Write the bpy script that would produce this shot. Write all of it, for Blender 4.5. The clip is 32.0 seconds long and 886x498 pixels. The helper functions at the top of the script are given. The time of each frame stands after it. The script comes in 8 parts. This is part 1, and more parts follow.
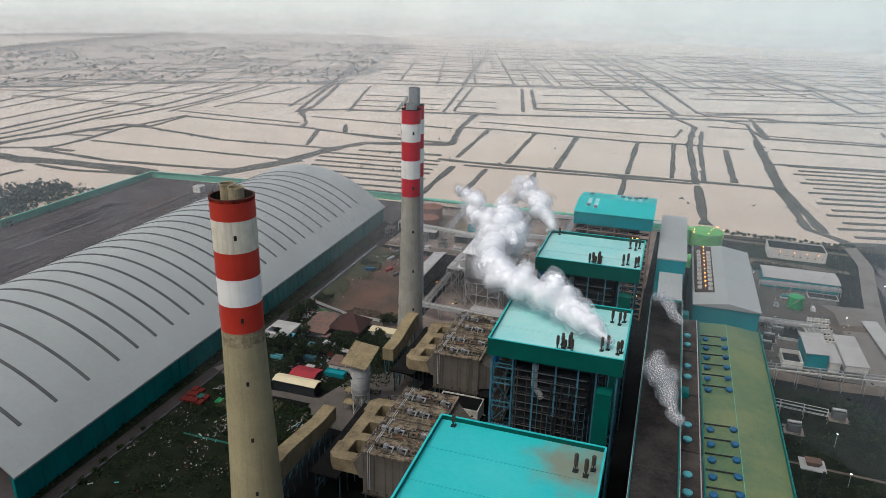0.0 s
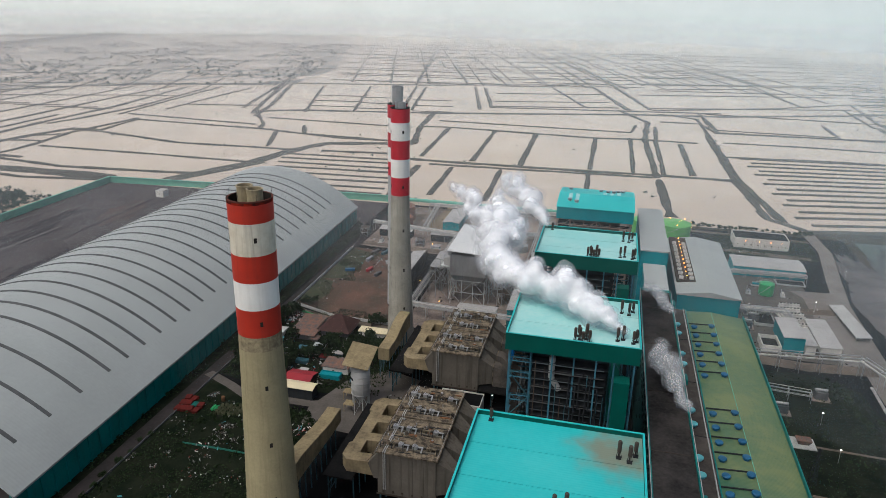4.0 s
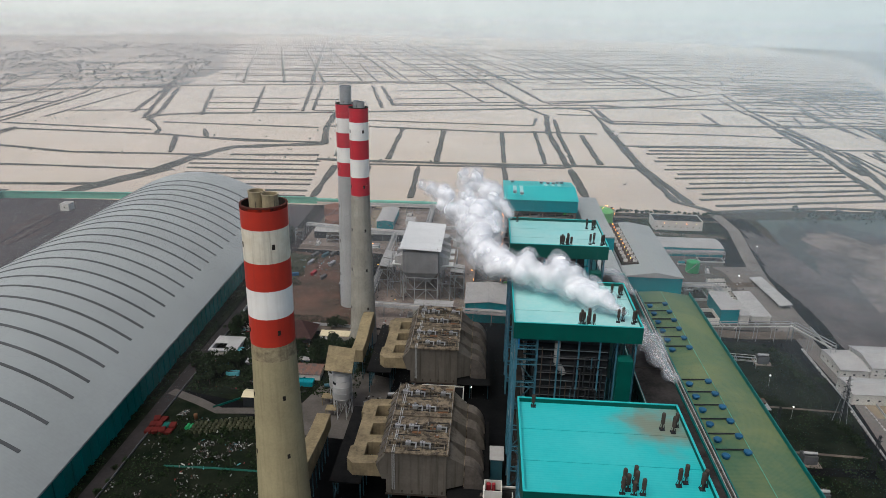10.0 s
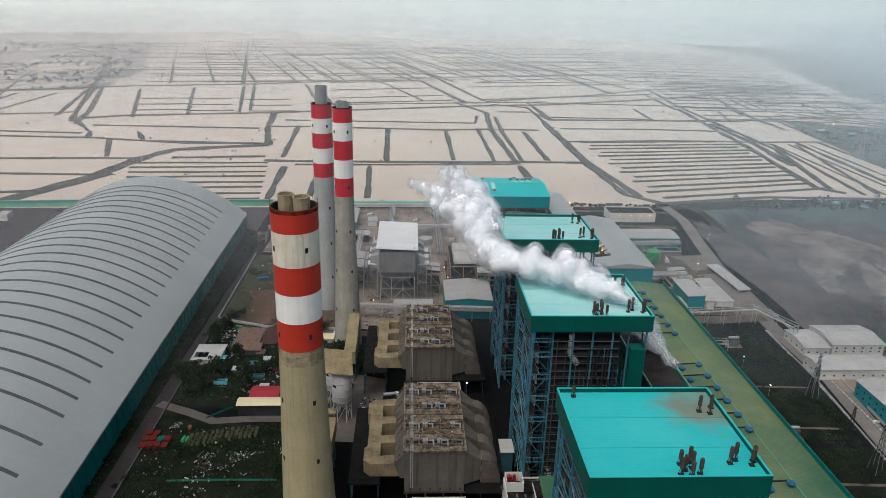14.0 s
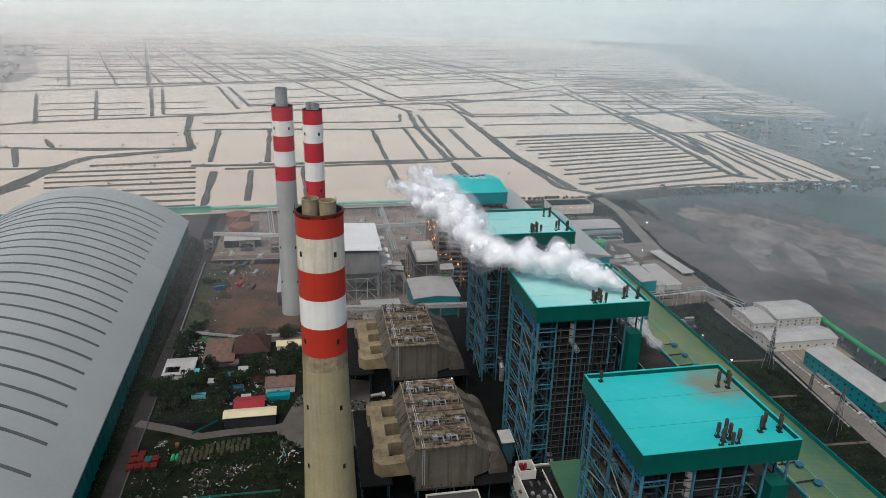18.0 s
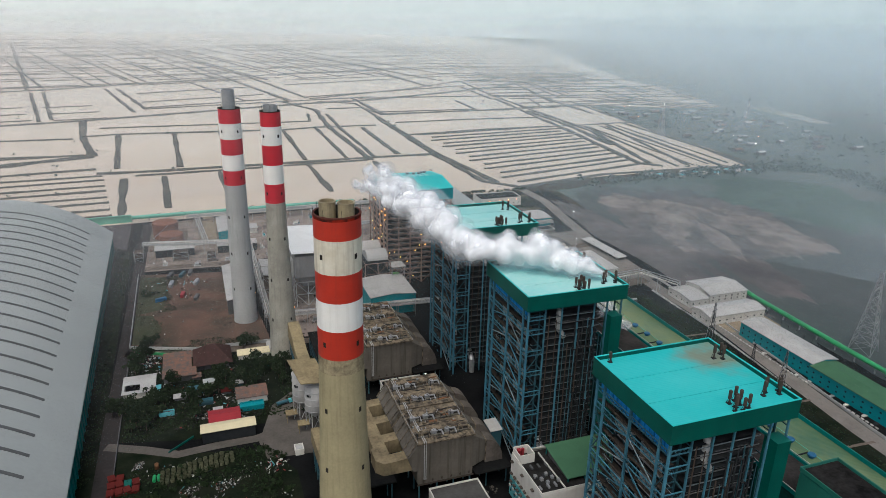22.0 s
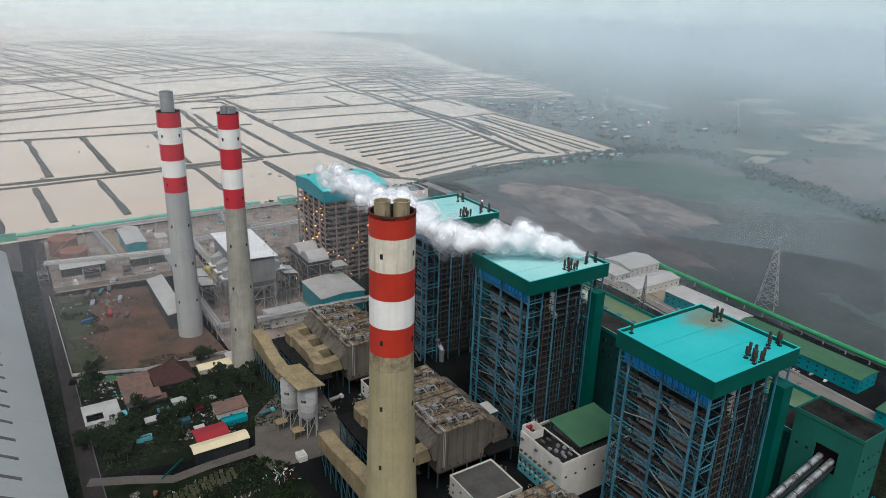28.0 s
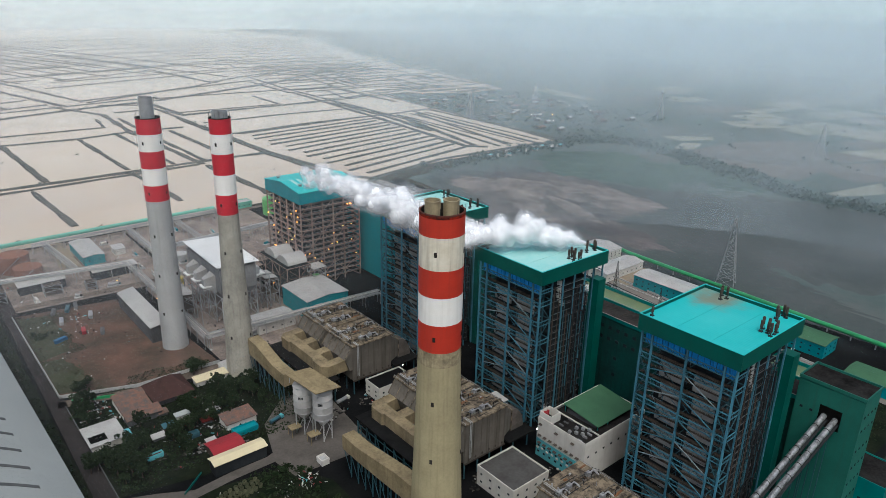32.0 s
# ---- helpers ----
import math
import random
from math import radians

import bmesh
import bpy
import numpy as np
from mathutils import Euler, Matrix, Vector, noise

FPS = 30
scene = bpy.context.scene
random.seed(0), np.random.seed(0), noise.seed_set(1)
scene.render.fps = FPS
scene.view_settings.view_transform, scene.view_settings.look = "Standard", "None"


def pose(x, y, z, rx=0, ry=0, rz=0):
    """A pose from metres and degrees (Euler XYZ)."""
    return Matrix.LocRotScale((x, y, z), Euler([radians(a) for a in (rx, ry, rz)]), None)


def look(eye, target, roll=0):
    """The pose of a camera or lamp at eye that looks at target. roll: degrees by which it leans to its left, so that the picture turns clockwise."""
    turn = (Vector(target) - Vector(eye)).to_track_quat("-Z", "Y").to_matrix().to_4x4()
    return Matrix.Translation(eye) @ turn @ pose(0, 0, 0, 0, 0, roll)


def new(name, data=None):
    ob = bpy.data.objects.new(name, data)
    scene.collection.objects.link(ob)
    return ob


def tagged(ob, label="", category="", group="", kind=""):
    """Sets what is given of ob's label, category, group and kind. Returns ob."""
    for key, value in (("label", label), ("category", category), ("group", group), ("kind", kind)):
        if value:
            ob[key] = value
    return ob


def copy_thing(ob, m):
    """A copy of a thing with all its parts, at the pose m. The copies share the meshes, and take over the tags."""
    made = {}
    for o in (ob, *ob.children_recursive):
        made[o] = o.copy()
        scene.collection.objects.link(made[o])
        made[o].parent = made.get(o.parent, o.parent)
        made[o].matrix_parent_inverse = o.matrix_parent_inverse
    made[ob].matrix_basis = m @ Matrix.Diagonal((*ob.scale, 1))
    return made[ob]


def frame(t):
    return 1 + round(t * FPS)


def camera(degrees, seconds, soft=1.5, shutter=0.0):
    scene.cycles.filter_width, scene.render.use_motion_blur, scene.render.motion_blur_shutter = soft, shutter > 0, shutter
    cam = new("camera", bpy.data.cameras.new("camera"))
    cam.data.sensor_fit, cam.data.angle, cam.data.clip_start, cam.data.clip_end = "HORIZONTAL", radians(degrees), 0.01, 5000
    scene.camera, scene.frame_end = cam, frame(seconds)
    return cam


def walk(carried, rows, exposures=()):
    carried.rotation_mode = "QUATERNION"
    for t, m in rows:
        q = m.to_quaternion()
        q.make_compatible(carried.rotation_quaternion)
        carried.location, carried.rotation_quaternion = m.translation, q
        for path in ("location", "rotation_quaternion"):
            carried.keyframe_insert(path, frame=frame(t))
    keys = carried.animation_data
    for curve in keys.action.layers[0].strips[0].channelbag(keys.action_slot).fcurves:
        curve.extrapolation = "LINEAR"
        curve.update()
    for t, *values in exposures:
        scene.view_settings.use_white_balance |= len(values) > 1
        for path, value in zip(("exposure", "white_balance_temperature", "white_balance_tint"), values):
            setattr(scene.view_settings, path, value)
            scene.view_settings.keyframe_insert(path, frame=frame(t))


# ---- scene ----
cam = camera(64.9, 32.0, soft=0.6)
METRES, EYE, TILT, LEAN, TURN = 365.0, 256.0, 0.0, 0.0, 17.9
ROWS = [
    (0.0, 0.0, 0.0, 0.0, 0.42, -19.98, -1.17),
    (0.5, -0.01, -0.0006, -0.0005, -0.02, -19.98, -1.14),
    (1.0, -0.0202, -0.0011, -0.0006, -0.45, -19.98, -1.15),
    (1.5, -0.0302, -0.0015, -0.001, -0.95, -19.98, -1.14),
    (2.0, -0.0409, -0.0019, -0.0015, -1.62, -19.97, -1.14),
    (2.5, -0.0522, -0.0021, -0.002, -2.23, -19.96, -1.16),
    (3.0, -0.0632, -0.0021, -0.0021, -2.8, -19.96, -1.15),
    (3.5, -0.0746, -0.0022, -0.0024, -3.5, -19.96, -1.12),
    (5.5, -0.1212, -0.0018, -0.003, -6.24, -19.94, -1.11),
    (6.0, -0.1334, -0.0013, -0.0033, -7.19, -19.94, -1.08),
    (6.5, -0.1457, -0.0003, -0.0035, -7.92, -19.94, -1.09),
    (7.0, -0.1582, 0.0006, -0.0038, -8.79, -19.94, -1.09),
    (7.5, -0.1708, 0.0018, -0.0038, -9.71, -19.96, -1.07),
    (8.0, -0.1838, 0.0029, -0.004, -10.63, -19.95, -1.05),
    (8.5, -0.1969, 0.0044, -0.0041, -11.57, -19.95, -1.03),
    (9.0, -0.2102, 0.0066, -0.004, -12.39, -19.96, -1.03),
    (9.5, -0.2238, 0.0088, -0.0041, -13.19, -19.96, -1.07),
    (10.0, -0.2369, 0.0109, -0.0038, -13.97, -19.96, -1.02),
    (10.5, -0.2505, 0.0133, -0.0036, -14.83, -19.97, -1.01),
    (11.0, -0.2646, 0.0158, -0.0036, -15.73, -19.96, -1.02),
    (11.5, -0.2787, 0.0187, -0.0032, -16.59, -19.98, -1.04),
    (12.0, -0.2929, 0.0222, -0.003, -17.35, -19.98, -1.1),
    (12.5, -0.3077, 0.026, -0.0033, -18.08, -19.97, -1.18),
    (13.0, -0.3226, 0.0299, -0.0034, -18.82, -19.97, -1.22),
    (13.5, -0.3375, 0.0341, -0.0035, -19.54, -19.98, -1.24),
    (14.0, -0.3526, 0.0386, -0.0033, -20.31, -19.99, -1.25),
    (14.5, -0.3678, 0.0431, -0.0033, -21.09, -19.98, -1.25),
    (16.5, -0.4298, 0.0642, -0.0025, -24.94, -19.99, -1.2),
    (17.0, -0.4455, 0.0696, -0.0022, -26.11, -19.98, -1.21),
    (17.5, -0.4611, 0.0755, -0.0022, -27.25, -19.97, -1.22),
    (18.0, -0.4765, 0.0818, -0.002, -28.32, -19.97, -1.21),
    (18.5, -0.4919, 0.0884, -0.002, -29.38, -19.97, -1.2),
    (19.0, -0.5069, 0.0952, -0.0019, -30.5, -19.97, -1.17),
    (19.5, -0.5228, 0.1023, -0.0017, -31.67, -19.96, -1.17),
    (20.0, -0.5383, 0.1096, -0.0015, -32.81, -19.96, -1.13),
    (20.5, -0.5534, 0.1177, -0.0012, -33.99, -19.98, -1.16),
    (21.0, -0.5676, 0.1254, -0.0013, -35.06, -19.99, -1.19),
    (21.5, -0.5826, 0.1341, -0.0009, -36.25, -20.01, -1.22),
    (22.0, -0.5983, 0.1428, -0.0004, -37.49, -20.02, -1.27),
    (22.5, -0.6138, 0.1521, -0.0006, -38.71, -20.02, -1.32),
    (23.0, -0.6293, 0.1619, -0.0004, -39.9, -20.03, -1.37),
    (23.5, -0.6446, 0.172, -0.0004, -41.06, -20.03, -1.41),
    (24.0, -0.6598, 0.1824, -0.0002, -42.21, -20.03, -1.45),
    (24.5, -0.675, 0.1933, 0.0001, -43.28, -20.05, -1.48),
    (25.0, -0.6896, 0.2044, 0.0001, -44.27, -20.07, -1.5),
    (25.5, -0.7045, 0.2161, 0.0003, -45.51, -20.1, -1.53),
    (27.5, -0.7651, 0.2675, 0.0012, -49.6, -20.14, -1.66),
    (28.0, -0.7785, 0.28, 0.0019, -50.54, -20.16, -1.64),
    (28.5, -0.7919, 0.293, 0.0027, -51.56, -20.19, -1.62),
    (29.0, -0.8055, 0.3064, 0.0034, -52.53, -20.22, -1.58),
    (29.5, -0.8185, 0.3197, 0.0039, -53.48, -20.24, -1.54),
    (30.0, -0.8312, 0.3332, 0.0045, -54.54, -20.27, -1.49),
    (30.5, -0.8436, 0.3468, 0.0052, -55.53, -20.3, -1.41),
    (31.0, -0.8557, 0.3605, 0.0056, -56.38, -20.33, -1.36),
    (31.5, -0.8676, 0.3746, 0.0063, -57.15, -20.35, -1.29),
    (32.0, -0.8795, 0.3886, 0.0071, -57.86, -20.38, -1.2),
]
walk(cam, [(t, pose(0, 0, EYE, TILT, LEAN, TURN) @ pose(METRES * x, METRES * y, METRES * z, 90 + pitch, roll, yaw)) for t, x, y, z, yaw, pitch, roll in ROWS],
     [(0.0, -0.04, 6230, 5), (10.0, -0.07, 6200, 5), (20.0, -0.02, 6180, 4), (32.0, 0.08, 6020, 3)])

# ---- world, sun ----
scene.cycles.transparent_max_bounces = 64
SUN_EL, SUN_AZ = 62.0, 215.0          # degrees above the horizon; degrees from north (+y) towards east (+x)
world = bpy.data.worlds.new("overcast_sky")
world.use_nodes = True
scene.world = world
wn = world.node_tree.nodes
sky = wn.new("ShaderNodeTexSky")
sky.sky_type, sky.sun_disc = "NISHITA", False
sky.sun_elevation, sky.sun_rotation = radians(SUN_EL), radians(SUN_AZ)
sky.air_density, sky.dust_density, sky.ozone_density = 0.6, 5.3, 1.0
wn["Background"].inputs["Strength"].default_value = 0.15
world.node_tree.links.new(sky.outputs[0], wn["Background"].inputs["Color"])
sun_data = bpy.data.lights.new("sun", "SUN")
sun_data.energy, sun_data.angle, sun_data.color = 1.05, radians(40), (1.0, 0.97, 0.93)
sun = new("sun", sun_data)
el, az = radians(SUN_EL), radians(SUN_AZ)
sun.matrix_world = look((0, 0, 0), (-math.sin(az) * math.cos(el), -math.cos(az) * math.cos(el), -math.sin(el)))

# ---- small geometry kit: a geometry is (vertices, faces, smooth flags) ----


def geo():
    return [], [], []


def add(g, verts, faces, smooth=False):
    n = len(g[0])
    g[0].extend(verts)
    g[1].extend([tuple(i + n for i in f) for f in faces])
    g[2].extend([smooth] * len(faces))
    return g


BOX = [(0, 3, 2, 1), (4, 5, 6, 7), (0, 1, 5, 4), (1, 2, 6, 5), (2, 3, 7, 6), (3, 0, 4, 7)]


def box(g, x0, y0, z0, x1, y1, z1):
    return add(g, [(x0, y0, z0), (x1, y0, z0), (x1, y1, z0), (x0, y1, z0), (x0, y0, z1), (x1, y0, z1), (x1, y1, z1), (x0, y1, z1)], BOX)


def beam(g, p, q, w, h=None):
    """A bar from p to q, w wide and h high."""
    p, q, h = Vector(p), Vector(q), h or w
    d = (q - p).normalized()
    up = Vector((0, 0, 1)) if abs(d.z) < 0.99 else Vector((0, 1, 0))
    a = d.cross(up).normalized() * (w / 2)
    b = a.cross(d).normalized() * (h / 2)
    v = [tuple(e + s * a + t * b) for e in (p, q) for s, t in ((-1, -1), (1, -1), (1, 1), (-1, 1))]
    return add(g, v, BOX)


def tube(g, p, q, r, r2=None, n=10, caps=True):
    p, q, r2 = Vector(p), Vector(q), r if r2 is None else r2
    d = (q - p).normalized()
    up = Vector((0, 0, 1)) if abs(d.z) < 0.99 else Vector((0, 1, 0))
    a = d.cross(up).normalized()
    b = a.cross(d).normalized()
    ring = [(math.cos(2 * math.pi * i / n), math.sin(2 * math.pi * i / n)) for i in range(n)]
    v = [tuple(p + r * (c * a + s * b)) for c, s in ring] + [tuple(q + r2 * (c * a + s * b)) for c, s in ring]
    add(g, v, [(i, (i + 1) % n, n + (i + 1) % n, n + i) for i in range(n)], True)
    if caps:
        add(g, v, [tuple(range(n))[::-1], tuple(range(n, 2 * n))])
    return g


def lathe(g, prof, n=32, x=0, y=0, smooth=True):
    """A surface of revolution about the upright line through x, y; prof holds (radius, height)."""
    v = [(x + r * math.cos(2 * math.pi * i / n), y + r * math.sin(2 * math.pi * i / n), z) for r, z in prof for i in range(n)]
    f = [(k * n + i, k * n + (i + 1) % n, (k + 1) * n + (i + 1) % n, (k + 1) * n + i) for k in range(len(prof) - 1) for i in range(n)]
    return add(g, v, f, smooth)


def prism(g, pts, z0, z1):
    """An upright prism over a plan outline, counter-clockwise."""
    n = len(pts)
    v = [(x, y, z0) for x, y in pts] + [(x, y, z1) for x, y in pts]
    return add(g, v, [tuple(range(n))[::-1], tuple(range(n, 2 * n))] + [(i, (i + 1) % n, n + (i + 1) % n, n + i) for i in range(n)])


def extrude(g, pts, axis, a, b):
    """A section in the plane across an axis ('x': pts are (y, z); 'y': pts are (x, z)), pushed from a to b."""
    n = len(pts)
    put = (lambda s, p: (s, p[0], p[1])) if axis == "x" else (lambda s, p: (p[0], s, p[1]))
    v = [put(a, p) for p in pts] + [put(b, p) for p in pts]
    return add(g, v, [tuple(range(n))[::-1], tuple(range(n, 2 * n))] + [(i, (i + 1) % n, n + (i + 1) % n, n + i) for i in range(n)])


def mesh_of(name, g, material):
    me = bpy.data.meshes.new(name)
    me.from_pydata(g[0], [], g[1])
    me.polygons.foreach_set("use_smooth", g[2])
    me.materials.append(material)
    bm = bmesh.new()
    bm.from_mesh(me)
    bmesh.ops.recalc_face_normals(bm, faces=bm.faces)
    bm.to_mesh(me)
    bm.free()
    return me


def part(name, g, material, parent, label=""):
    ob = new(name, mesh_of(name, g, material))
    ob.parent = parent
    return tagged(ob, label)


def share(name, mesh, parent, x=0, y=0, z=0, turn=0, size=1.0):
    """One more piece on a mesh that others use too."""
    ob = new(name, mesh)
    ob.parent = parent
    ob.location, ob.rotation_euler, ob.scale = (x, y, z), (0, 0, radians(turn)), (size, size, size)
    return ob


def thing(name, x, y, z, label, category, group="", turn=0, kind=""):
    ob = new(name)
    ob.location, ob.rotation_euler = (x, y, z), (0, 0, radians(turn))
    return tagged(ob, label, category, group, kind)


def solo(name, g, material, label, category, group="", kind="", x=0, y=0, z=0, turn=0):
    ob = new(name, mesh_of(name, g, material))
    ob.location, ob.rotation_euler = (x, y, z), (0, 0, radians(turn))
    return tagged(ob, label, category, group, kind)


# ---- materials ----


def mat(name, c1, c2=None, scale=0.12, rough=0.7, metal=0.0, bump=0.15, fine=2.0, streak=0.0, dirt=(0.05, 0.045, 0.04), ribs=0.0, axis=0, vary=0.0, contrast=0.25, gloss=None):
    """A worn surface: two colours mixed by broad and fine noise, rain streaks, fine relief, and ribs of that spacing along an axis."""
    m = bpy.data.materials.new(name)
    m.use_nodes = True
    nd, ln = m.node_tree.nodes, m.node_tree.links
    b = nd["Principled BSDF"]
    b.inputs["Roughness"].default_value, b.inputs["Metallic"].default_value = rough, metal
    b.inputs["Specular IOR Level"].default_value = gloss if gloss is not None else (0.02 if rough >= 0.7 else 0.3)
    c2 = c2 or tuple(v * 0.72 for v in c1)
    co = nd.new("ShaderNodeTexCoord").outputs["Object"]

    def noise_at(size, detail=4.0, squash=None):
        src = co
        if squash:
            mp = nd.new("ShaderNodeMapping")
            mp.inputs["Scale"].default_value = squash
            ln.new(co, mp.inputs["Vector"])
            src = mp.outputs[0]
        n = nd.new("ShaderNodeTexNoise")
        n.inputs["Scale"].default_value, n.inputs["Detail"].default_value, n.inputs["Roughness"].default_value = size, detail, 0.6
        ln.new(src, n.inputs["Vector"])
        return n.outputs["Fac"]

    def ramp(fac, lo, hi):
        r = nd.new("ShaderNodeMapRange")
        r.inputs["From Min"].default_value, r.inputs["From Max"].default_value = lo, hi
        ln.new(fac, r.inputs["Value"])
        return r.outputs[0]

    def mix(fac, a, c):
        x = nd.new("ShaderNodeMix")
        x.data_type = "RGBA"
        for sock, v in ((x.inputs[0], fac), (x.inputs[6], a), (x.inputs[7], c)):
            if isinstance(v, (tuple, float)):
                sock.default_value = (*v, 1.0) if isinstance(v, tuple) else v
            else:
                ln.new(v, sock)
        return x.outputs[2]

    broad, small = noise_at(scale), noise_at(fine, 6.0)
    m1 = nd.new("ShaderNodeMath")
    m1.operation = "MULTIPLY_ADD"
    ln.new(small, m1.inputs[0])
    m1.inputs[1].default_value = 0.45
    ln.new(broad, m1.inputs[2])
    col = mix(ramp(m1.outputs[0], 0.725 - contrast, 0.725 + contrast), c1, c2)
    if streak:
        s = ramp(noise_at(0.5, 5.0, (1.0, 1.0, 0.045)), 0.5, 0.78)
        k = nd.new("ShaderNodeMath")
        k.operation = "MULTIPLY"
        k.inputs[1].default_value = streak
        ln.new(s, k.inputs[0])
        col = mix(k.outputs[0], col, dirt)
    if vary:
        info = nd.new("ShaderNodeObjectInfo")
        hsv = nd.new("ShaderNodeHueSaturation")
        vr = nd.new("ShaderNodeMapRange")
        vr.inputs["To Min"].default_value, vr.inputs["To Max"].default_value = 1 - vary, 1 + vary
        ln.new(info.outputs["Random"], vr.inputs["Value"])
        ln.new(vr.outputs[0], hsv.inputs["Value"])
        ln.new(col, hsv.inputs["Color"])
        col = hsv.outputs[0]
    ln.new(col, b.inputs["Base Color"])
    rr = nd.new("ShaderNodeMapRange")
    rr.inputs["To Min"].default_value, rr.inputs["To Max"].default_value = max(0.02, rough - 0.12), min(1.0, rough + 0.12)
    ln.new(small, rr.inputs["Value"])
    ln.new(rr.outputs[0], b.inputs["Roughness"])
    if bump or ribs:
        bp = nd.new("ShaderNodeBump")
        bp.inputs["Strength"].default_value, bp.inputs["Distance"].default_value = max(bump, 0.3 if ribs else 0), 0.12
        h = small
        if ribs:
            sx = nd.new("ShaderNodeSeparateXYZ")
            ln.new(co, sx.inputs[0])
            pp = nd.new("ShaderNodeMath")
            pp.operation = "PINGPONG"
            pp.inputs[1].default_value = ribs / 2
            ln.new(sx.outputs[axis], pp.inputs[0])
            mm = nd.new("ShaderNodeMath")
            mm.operation = "MULTIPLY_ADD"
            ln.new(pp.outputs[0], mm.inputs[0])
            mm.inputs[1].default_value = 2.0 / ribs
            ln.new(small, mm.inputs[2])
            h = mm.outputs[0]
        ln.new(h, bp.inputs["Height"])
        ln.new(bp.outputs[0], b.inputs["Normal"])
    return m


def glow(name, colour, strength):
    m = bpy.data.materials.new(name)
    m.use_nodes = True
    b = m.node_tree.nodes["Principled BSDF"]
    b.inputs["Base Color"].default_value = (*colour, 1)
    b.inputs["Emission Color"].default_value, b.inputs["Emission Strength"].default_value = (*colour, 1), strength
    return m


EARTH = mat("dark_earth_and_grass", (0.020, 0.025, 0.015), (0.055, 0.046, 0.034), scale=0.012, fine=0.35, rough=0.95, bump=0.4, contrast=0.2)
DIKE = mat("wet_mud_bank", (0.052, 0.058, 0.05), (0.105, 0.097, 0.085), scale=0.02, fine=0.2, rough=0.9, bump=0.3)
# coal dust tone, darkened further to put shade between buildings into it
YARD = mat("near_black_coal_dust", (0.010, 0.0102, 0.0105), (0.004, 0.0045, 0.005), scale=0.05, fine=0.7, rough=0.9, contrast=0.18)
ROAD = mat("dusty_concrete_road", (0.165, 0.132, 0.105), (0.08, 0.064, 0.053), scale=0.06, fine=0.8, rough=0.85, contrast=0.2)
COAL = mat("coal_dust_ground", (0.045, 0.041, 0.044), (0.078, 0.067, 0.066), scale=0.02, fine=0.4, rough=0.95)
COALDARK = mat("fresh_coal", (0.026, 0.024, 0.026), (0.045, 0.041, 0.043), scale=0.05, fine=0.4, rough=0.95)
COALPALE = mat("pale_dust_track", (0.12, 0.108, 0.105), (0.075, 0.067, 0.067), scale=0.05, fine=0.4, rough=0.95)
COALRED = mat("brown_coal_dust", (0.085, 0.062, 0.056), (0.05, 0.042, 0.042), scale=0.04, fine=0.4, rough=0.95)
REDSOIL = mat("red_brown_soil", (0.125, 0.072, 0.056), (0.055, 0.046, 0.033), scale=0.04, fine=0.8, rough=0.95, contrast=0.2)
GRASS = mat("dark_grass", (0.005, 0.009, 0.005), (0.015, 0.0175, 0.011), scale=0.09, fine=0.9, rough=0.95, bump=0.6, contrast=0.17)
ASH = mat("ash_field", (0.062, 0.058, 0.06), (0.125, 0.112, 0.108), scale=0.011, fine=0.06, rough=0.95, contrast=0.16)
COALGRASS = mat("sooty_grassland", (0.05, 0.062, 0.06), (0.08, 0.085, 0.085), scale=0.01, fine=0.12, rough=0.95, contrast=0.2)
ASHPALE = mat("pale_ash", (0.205, 0.178, 0.16), (0.085, 0.077, 0.075), scale=0.025, fine=0.12, rough=0.95, contrast=0.16)
GRASSDARK = mat("dark_reeds", (0.035, 0.06, 0.055), (0.05, 0.072, 0.066), scale=0.02, fine=0.2, rough=0.95)
# marsh mud lightened, with far haze put into the colour
MARSH = mat("haze_paled_mud", (0.10, 0.108, 0.10), (0.19, 0.18, 0.165), scale=0.006, fine=0.06, rough=0.95, contrast=0.2)
FIELDGREEN = mat("damp_grass_field", (0.07, 0.105, 0.085), (0.05, 0.075, 0.068), scale=0.012, fine=0.1, rough=0.95, contrast=0.2)
FIELDBROWN = mat("fallow_brown_field", (0.155, 0.14, 0.13), (0.105, 0.105, 0.10), scale=0.012, fine=0.1, rough=0.95, contrast=0.2)
FIELDPALE = mat("dry_stubble_field", (0.24, 0.23, 0.215), (0.17, 0.175, 0.165), scale=0.012, fine=0.1, rough=0.95, contrast=0.2)
PADDY = mat("pale_paddy_field", (0.27, 0.26, 0.225), (0.15, 0.165, 0.125), scale=0.01, fine=0.1, rough=0.8)
SOOTRED = mat("sooty_red_paint", (0.34, 0.026, 0.012), (0.03, 0.015, 0.012), scale=0.22, fine=0.6, rough=0.8, streak=0.7, dirt=(0.02, 0.013, 0.011), contrast=0.16)
CONC = mat("stained_concrete", (0.39, 0.335, 0.195), (0.265, 0.225, 0.135), scale=0.06, fine=0.9, rough=0.85, streak=0.45, dirt=(0.16, 0.13, 0.085))
CONCGREY = mat("grey_concrete", (0.40, 0.40, 0.385), (0.32, 0.315, 0.30), scale=0.05, fine=0.8, rough=0.85, streak=0.3, dirt=(0.14, 0.13, 0.12))
RED = mat("red_band_paint", (0.46, 0.032, 0.014), (0.37, 0.026, 0.013), scale=0.1, rough=0.6, streak=0.35, dirt=(0.16, 0.03, 0.02))
CRIMSON = mat("crimson_band_paint", (0.50, 0.014, 0.03), (0.42, 0.014, 0.025), scale=0.1, rough=0.6, streak=0.25, dirt=(0.16, 0.03, 0.03))
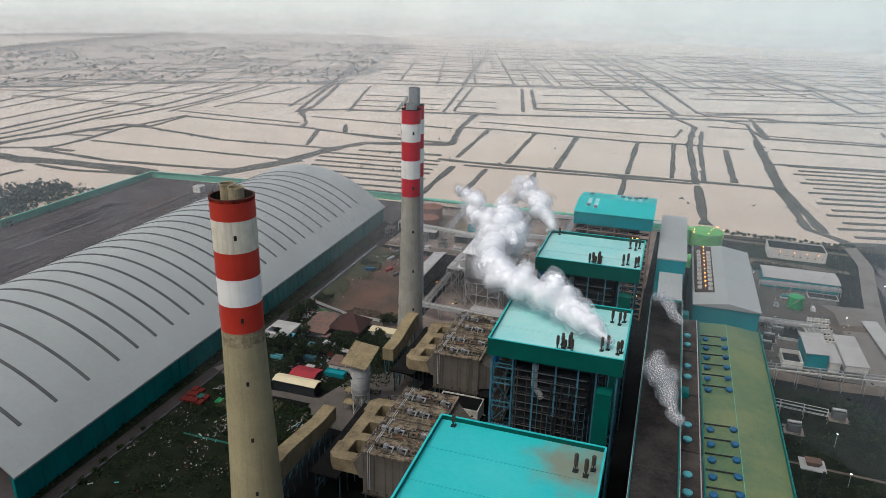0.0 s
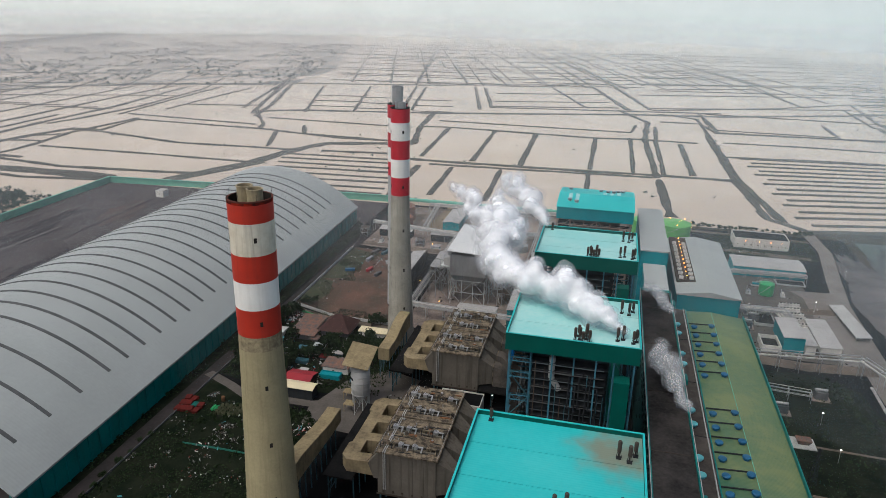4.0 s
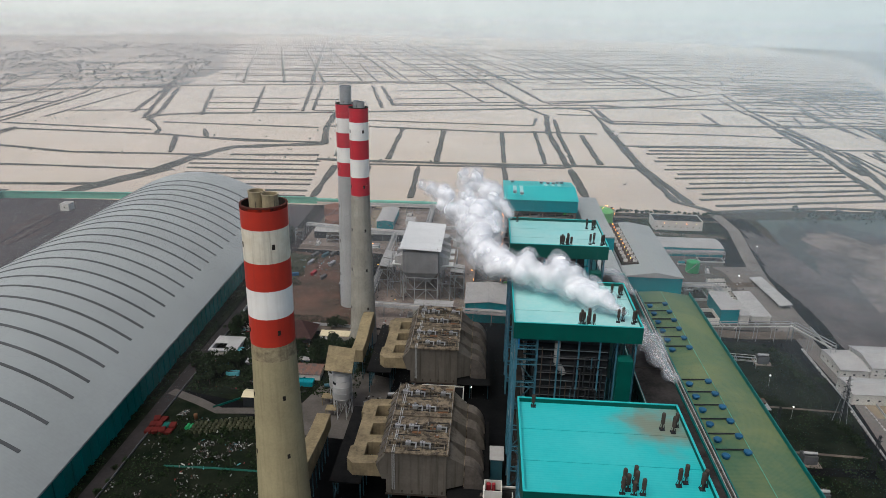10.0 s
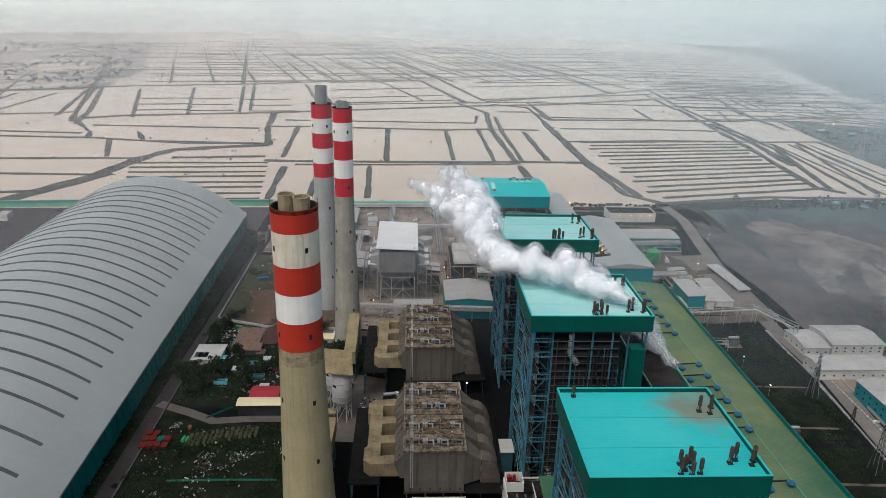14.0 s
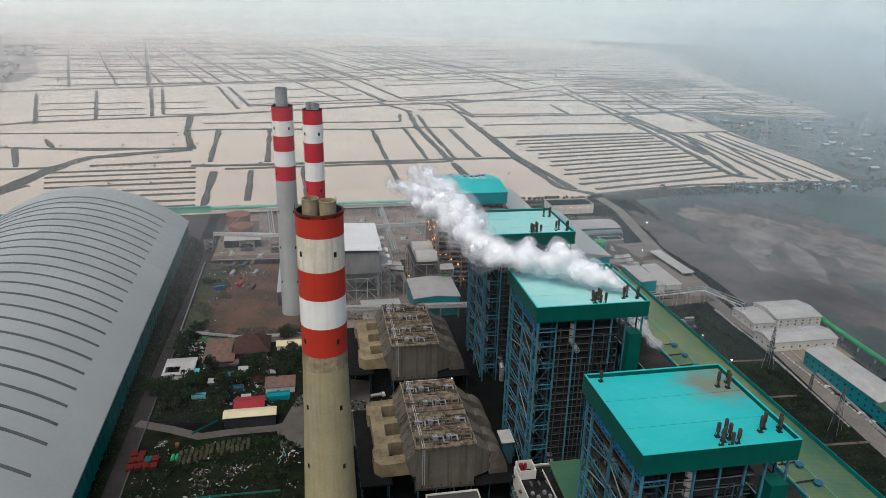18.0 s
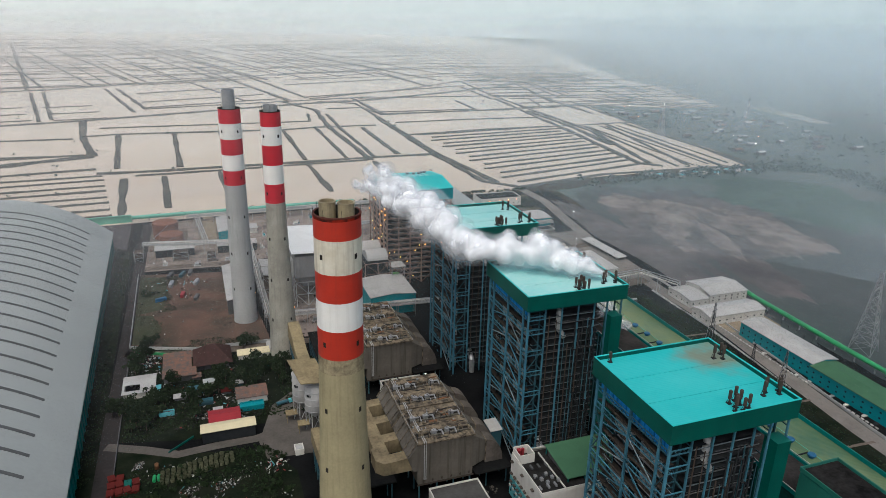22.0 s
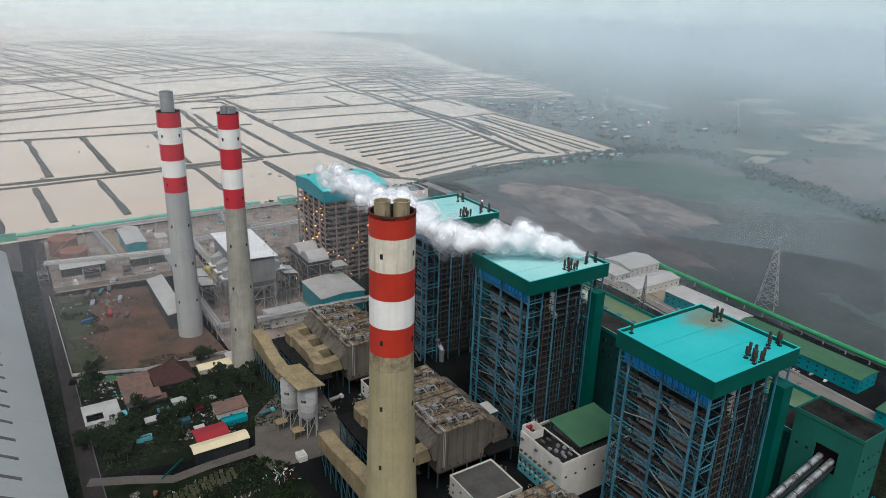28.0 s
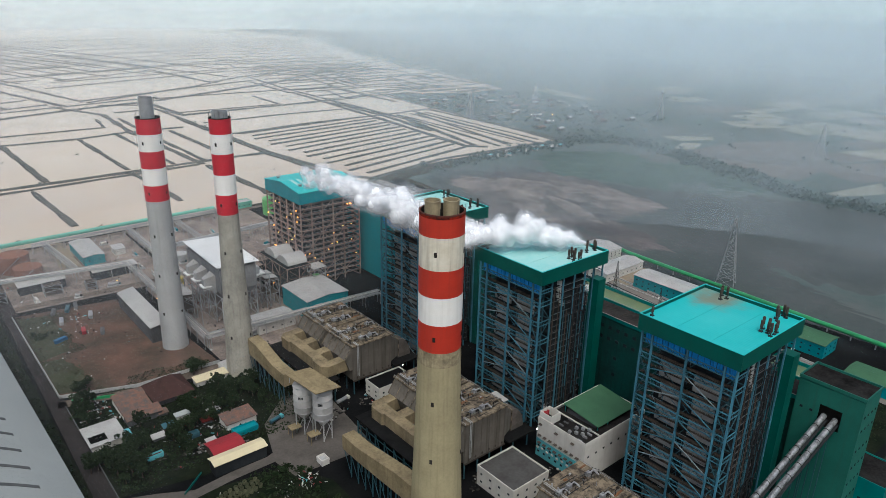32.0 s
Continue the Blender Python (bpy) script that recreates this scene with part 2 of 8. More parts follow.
WHITE = mat("white_band_paint", (0.80, 0.78, 0.73), (0.70, 0.67, 0.61), scale=0.1, rough=0.6, streak=0.2, dirt=(0.28, 0.24, 0.17))
FLUE = mat("flue_lining", (0.36, 0.29, 0.17), (0.22, 0.18, 0.11), scale=0.3, rough=0.6, streak=0.6)
RIMRUST = mat("sooty_red_rim", (0.12, 0.035, 0.025), (0.05, 0.03, 0.025), scale=0.3, fine=0.8, rough=0.85)
# near-black for chimney soot, tyres, and shade painted inside openings
NEARBLACK = mat("soot", (0.02, 0.018, 0.016), (0.04, 0.035, 0.03), rough=0.95)
ROOFCYAN = mat("turquoise_sheet_roof", (0.02, 0.38, 0.375), (0.045, 0.45, 0.435), scale=0.05, fine=0.5, rough=0.5, ribs=1.2, axis=1, bump=0.1, streak=0.12, dirt=(0.12, 0.30, 0.28), gloss=0.2)
ROOFPALE = mat("faded_turquoise_roof", (0.22, 0.53, 0.51), (0.38, 0.58, 0.55), scale=0.05, fine=0.5, rough=0.55, ribs=1.2, axis=1, bump=0.1, gloss=0.25)
TEAL = mat("teal_sheet_cladding", (0.0, 0.165, 0.155), (0.0, 0.125, 0.115), scale=0.08, fine=0.7, rough=0.5, ribs=1.0, axis=0, bump=0.1, streak=0.35, dirt=(0.03, 0.06, 0.055))
FASCIA = mat("dark_green_fascia", (0.0, 0.088, 0.066), (0.0, 0.06, 0.047), scale=0.08, rough=0.5, streak=0.3, dirt=(0.015, 0.05, 0.045))
# teal mottled and streaked darker than the fascia
BUNKERWALL = mat("dark_teal_wall", (0.004, 0.062, 0.055), (0.004, 0.03, 0.028), scale=0.07, fine=0.5, rough=0.6, streak=0.6, dirt=(0.008, 0.014, 0.014), contrast=0.2)
CYANWALL = mat("cyan_wall", (0.0, 0.215, 0.25), (0.0, 0.175, 0.205), scale=0.08, rough=0.5, ribs=1.0, axis=0, bump=0.1, streak=0.2, dirt=(0.03, 0.12, 0.13))
STEELBLUE = mat("blue_painted_steel", (0.03, 0.092, 0.115), (0.016, 0.05, 0.065), scale=0.15, rough=0.55, streak=0.2, vary=0.3)
BLUE = mat("bright_blue_louvre", (0.015, 0.25, 0.62), (0.015, 0.19, 0.48), scale=0.3, rough=0.6, ribs=0.7, axis=1)
LIGHTBLUE = mat("light_blue_steel", (0.06, 0.20, 0.27), (0.035, 0.11, 0.15), scale=0.15, rough=0.55, streak=0.2, vary=0.2)
CONCSOOT = mat("sooty_concrete_collar", (0.37, 0.31, 0.19), (0.16, 0.13, 0.085), scale=0.3, fine=0.8, rough=0.9, streak=0.6, dirt=(0.09, 0.075, 0.05), contrast=0.2)
EASTROAD = mat("pale_concrete_road", (0.20, 0.18, 0.163), (0.13, 0.115, 0.103), scale=0.05, fine=0.5, rough=0.9)
WEEDS = mat("thin_dry_weeds", (0.035, 0.045, 0.026), (0.065, 0.062, 0.042), scale=0.1, fine=0.9, rough=0.95, bump=0.4)
PINKCONC = mat("dusty_pink_concrete", (0.28, 0.225, 0.19), (0.12, 0.10, 0.088), scale=0.05, fine=0.6, rough=0.9, contrast=0.18)
RUSTRAIL = mat("dusty_brown_railing", (0.10, 0.078, 0.062), (0.055, 0.045, 0.038), scale=0.2, rough=0.8, vary=0.3)
# pale grey steel; highlights on frame members are put into this colour
PALESTEEL = mat("pale_highlight_steel", (0.20, 0.255, 0.27), (0.12, 0.15, 0.16), scale=0.2, rough=0.6, vary=0.2)
EDGESTEEL = mat("grey_floor_edge", (0.10, 0.118, 0.125), (0.06, 0.07, 0.075), scale=0.2, rough=0.7, vary=0.25)
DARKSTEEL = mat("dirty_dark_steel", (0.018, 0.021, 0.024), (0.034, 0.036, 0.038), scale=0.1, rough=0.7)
CASING = mat("boiler_casing", (0.12, 0.122, 0.127), (0.065, 0.063, 0.062), scale=0.08, rough=0.7, ribs=1.5, axis=2, streak=0.5, dirt=(0.03, 0.03, 0.03))
DUSTCASING = mat("dusty_pink_casing", (0.19, 0.165, 0.15), (0.12, 0.105, 0.098), scale=0.1, rough=0.75, streak=0.4)
# darker copy of the casing: interior dimness put into the colour
DARKCASING = mat("interior_dark_casing", (0.045, 0.05, 0.054), (0.024, 0.026, 0.028), scale=0.08, rough=0.7, ribs=1.5, axis=2, streak=0.4, dirt=(0.012, 0.013, 0.014))
FILTERGREY = mat("pale_grey_filter_casing", (0.24, 0.238, 0.235), (0.17, 0.165, 0.16), scale=0.1, rough=0.7, streak=0.4)
DARKDECK = mat("near_black_deck", (0.016, 0.0155, 0.015), (0.007, 0.0075, 0.008), scale=0.1, fine=0.8, rough=0.9)
ELBOW = mat("sooty_grey_elbow", (0.15, 0.13, 0.11), (0.07, 0.06, 0.052), scale=0.1, fine=0.6, rough=0.8, streak=0.5)
SANDYARD = mat("sandy_forecourt", (0.27, 0.215, 0.15), (0.18, 0.145, 0.105), scale=0.08, fine=0.6, rough=0.9)
KERB = mat("painted_kerb", (0.45, 0.43, 0.40), (0.30, 0.28, 0.26), rough=0.85, vary=0.3)
BEIGE = mat("ash_stained_beige_duct", (0.30, 0.24, 0.135), (0.16, 0.125, 0.075), scale=0.1, fine=0.8, rough=0.8, streak=0.55, dirt=(0.09, 0.07, 0.05))
ESPWALL = mat("rusty_precipitator_plate", (0.142, 0.127, 0.105), (0.09, 0.08, 0.067), scale=0.08, fine=0.7, rough=0.8, streak=0.95, dirt=(0.05, 0.042, 0.035))
MANIFOLD = mat("ash_yellow_manifold", (0.275, 0.217, 0.128), (0.145, 0.115, 0.072), scale=0.12, fine=0.8, rough=0.85, streak=0.6, dirt=(0.06, 0.05, 0.04), contrast=0.2)
PANELGREY = mat("grey_boiler_panel", (0.30, 0.29, 0.28), (0.20, 0.19, 0.182), scale=0.1, fine=0.7, rough=0.75, streak=0.4)
DIRTROAD = mat("shade_dark_dirt_road", (0.04, 0.035, 0.034), (0.022, 0.02, 0.0195), scale=0.05, fine=0.5, rough=0.95)
WHITESTAIN = mat("grimy_white_band_paint", (0.70, 0.66, 0.55), (0.55, 0.49, 0.37), scale=0.12, fine=0.6, rough=0.7, streak=0.5, dirt=(0.17, 0.14, 0.09))
GRIME = mat("dusty_dark_platform", (0.055, 0.048, 0.041), (0.03, 0.026, 0.023), scale=0.1, fine=0.8, rough=0.9)
ESPTOP = mat("ash_covered_deck", (0.215, 0.172, 0.12), (0.045, 0.038, 0.031), scale=0.22, fine=1.0, rough=0.9, contrast=0.13)
GREYROOF = mat("dirty_grey_flat_roof", (0.085, 0.083, 0.08), (0.05, 0.047, 0.044), scale=0.1, fine=0.6, rough=0.9)
RUSTSHEET = mat("orange_rust_sheet", (0.20, 0.095, 0.045), (0.10, 0.055, 0.035), scale=0.3, rough=0.85)
RUSTDARK = mat("brown_inlet_funnel", (0.05, 0.042, 0.037), (0.08, 0.062, 0.05), scale=0.15, rough=0.8, streak=0.4)
ROOFGREY = mat("grey_metal_roof", (0.33, 0.348, 0.335), (0.285, 0.30, 0.29), scale=0.02, fine=0.4, rough=0.6, ribs=2.0, axis=1, bump=0.08, gloss=0.2)
ROOFWHITE = mat("pale_metal_roof", (0.40, 0.39, 0.37), (0.29, 0.28, 0.265), scale=0.08, fine=0.6, rough=0.6, streak=0.2, dirt=(0.25, 0.2, 0.15), gloss=0.2)
ROOFBRIGHT = mat("white_metal_roof", (0.70, 0.70, 0.68), (0.58, 0.58, 0.56), scale=0.1, fine=0.6, rough=0.55, streak=0.2, dirt=(0.35, 0.3, 0.25))
DULLRED = mat("dull_red_sheet", (0.11, 0.018, 0.015), (0.06, 0.014, 0.012), rough=0.7)
GREYAPRON = mat("worn_grey_apron", (0.115, 0.103, 0.091), (0.065, 0.058, 0.051), scale=0.07, fine=0.7, rough=0.92)
SKYLIGHT = mat("dark_translucent_strip", (0.07, 0.073, 0.073), (0.115, 0.118, 0.116), scale=0.1, rough=0.9, gloss=0.05)
OLIVE = mat("algae_green_roof", (0.038, 0.105, 0.06), (0.15, 0.18, 0.08), scale=0.024, fine=0.22, rough=0.45, ribs=1.0, axis=1, bump=0.1, contrast=0.2, gloss=0.3)
COALROOF = mat("coal_dusted_bunker_roof", (0.05, 0.045, 0.042), (0.018, 0.017, 0.017), scale=0.07, fine=0.6, rough=0.95, contrast=0.2)
VALLEY = mat("dirty_valley_roof", (0.085, 0.074, 0.066), (0.04, 0.036, 0.033), scale=0.08, fine=0.6, rough=0.95, contrast=0.2)
SOOTROOF = mat("coal_dusted_roof", (0.006, 0.006, 0.006), (0.028, 0.026, 0.025), scale=0.09, fine=0.7, rough=0.95, contrast=0.17)
VENTBLUE = mat("blue_roof_vent", (0.015, 0.10, 0.21), (0.012, 0.075, 0.15), rough=0.5)
VENTCYAN = mat("pale_blue_roof_vent", (0.10, 0.44, 0.46), (0.1, 0.28, 0.33), rough=0.5)
OFFWHITE = mat("weathered_white_wall", (0.60, 0.58, 0.53), (0.50, 0.47, 0.42), scale=0.15, rough=0.8, streak=0.22, dirt=(0.2, 0.17, 0.13))
GREENROOF = mat("green_flat_roof", (0.06, 0.135, 0.075), (0.045, 0.105, 0.06), scale=0.08, rough=0.7)
GREENPIPE = mat("bright_green_cladding", (0.03, 0.30, 0.10), (0.022, 0.21, 0.07), scale=0.1, rough=0.5, streak=0.2)
MINTDARK = mat("sea_green_cladding", (0.018, 0.14, 0.105), (0.012, 0.095, 0.072), scale=0.06, rough=0.6, streak=0.4, dirt=(0.03, 0.07, 0.055))
MINT = mat("mint_green_cladding", (0.13, 0.42, 0.30), (0.10, 0.33, 0.24), scale=0.05, rough=0.55, streak=0.2)
TANKGREEN = mat("light_green_tank", (0.12, 0.42, 0.10), (0.10, 0.34, 0.09), scale=0.15, rough=0.5, streak=0.25)
TANKBROWN = mat("rust_brown_tank", (0.22, 0.095, 0.06), (0.16, 0.075, 0.05), scale=0.15, rough=0.7, streak=0.4)
REDSTEEL = mat("red_oxide_steel", (0.22, 0.135, 0.11), (0.29, 0.235, 0.21), scale=0.2, rough=0.7, vary=0.3)
GALV = mat("galvanised_steel", (0.38, 0.38, 0.38), (0.28, 0.28, 0.28), scale=0.3, rough=0.45, metal=0.5)
BRICKROOF = mat("brown_tile_roof", (0.068, 0.036, 0.032), (0.042, 0.026, 0.024), scale=0.3, fine=1.5, rough=0.85)
ORANGE = mat("faded_orange_roof", (0.17, 0.095, 0.07), (0.09, 0.08, 0.074), scale=0.25, contrast=0.12, rough=0.8)
REDSHEET = mat("red_sheet_roof", (0.29, 0.018, 0.026), (0.20, 0.018, 0.022), rough=0.6)
CREAM = mat("cream_sheet_roof", (0.60, 0.52, 0.33), (0.50, 0.43, 0.28), rough=0.6, ribs=0.9)
DARKWIN = mat("dark_window_glass", (0.02, 0.025, 0.03), (0.03, 0.035, 0.04), rough=0.15, bump=0)
RUBBLE = mat("mixed_scrap", (0.05, 0.048, 0.045), (0.32, 0.31, 0.29), scale=0.6, fine=2.0, rough=0.9, vary=0.5)
# foliage paled and blued, so distance haze sits in its colour
FARLEAF = mat("haze_pale_foliage", (0.06, 0.088, 0.08), (0.085, 0.108, 0.10), scale=0.05, fine=0.4, rough=0.95)
LEAF = mat("dark_foliage", (0.015, 0.025, 0.012), (0.028, 0.04, 0.019), scale=0.3, fine=1.2, rough=0.9, vary=0.3)
CONCWORN = mat("weathered_grey_concrete", (0.36, 0.335, 0.28), (0.235, 0.22, 0.185), scale=0.07, fine=0.7, rough=0.9, streak=0.55, dirt=(0.11, 0.10, 0.08), contrast=0.2)
MOSSCONC = mat("mossy_dark_concrete", (0.12, 0.115, 0.075), (0.05, 0.06, 0.03), scale=0.5, fine=1.5, rough=0.95, vary=0.25)
FIELD = mat("damp_green_field", (0.065, 0.095, 0.088), (0.10, 0.108, 0.102), scale=0.008, fine=0.08, rough=0.95, contrast=0.18)
SILVER = mat("worn_silver_cover", (0.34, 0.35, 0.36), (0.06, 0.06, 0.06), scale=0.25, fine=0.9, rough=0.45, metal=0.4, contrast=0.16)
BARK = mat("bark", (0.08, 0.06, 0.045), rough=0.95)
YELLOW = mat("yellow_paint", (0.55, 0.42, 0.03), rough=0.5)
LAMP = glow("sodium_lamp", (1.0, 0.30, 0.05), 9.0)
LAMPWHITE = glow("white_lamp", (1.0, 0.95, 0.85), 6.0)


def water_material():
    m = mat("silty_pond_water", (0.50, 0.392, 0.287), (0.57, 0.474, 0.378), scale=0.004, fine=0.02, rough=0.16, bump=0.0)
    b = m.node_tree.nodes["Principled BSDF"]
    b.inputs["IOR"].default_value = 1.33
    return m


WATER = water_material()


def litter_material():
    m = mat("strewn_litter", (0.3, 0.3, 0.3), rough=0.8, bump=0)
    nd, ln = m.node_tree.nodes, m.node_tree.links
    rnd_node, rp = nd.new("ShaderNodeNewGeometry"), nd.new("ShaderNodeValToRGB")
    rp.color_ramp.interpolation = "CONSTANT"
    stops = ((0.0, (0.025, 0.024, 0.022)), (0.45, (0.085, 0.075, 0.065)), (0.72, (0.17, 0.16, 0.15)), (0.84, (0.42, 0.41, 0.39)), (0.95, (0.05, 0.16, 0.19)), (0.975, (0.18, 0.035, 0.03)))
    for k, (pos, c) in enumerate(stops):
        e = rp.color_ramp.elements[k] if k < 2 else rp.color_ramp.elements.new(pos)
        e.position, e.color = pos, (*c, 1)
    ln.new(rnd_node.outputs["Random Per Island"], rp.inputs[0])
    ln.new(rp.outputs[0], nd["Principled BSDF"].inputs["Base Color"])
    return m


LITTER = litter_material()


def stain(material, x, y, radius, colour):
    """A rusty stain of ragged outline round a place on a surface."""
    nd, ln = material.node_tree.nodes, material.node_tree.links
    b = nd["Principled BSDF"]
    old = b.inputs["Base Color"].links[0].from_socket
    co, dist, n = nd.new("ShaderNodeTexCoord"), nd.new("ShaderNodeVectorMath"), nd.new("ShaderNodeTexNoise")
    mp = nd.new("ShaderNodeMapping")
    mp.inputs["Scale"].default_value = (1, 1, 0)
    dist.operation = "DISTANCE"
    dist.inputs[1].default_value = (x, y, 0)
    n.inputs["Scale"].default_value, n.inputs["Detail"].default_value = 0.12, 6.0
    ln.new(co.outputs["Object"], mp.inputs["Vector"])
    ln.new(mp.outputs[0], dist.inputs[0])
    ln.new(mp.outputs[0], n.inputs["Vector"])
    wob = nd.new("ShaderNodeMath")
    wob.operation = "MULTIPLY_ADD"
    ln.new(n.outputs["Fac"], wob.inputs[0])
    wob.inputs[1].default_value = -radius * 1.5
    ln.new(dist.outputs["Value"], wob.inputs[2])
    r = nd.new("ShaderNodeMapRange")
    r.interpolation_type = "SMOOTHSTEP"
    r.inputs["From Min"].default_value, r.inputs["From Max"].default_value = -radius * 0.6, radius * 0.45
    r.inputs["To Min"].default_value, r.inputs["To Max"].default_value = 0.85, 0.0
    ln.new(wob.outputs[0], r.inputs["Value"])
    x2 = nd.new("ShaderNodeMix")
    x2.data_type = "RGBA"
    x2.inputs[7].default_value = (*colour, 1)
    ln.new(r.outputs[0], x2.inputs[0])
    ln.new(old, x2.inputs[6])
    ln.new(x2.outputs[2], b.inputs["Base Color"])
    return material


ROOFSTAINED = stain(mat("rust_stained_turquoise_roof", (0.018, 0.385, 0.385), (0.06, 0.46, 0.45), scale=0.03, fine=0.5, rough=0.5, ribs=1.2, axis=1, bump=0.1, streak=0.12, dirt=(0.12, 0.30, 0.28), gloss=0.2), 53.0, 43.0, 18.0, (0.20, 0.165, 0.105))


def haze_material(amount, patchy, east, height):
    """Stand-in haze for a ring sheet: thicker and tinted bluer towards the east, and patchy near by."""
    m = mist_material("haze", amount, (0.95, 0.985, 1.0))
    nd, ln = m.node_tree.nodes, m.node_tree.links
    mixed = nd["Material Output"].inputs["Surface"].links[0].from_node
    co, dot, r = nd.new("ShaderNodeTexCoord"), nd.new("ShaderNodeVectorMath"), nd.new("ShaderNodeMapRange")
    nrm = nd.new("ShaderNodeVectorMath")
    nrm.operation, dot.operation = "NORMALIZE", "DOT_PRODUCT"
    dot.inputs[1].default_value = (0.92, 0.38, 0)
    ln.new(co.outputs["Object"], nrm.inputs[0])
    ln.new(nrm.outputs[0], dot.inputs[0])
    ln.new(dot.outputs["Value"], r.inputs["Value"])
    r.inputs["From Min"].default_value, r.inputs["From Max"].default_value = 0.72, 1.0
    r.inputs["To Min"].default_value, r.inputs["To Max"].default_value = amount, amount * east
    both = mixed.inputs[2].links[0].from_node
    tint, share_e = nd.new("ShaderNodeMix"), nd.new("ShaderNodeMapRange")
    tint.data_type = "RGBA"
    # haze tint painted in: warm white west, bluish east
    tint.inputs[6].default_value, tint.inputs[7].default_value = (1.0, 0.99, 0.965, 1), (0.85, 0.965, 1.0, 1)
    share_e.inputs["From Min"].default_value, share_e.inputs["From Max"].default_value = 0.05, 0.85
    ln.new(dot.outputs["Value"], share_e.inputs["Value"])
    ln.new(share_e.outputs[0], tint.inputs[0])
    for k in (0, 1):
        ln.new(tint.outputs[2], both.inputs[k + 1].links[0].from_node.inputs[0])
    out = r.outputs[0]
    if patchy:
        n, k = nd.new("ShaderNodeTexNoise"), nd.new("ShaderNodeMath")
        nr = nd.new("ShaderNodeMapRange")
        n.inputs["Scale"].default_value, n.inputs["Detail"].default_value = patchy, 3.0
        nr.inputs["From Min"].default_value, nr.inputs["From Max"].default_value, nr.inputs["To Max"].default_value = 0.3, 0.7, 2.0
        k.operation = "MULTIPLY"
        ln.new(co.outputs["Object"], n.inputs["Vector"])
        ln.new(n.outputs["Fac"], nr.inputs["Value"])
        ln.new(nr.outputs[0], k.inputs[0])
        ln.new(out, k.inputs[1])
        out = k.outputs[0]
    else:
        zz, fade, k = nd.new("ShaderNodeSeparateXYZ"), nd.new("ShaderNodeMapRange"), nd.new("ShaderNodeMath")
        fade.interpolation_type, k.operation = "SMOOTHSTEP", "MULTIPLY"
        fade.inputs["From Min"].default_value, fade.inputs["From Max"].default_value = 0.3 * height, height
        fade.inputs["To Min"].default_value, fade.inputs["To Max"].default_value = 1.0, 0.0
        ln.new(co.outputs["Object"], zz.inputs[0])
        ln.new(zz.outputs[2], fade.inputs["Value"])
        ln.new(fade.outputs[0], k.inputs[0])
        ln.new(out, k.inputs[1])
        out = k.outputs[0]
    ln.new(out, mixed.inputs[0])
    return m


def mist_material(name, share_of_mist, colour=(0.92, 0.95, 0.96), size=0.0):
    """Thin lit vapour: part of the light passes straight, the rest is scattered forwards and back."""
    m = bpy.data.materials.new(name)
    m.use_nodes = True
    nd, ln = m.node_tree.nodes, m.node_tree.links
    nd.remove(nd["Principled BSDF"])
    d, t, clear = nd.new("ShaderNodeBsdfDiffuse"), nd.new("ShaderNodeBsdfTranslucent"), nd.new("ShaderNodeBsdfTransparent")
    d.inputs[0].default_value = t.inputs[0].default_value = (*colour, 1)
    both, mixed = nd.new("ShaderNodeMixShader"), nd.new("ShaderNodeMixShader")
    ln.new(d.outputs[0], both.inputs[1])
    ln.new(t.outputs[0], both.inputs[2])
    ln.new(clear.outputs[0], mixed.inputs[1])
    ln.new(both.outputs[0], mixed.inputs[2])
    mixed.inputs[0].default_value = share_of_mist
    if size:
        co = nd.new("ShaderNodeTexCoord")
        n, r = nd.new("ShaderNodeTexNoise"), nd.new("ShaderNodeMapRange")
        n.inputs["Scale"].default_value, n.inputs["Detail"].default_value = size, 5.0
        r.inputs["From Min"].default_value, r.inputs["From Max"].default_value = 0.3, 0.7
        r.inputs["To Max"].default_value = share_of_mist
        ln.new(co.outputs["Object"], n.inputs["Vector"])
        ln.new(n.outputs["Fac"], r.inputs["Value"])
        ln.new(r.outputs[0], mixed.inputs[0])
    ln.new(mixed.outputs[0], nd["Material Output"].inputs["Surface"])
    return m


# ---- ground, water, distance ----
g = geo()
RINGS = [0, 300, 800, 1600, 3000, 4900]
lathe(g, [(r, 0.0) for r in RINGS[1:]], 96, 0, 500, False)
add(g, [(0, 500, 0)] + [(300 * math.cos(2 * math.pi * i / 96), 500 + 300 * math.sin(2 * math.pi * i / 96), 0) for i in range(96)], [(0, i + 1, (i + 1) % 96 + 1) for i in range(96)])
solo("ground", g, EARTH, "dark earth and scrub plain reaching the hazy horizon", "ground", kind="structure")


def sheet(name, pts, z, material, label, category):
    g = geo()
    add(g, [(x, y, z) for x, y in pts], [tuple(range(len(pts)))])
    return solo(name, g, material, label, category, kind="structure")


sheet("water", [(-717, 806), (-717, 300), (-2600, 200), (-4300, 900), (-3800, 2700), (-2200, 4300), (0, 5000), (1500, 4500), (1640, 3500), (1330, 2600), (1180, 2050), (1149, 1689), (1072, 1460), (900, 1475), (730, 1560), (690, 1300), (664, 886), (360, 880), (205, 856), (205, 842)],
      0.3, WATER, "flooded fish ponds of still silty water", "water")
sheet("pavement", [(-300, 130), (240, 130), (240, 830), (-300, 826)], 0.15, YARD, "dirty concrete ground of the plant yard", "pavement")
sheet("coal_yard_ground", [(-706, 130), (-300, 130), (-300, 826), (-704, 806)], 0.15, COAL, "open coal yard ground covered in dust", "ground")


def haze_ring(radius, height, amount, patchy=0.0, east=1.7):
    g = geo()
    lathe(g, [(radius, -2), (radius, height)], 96)
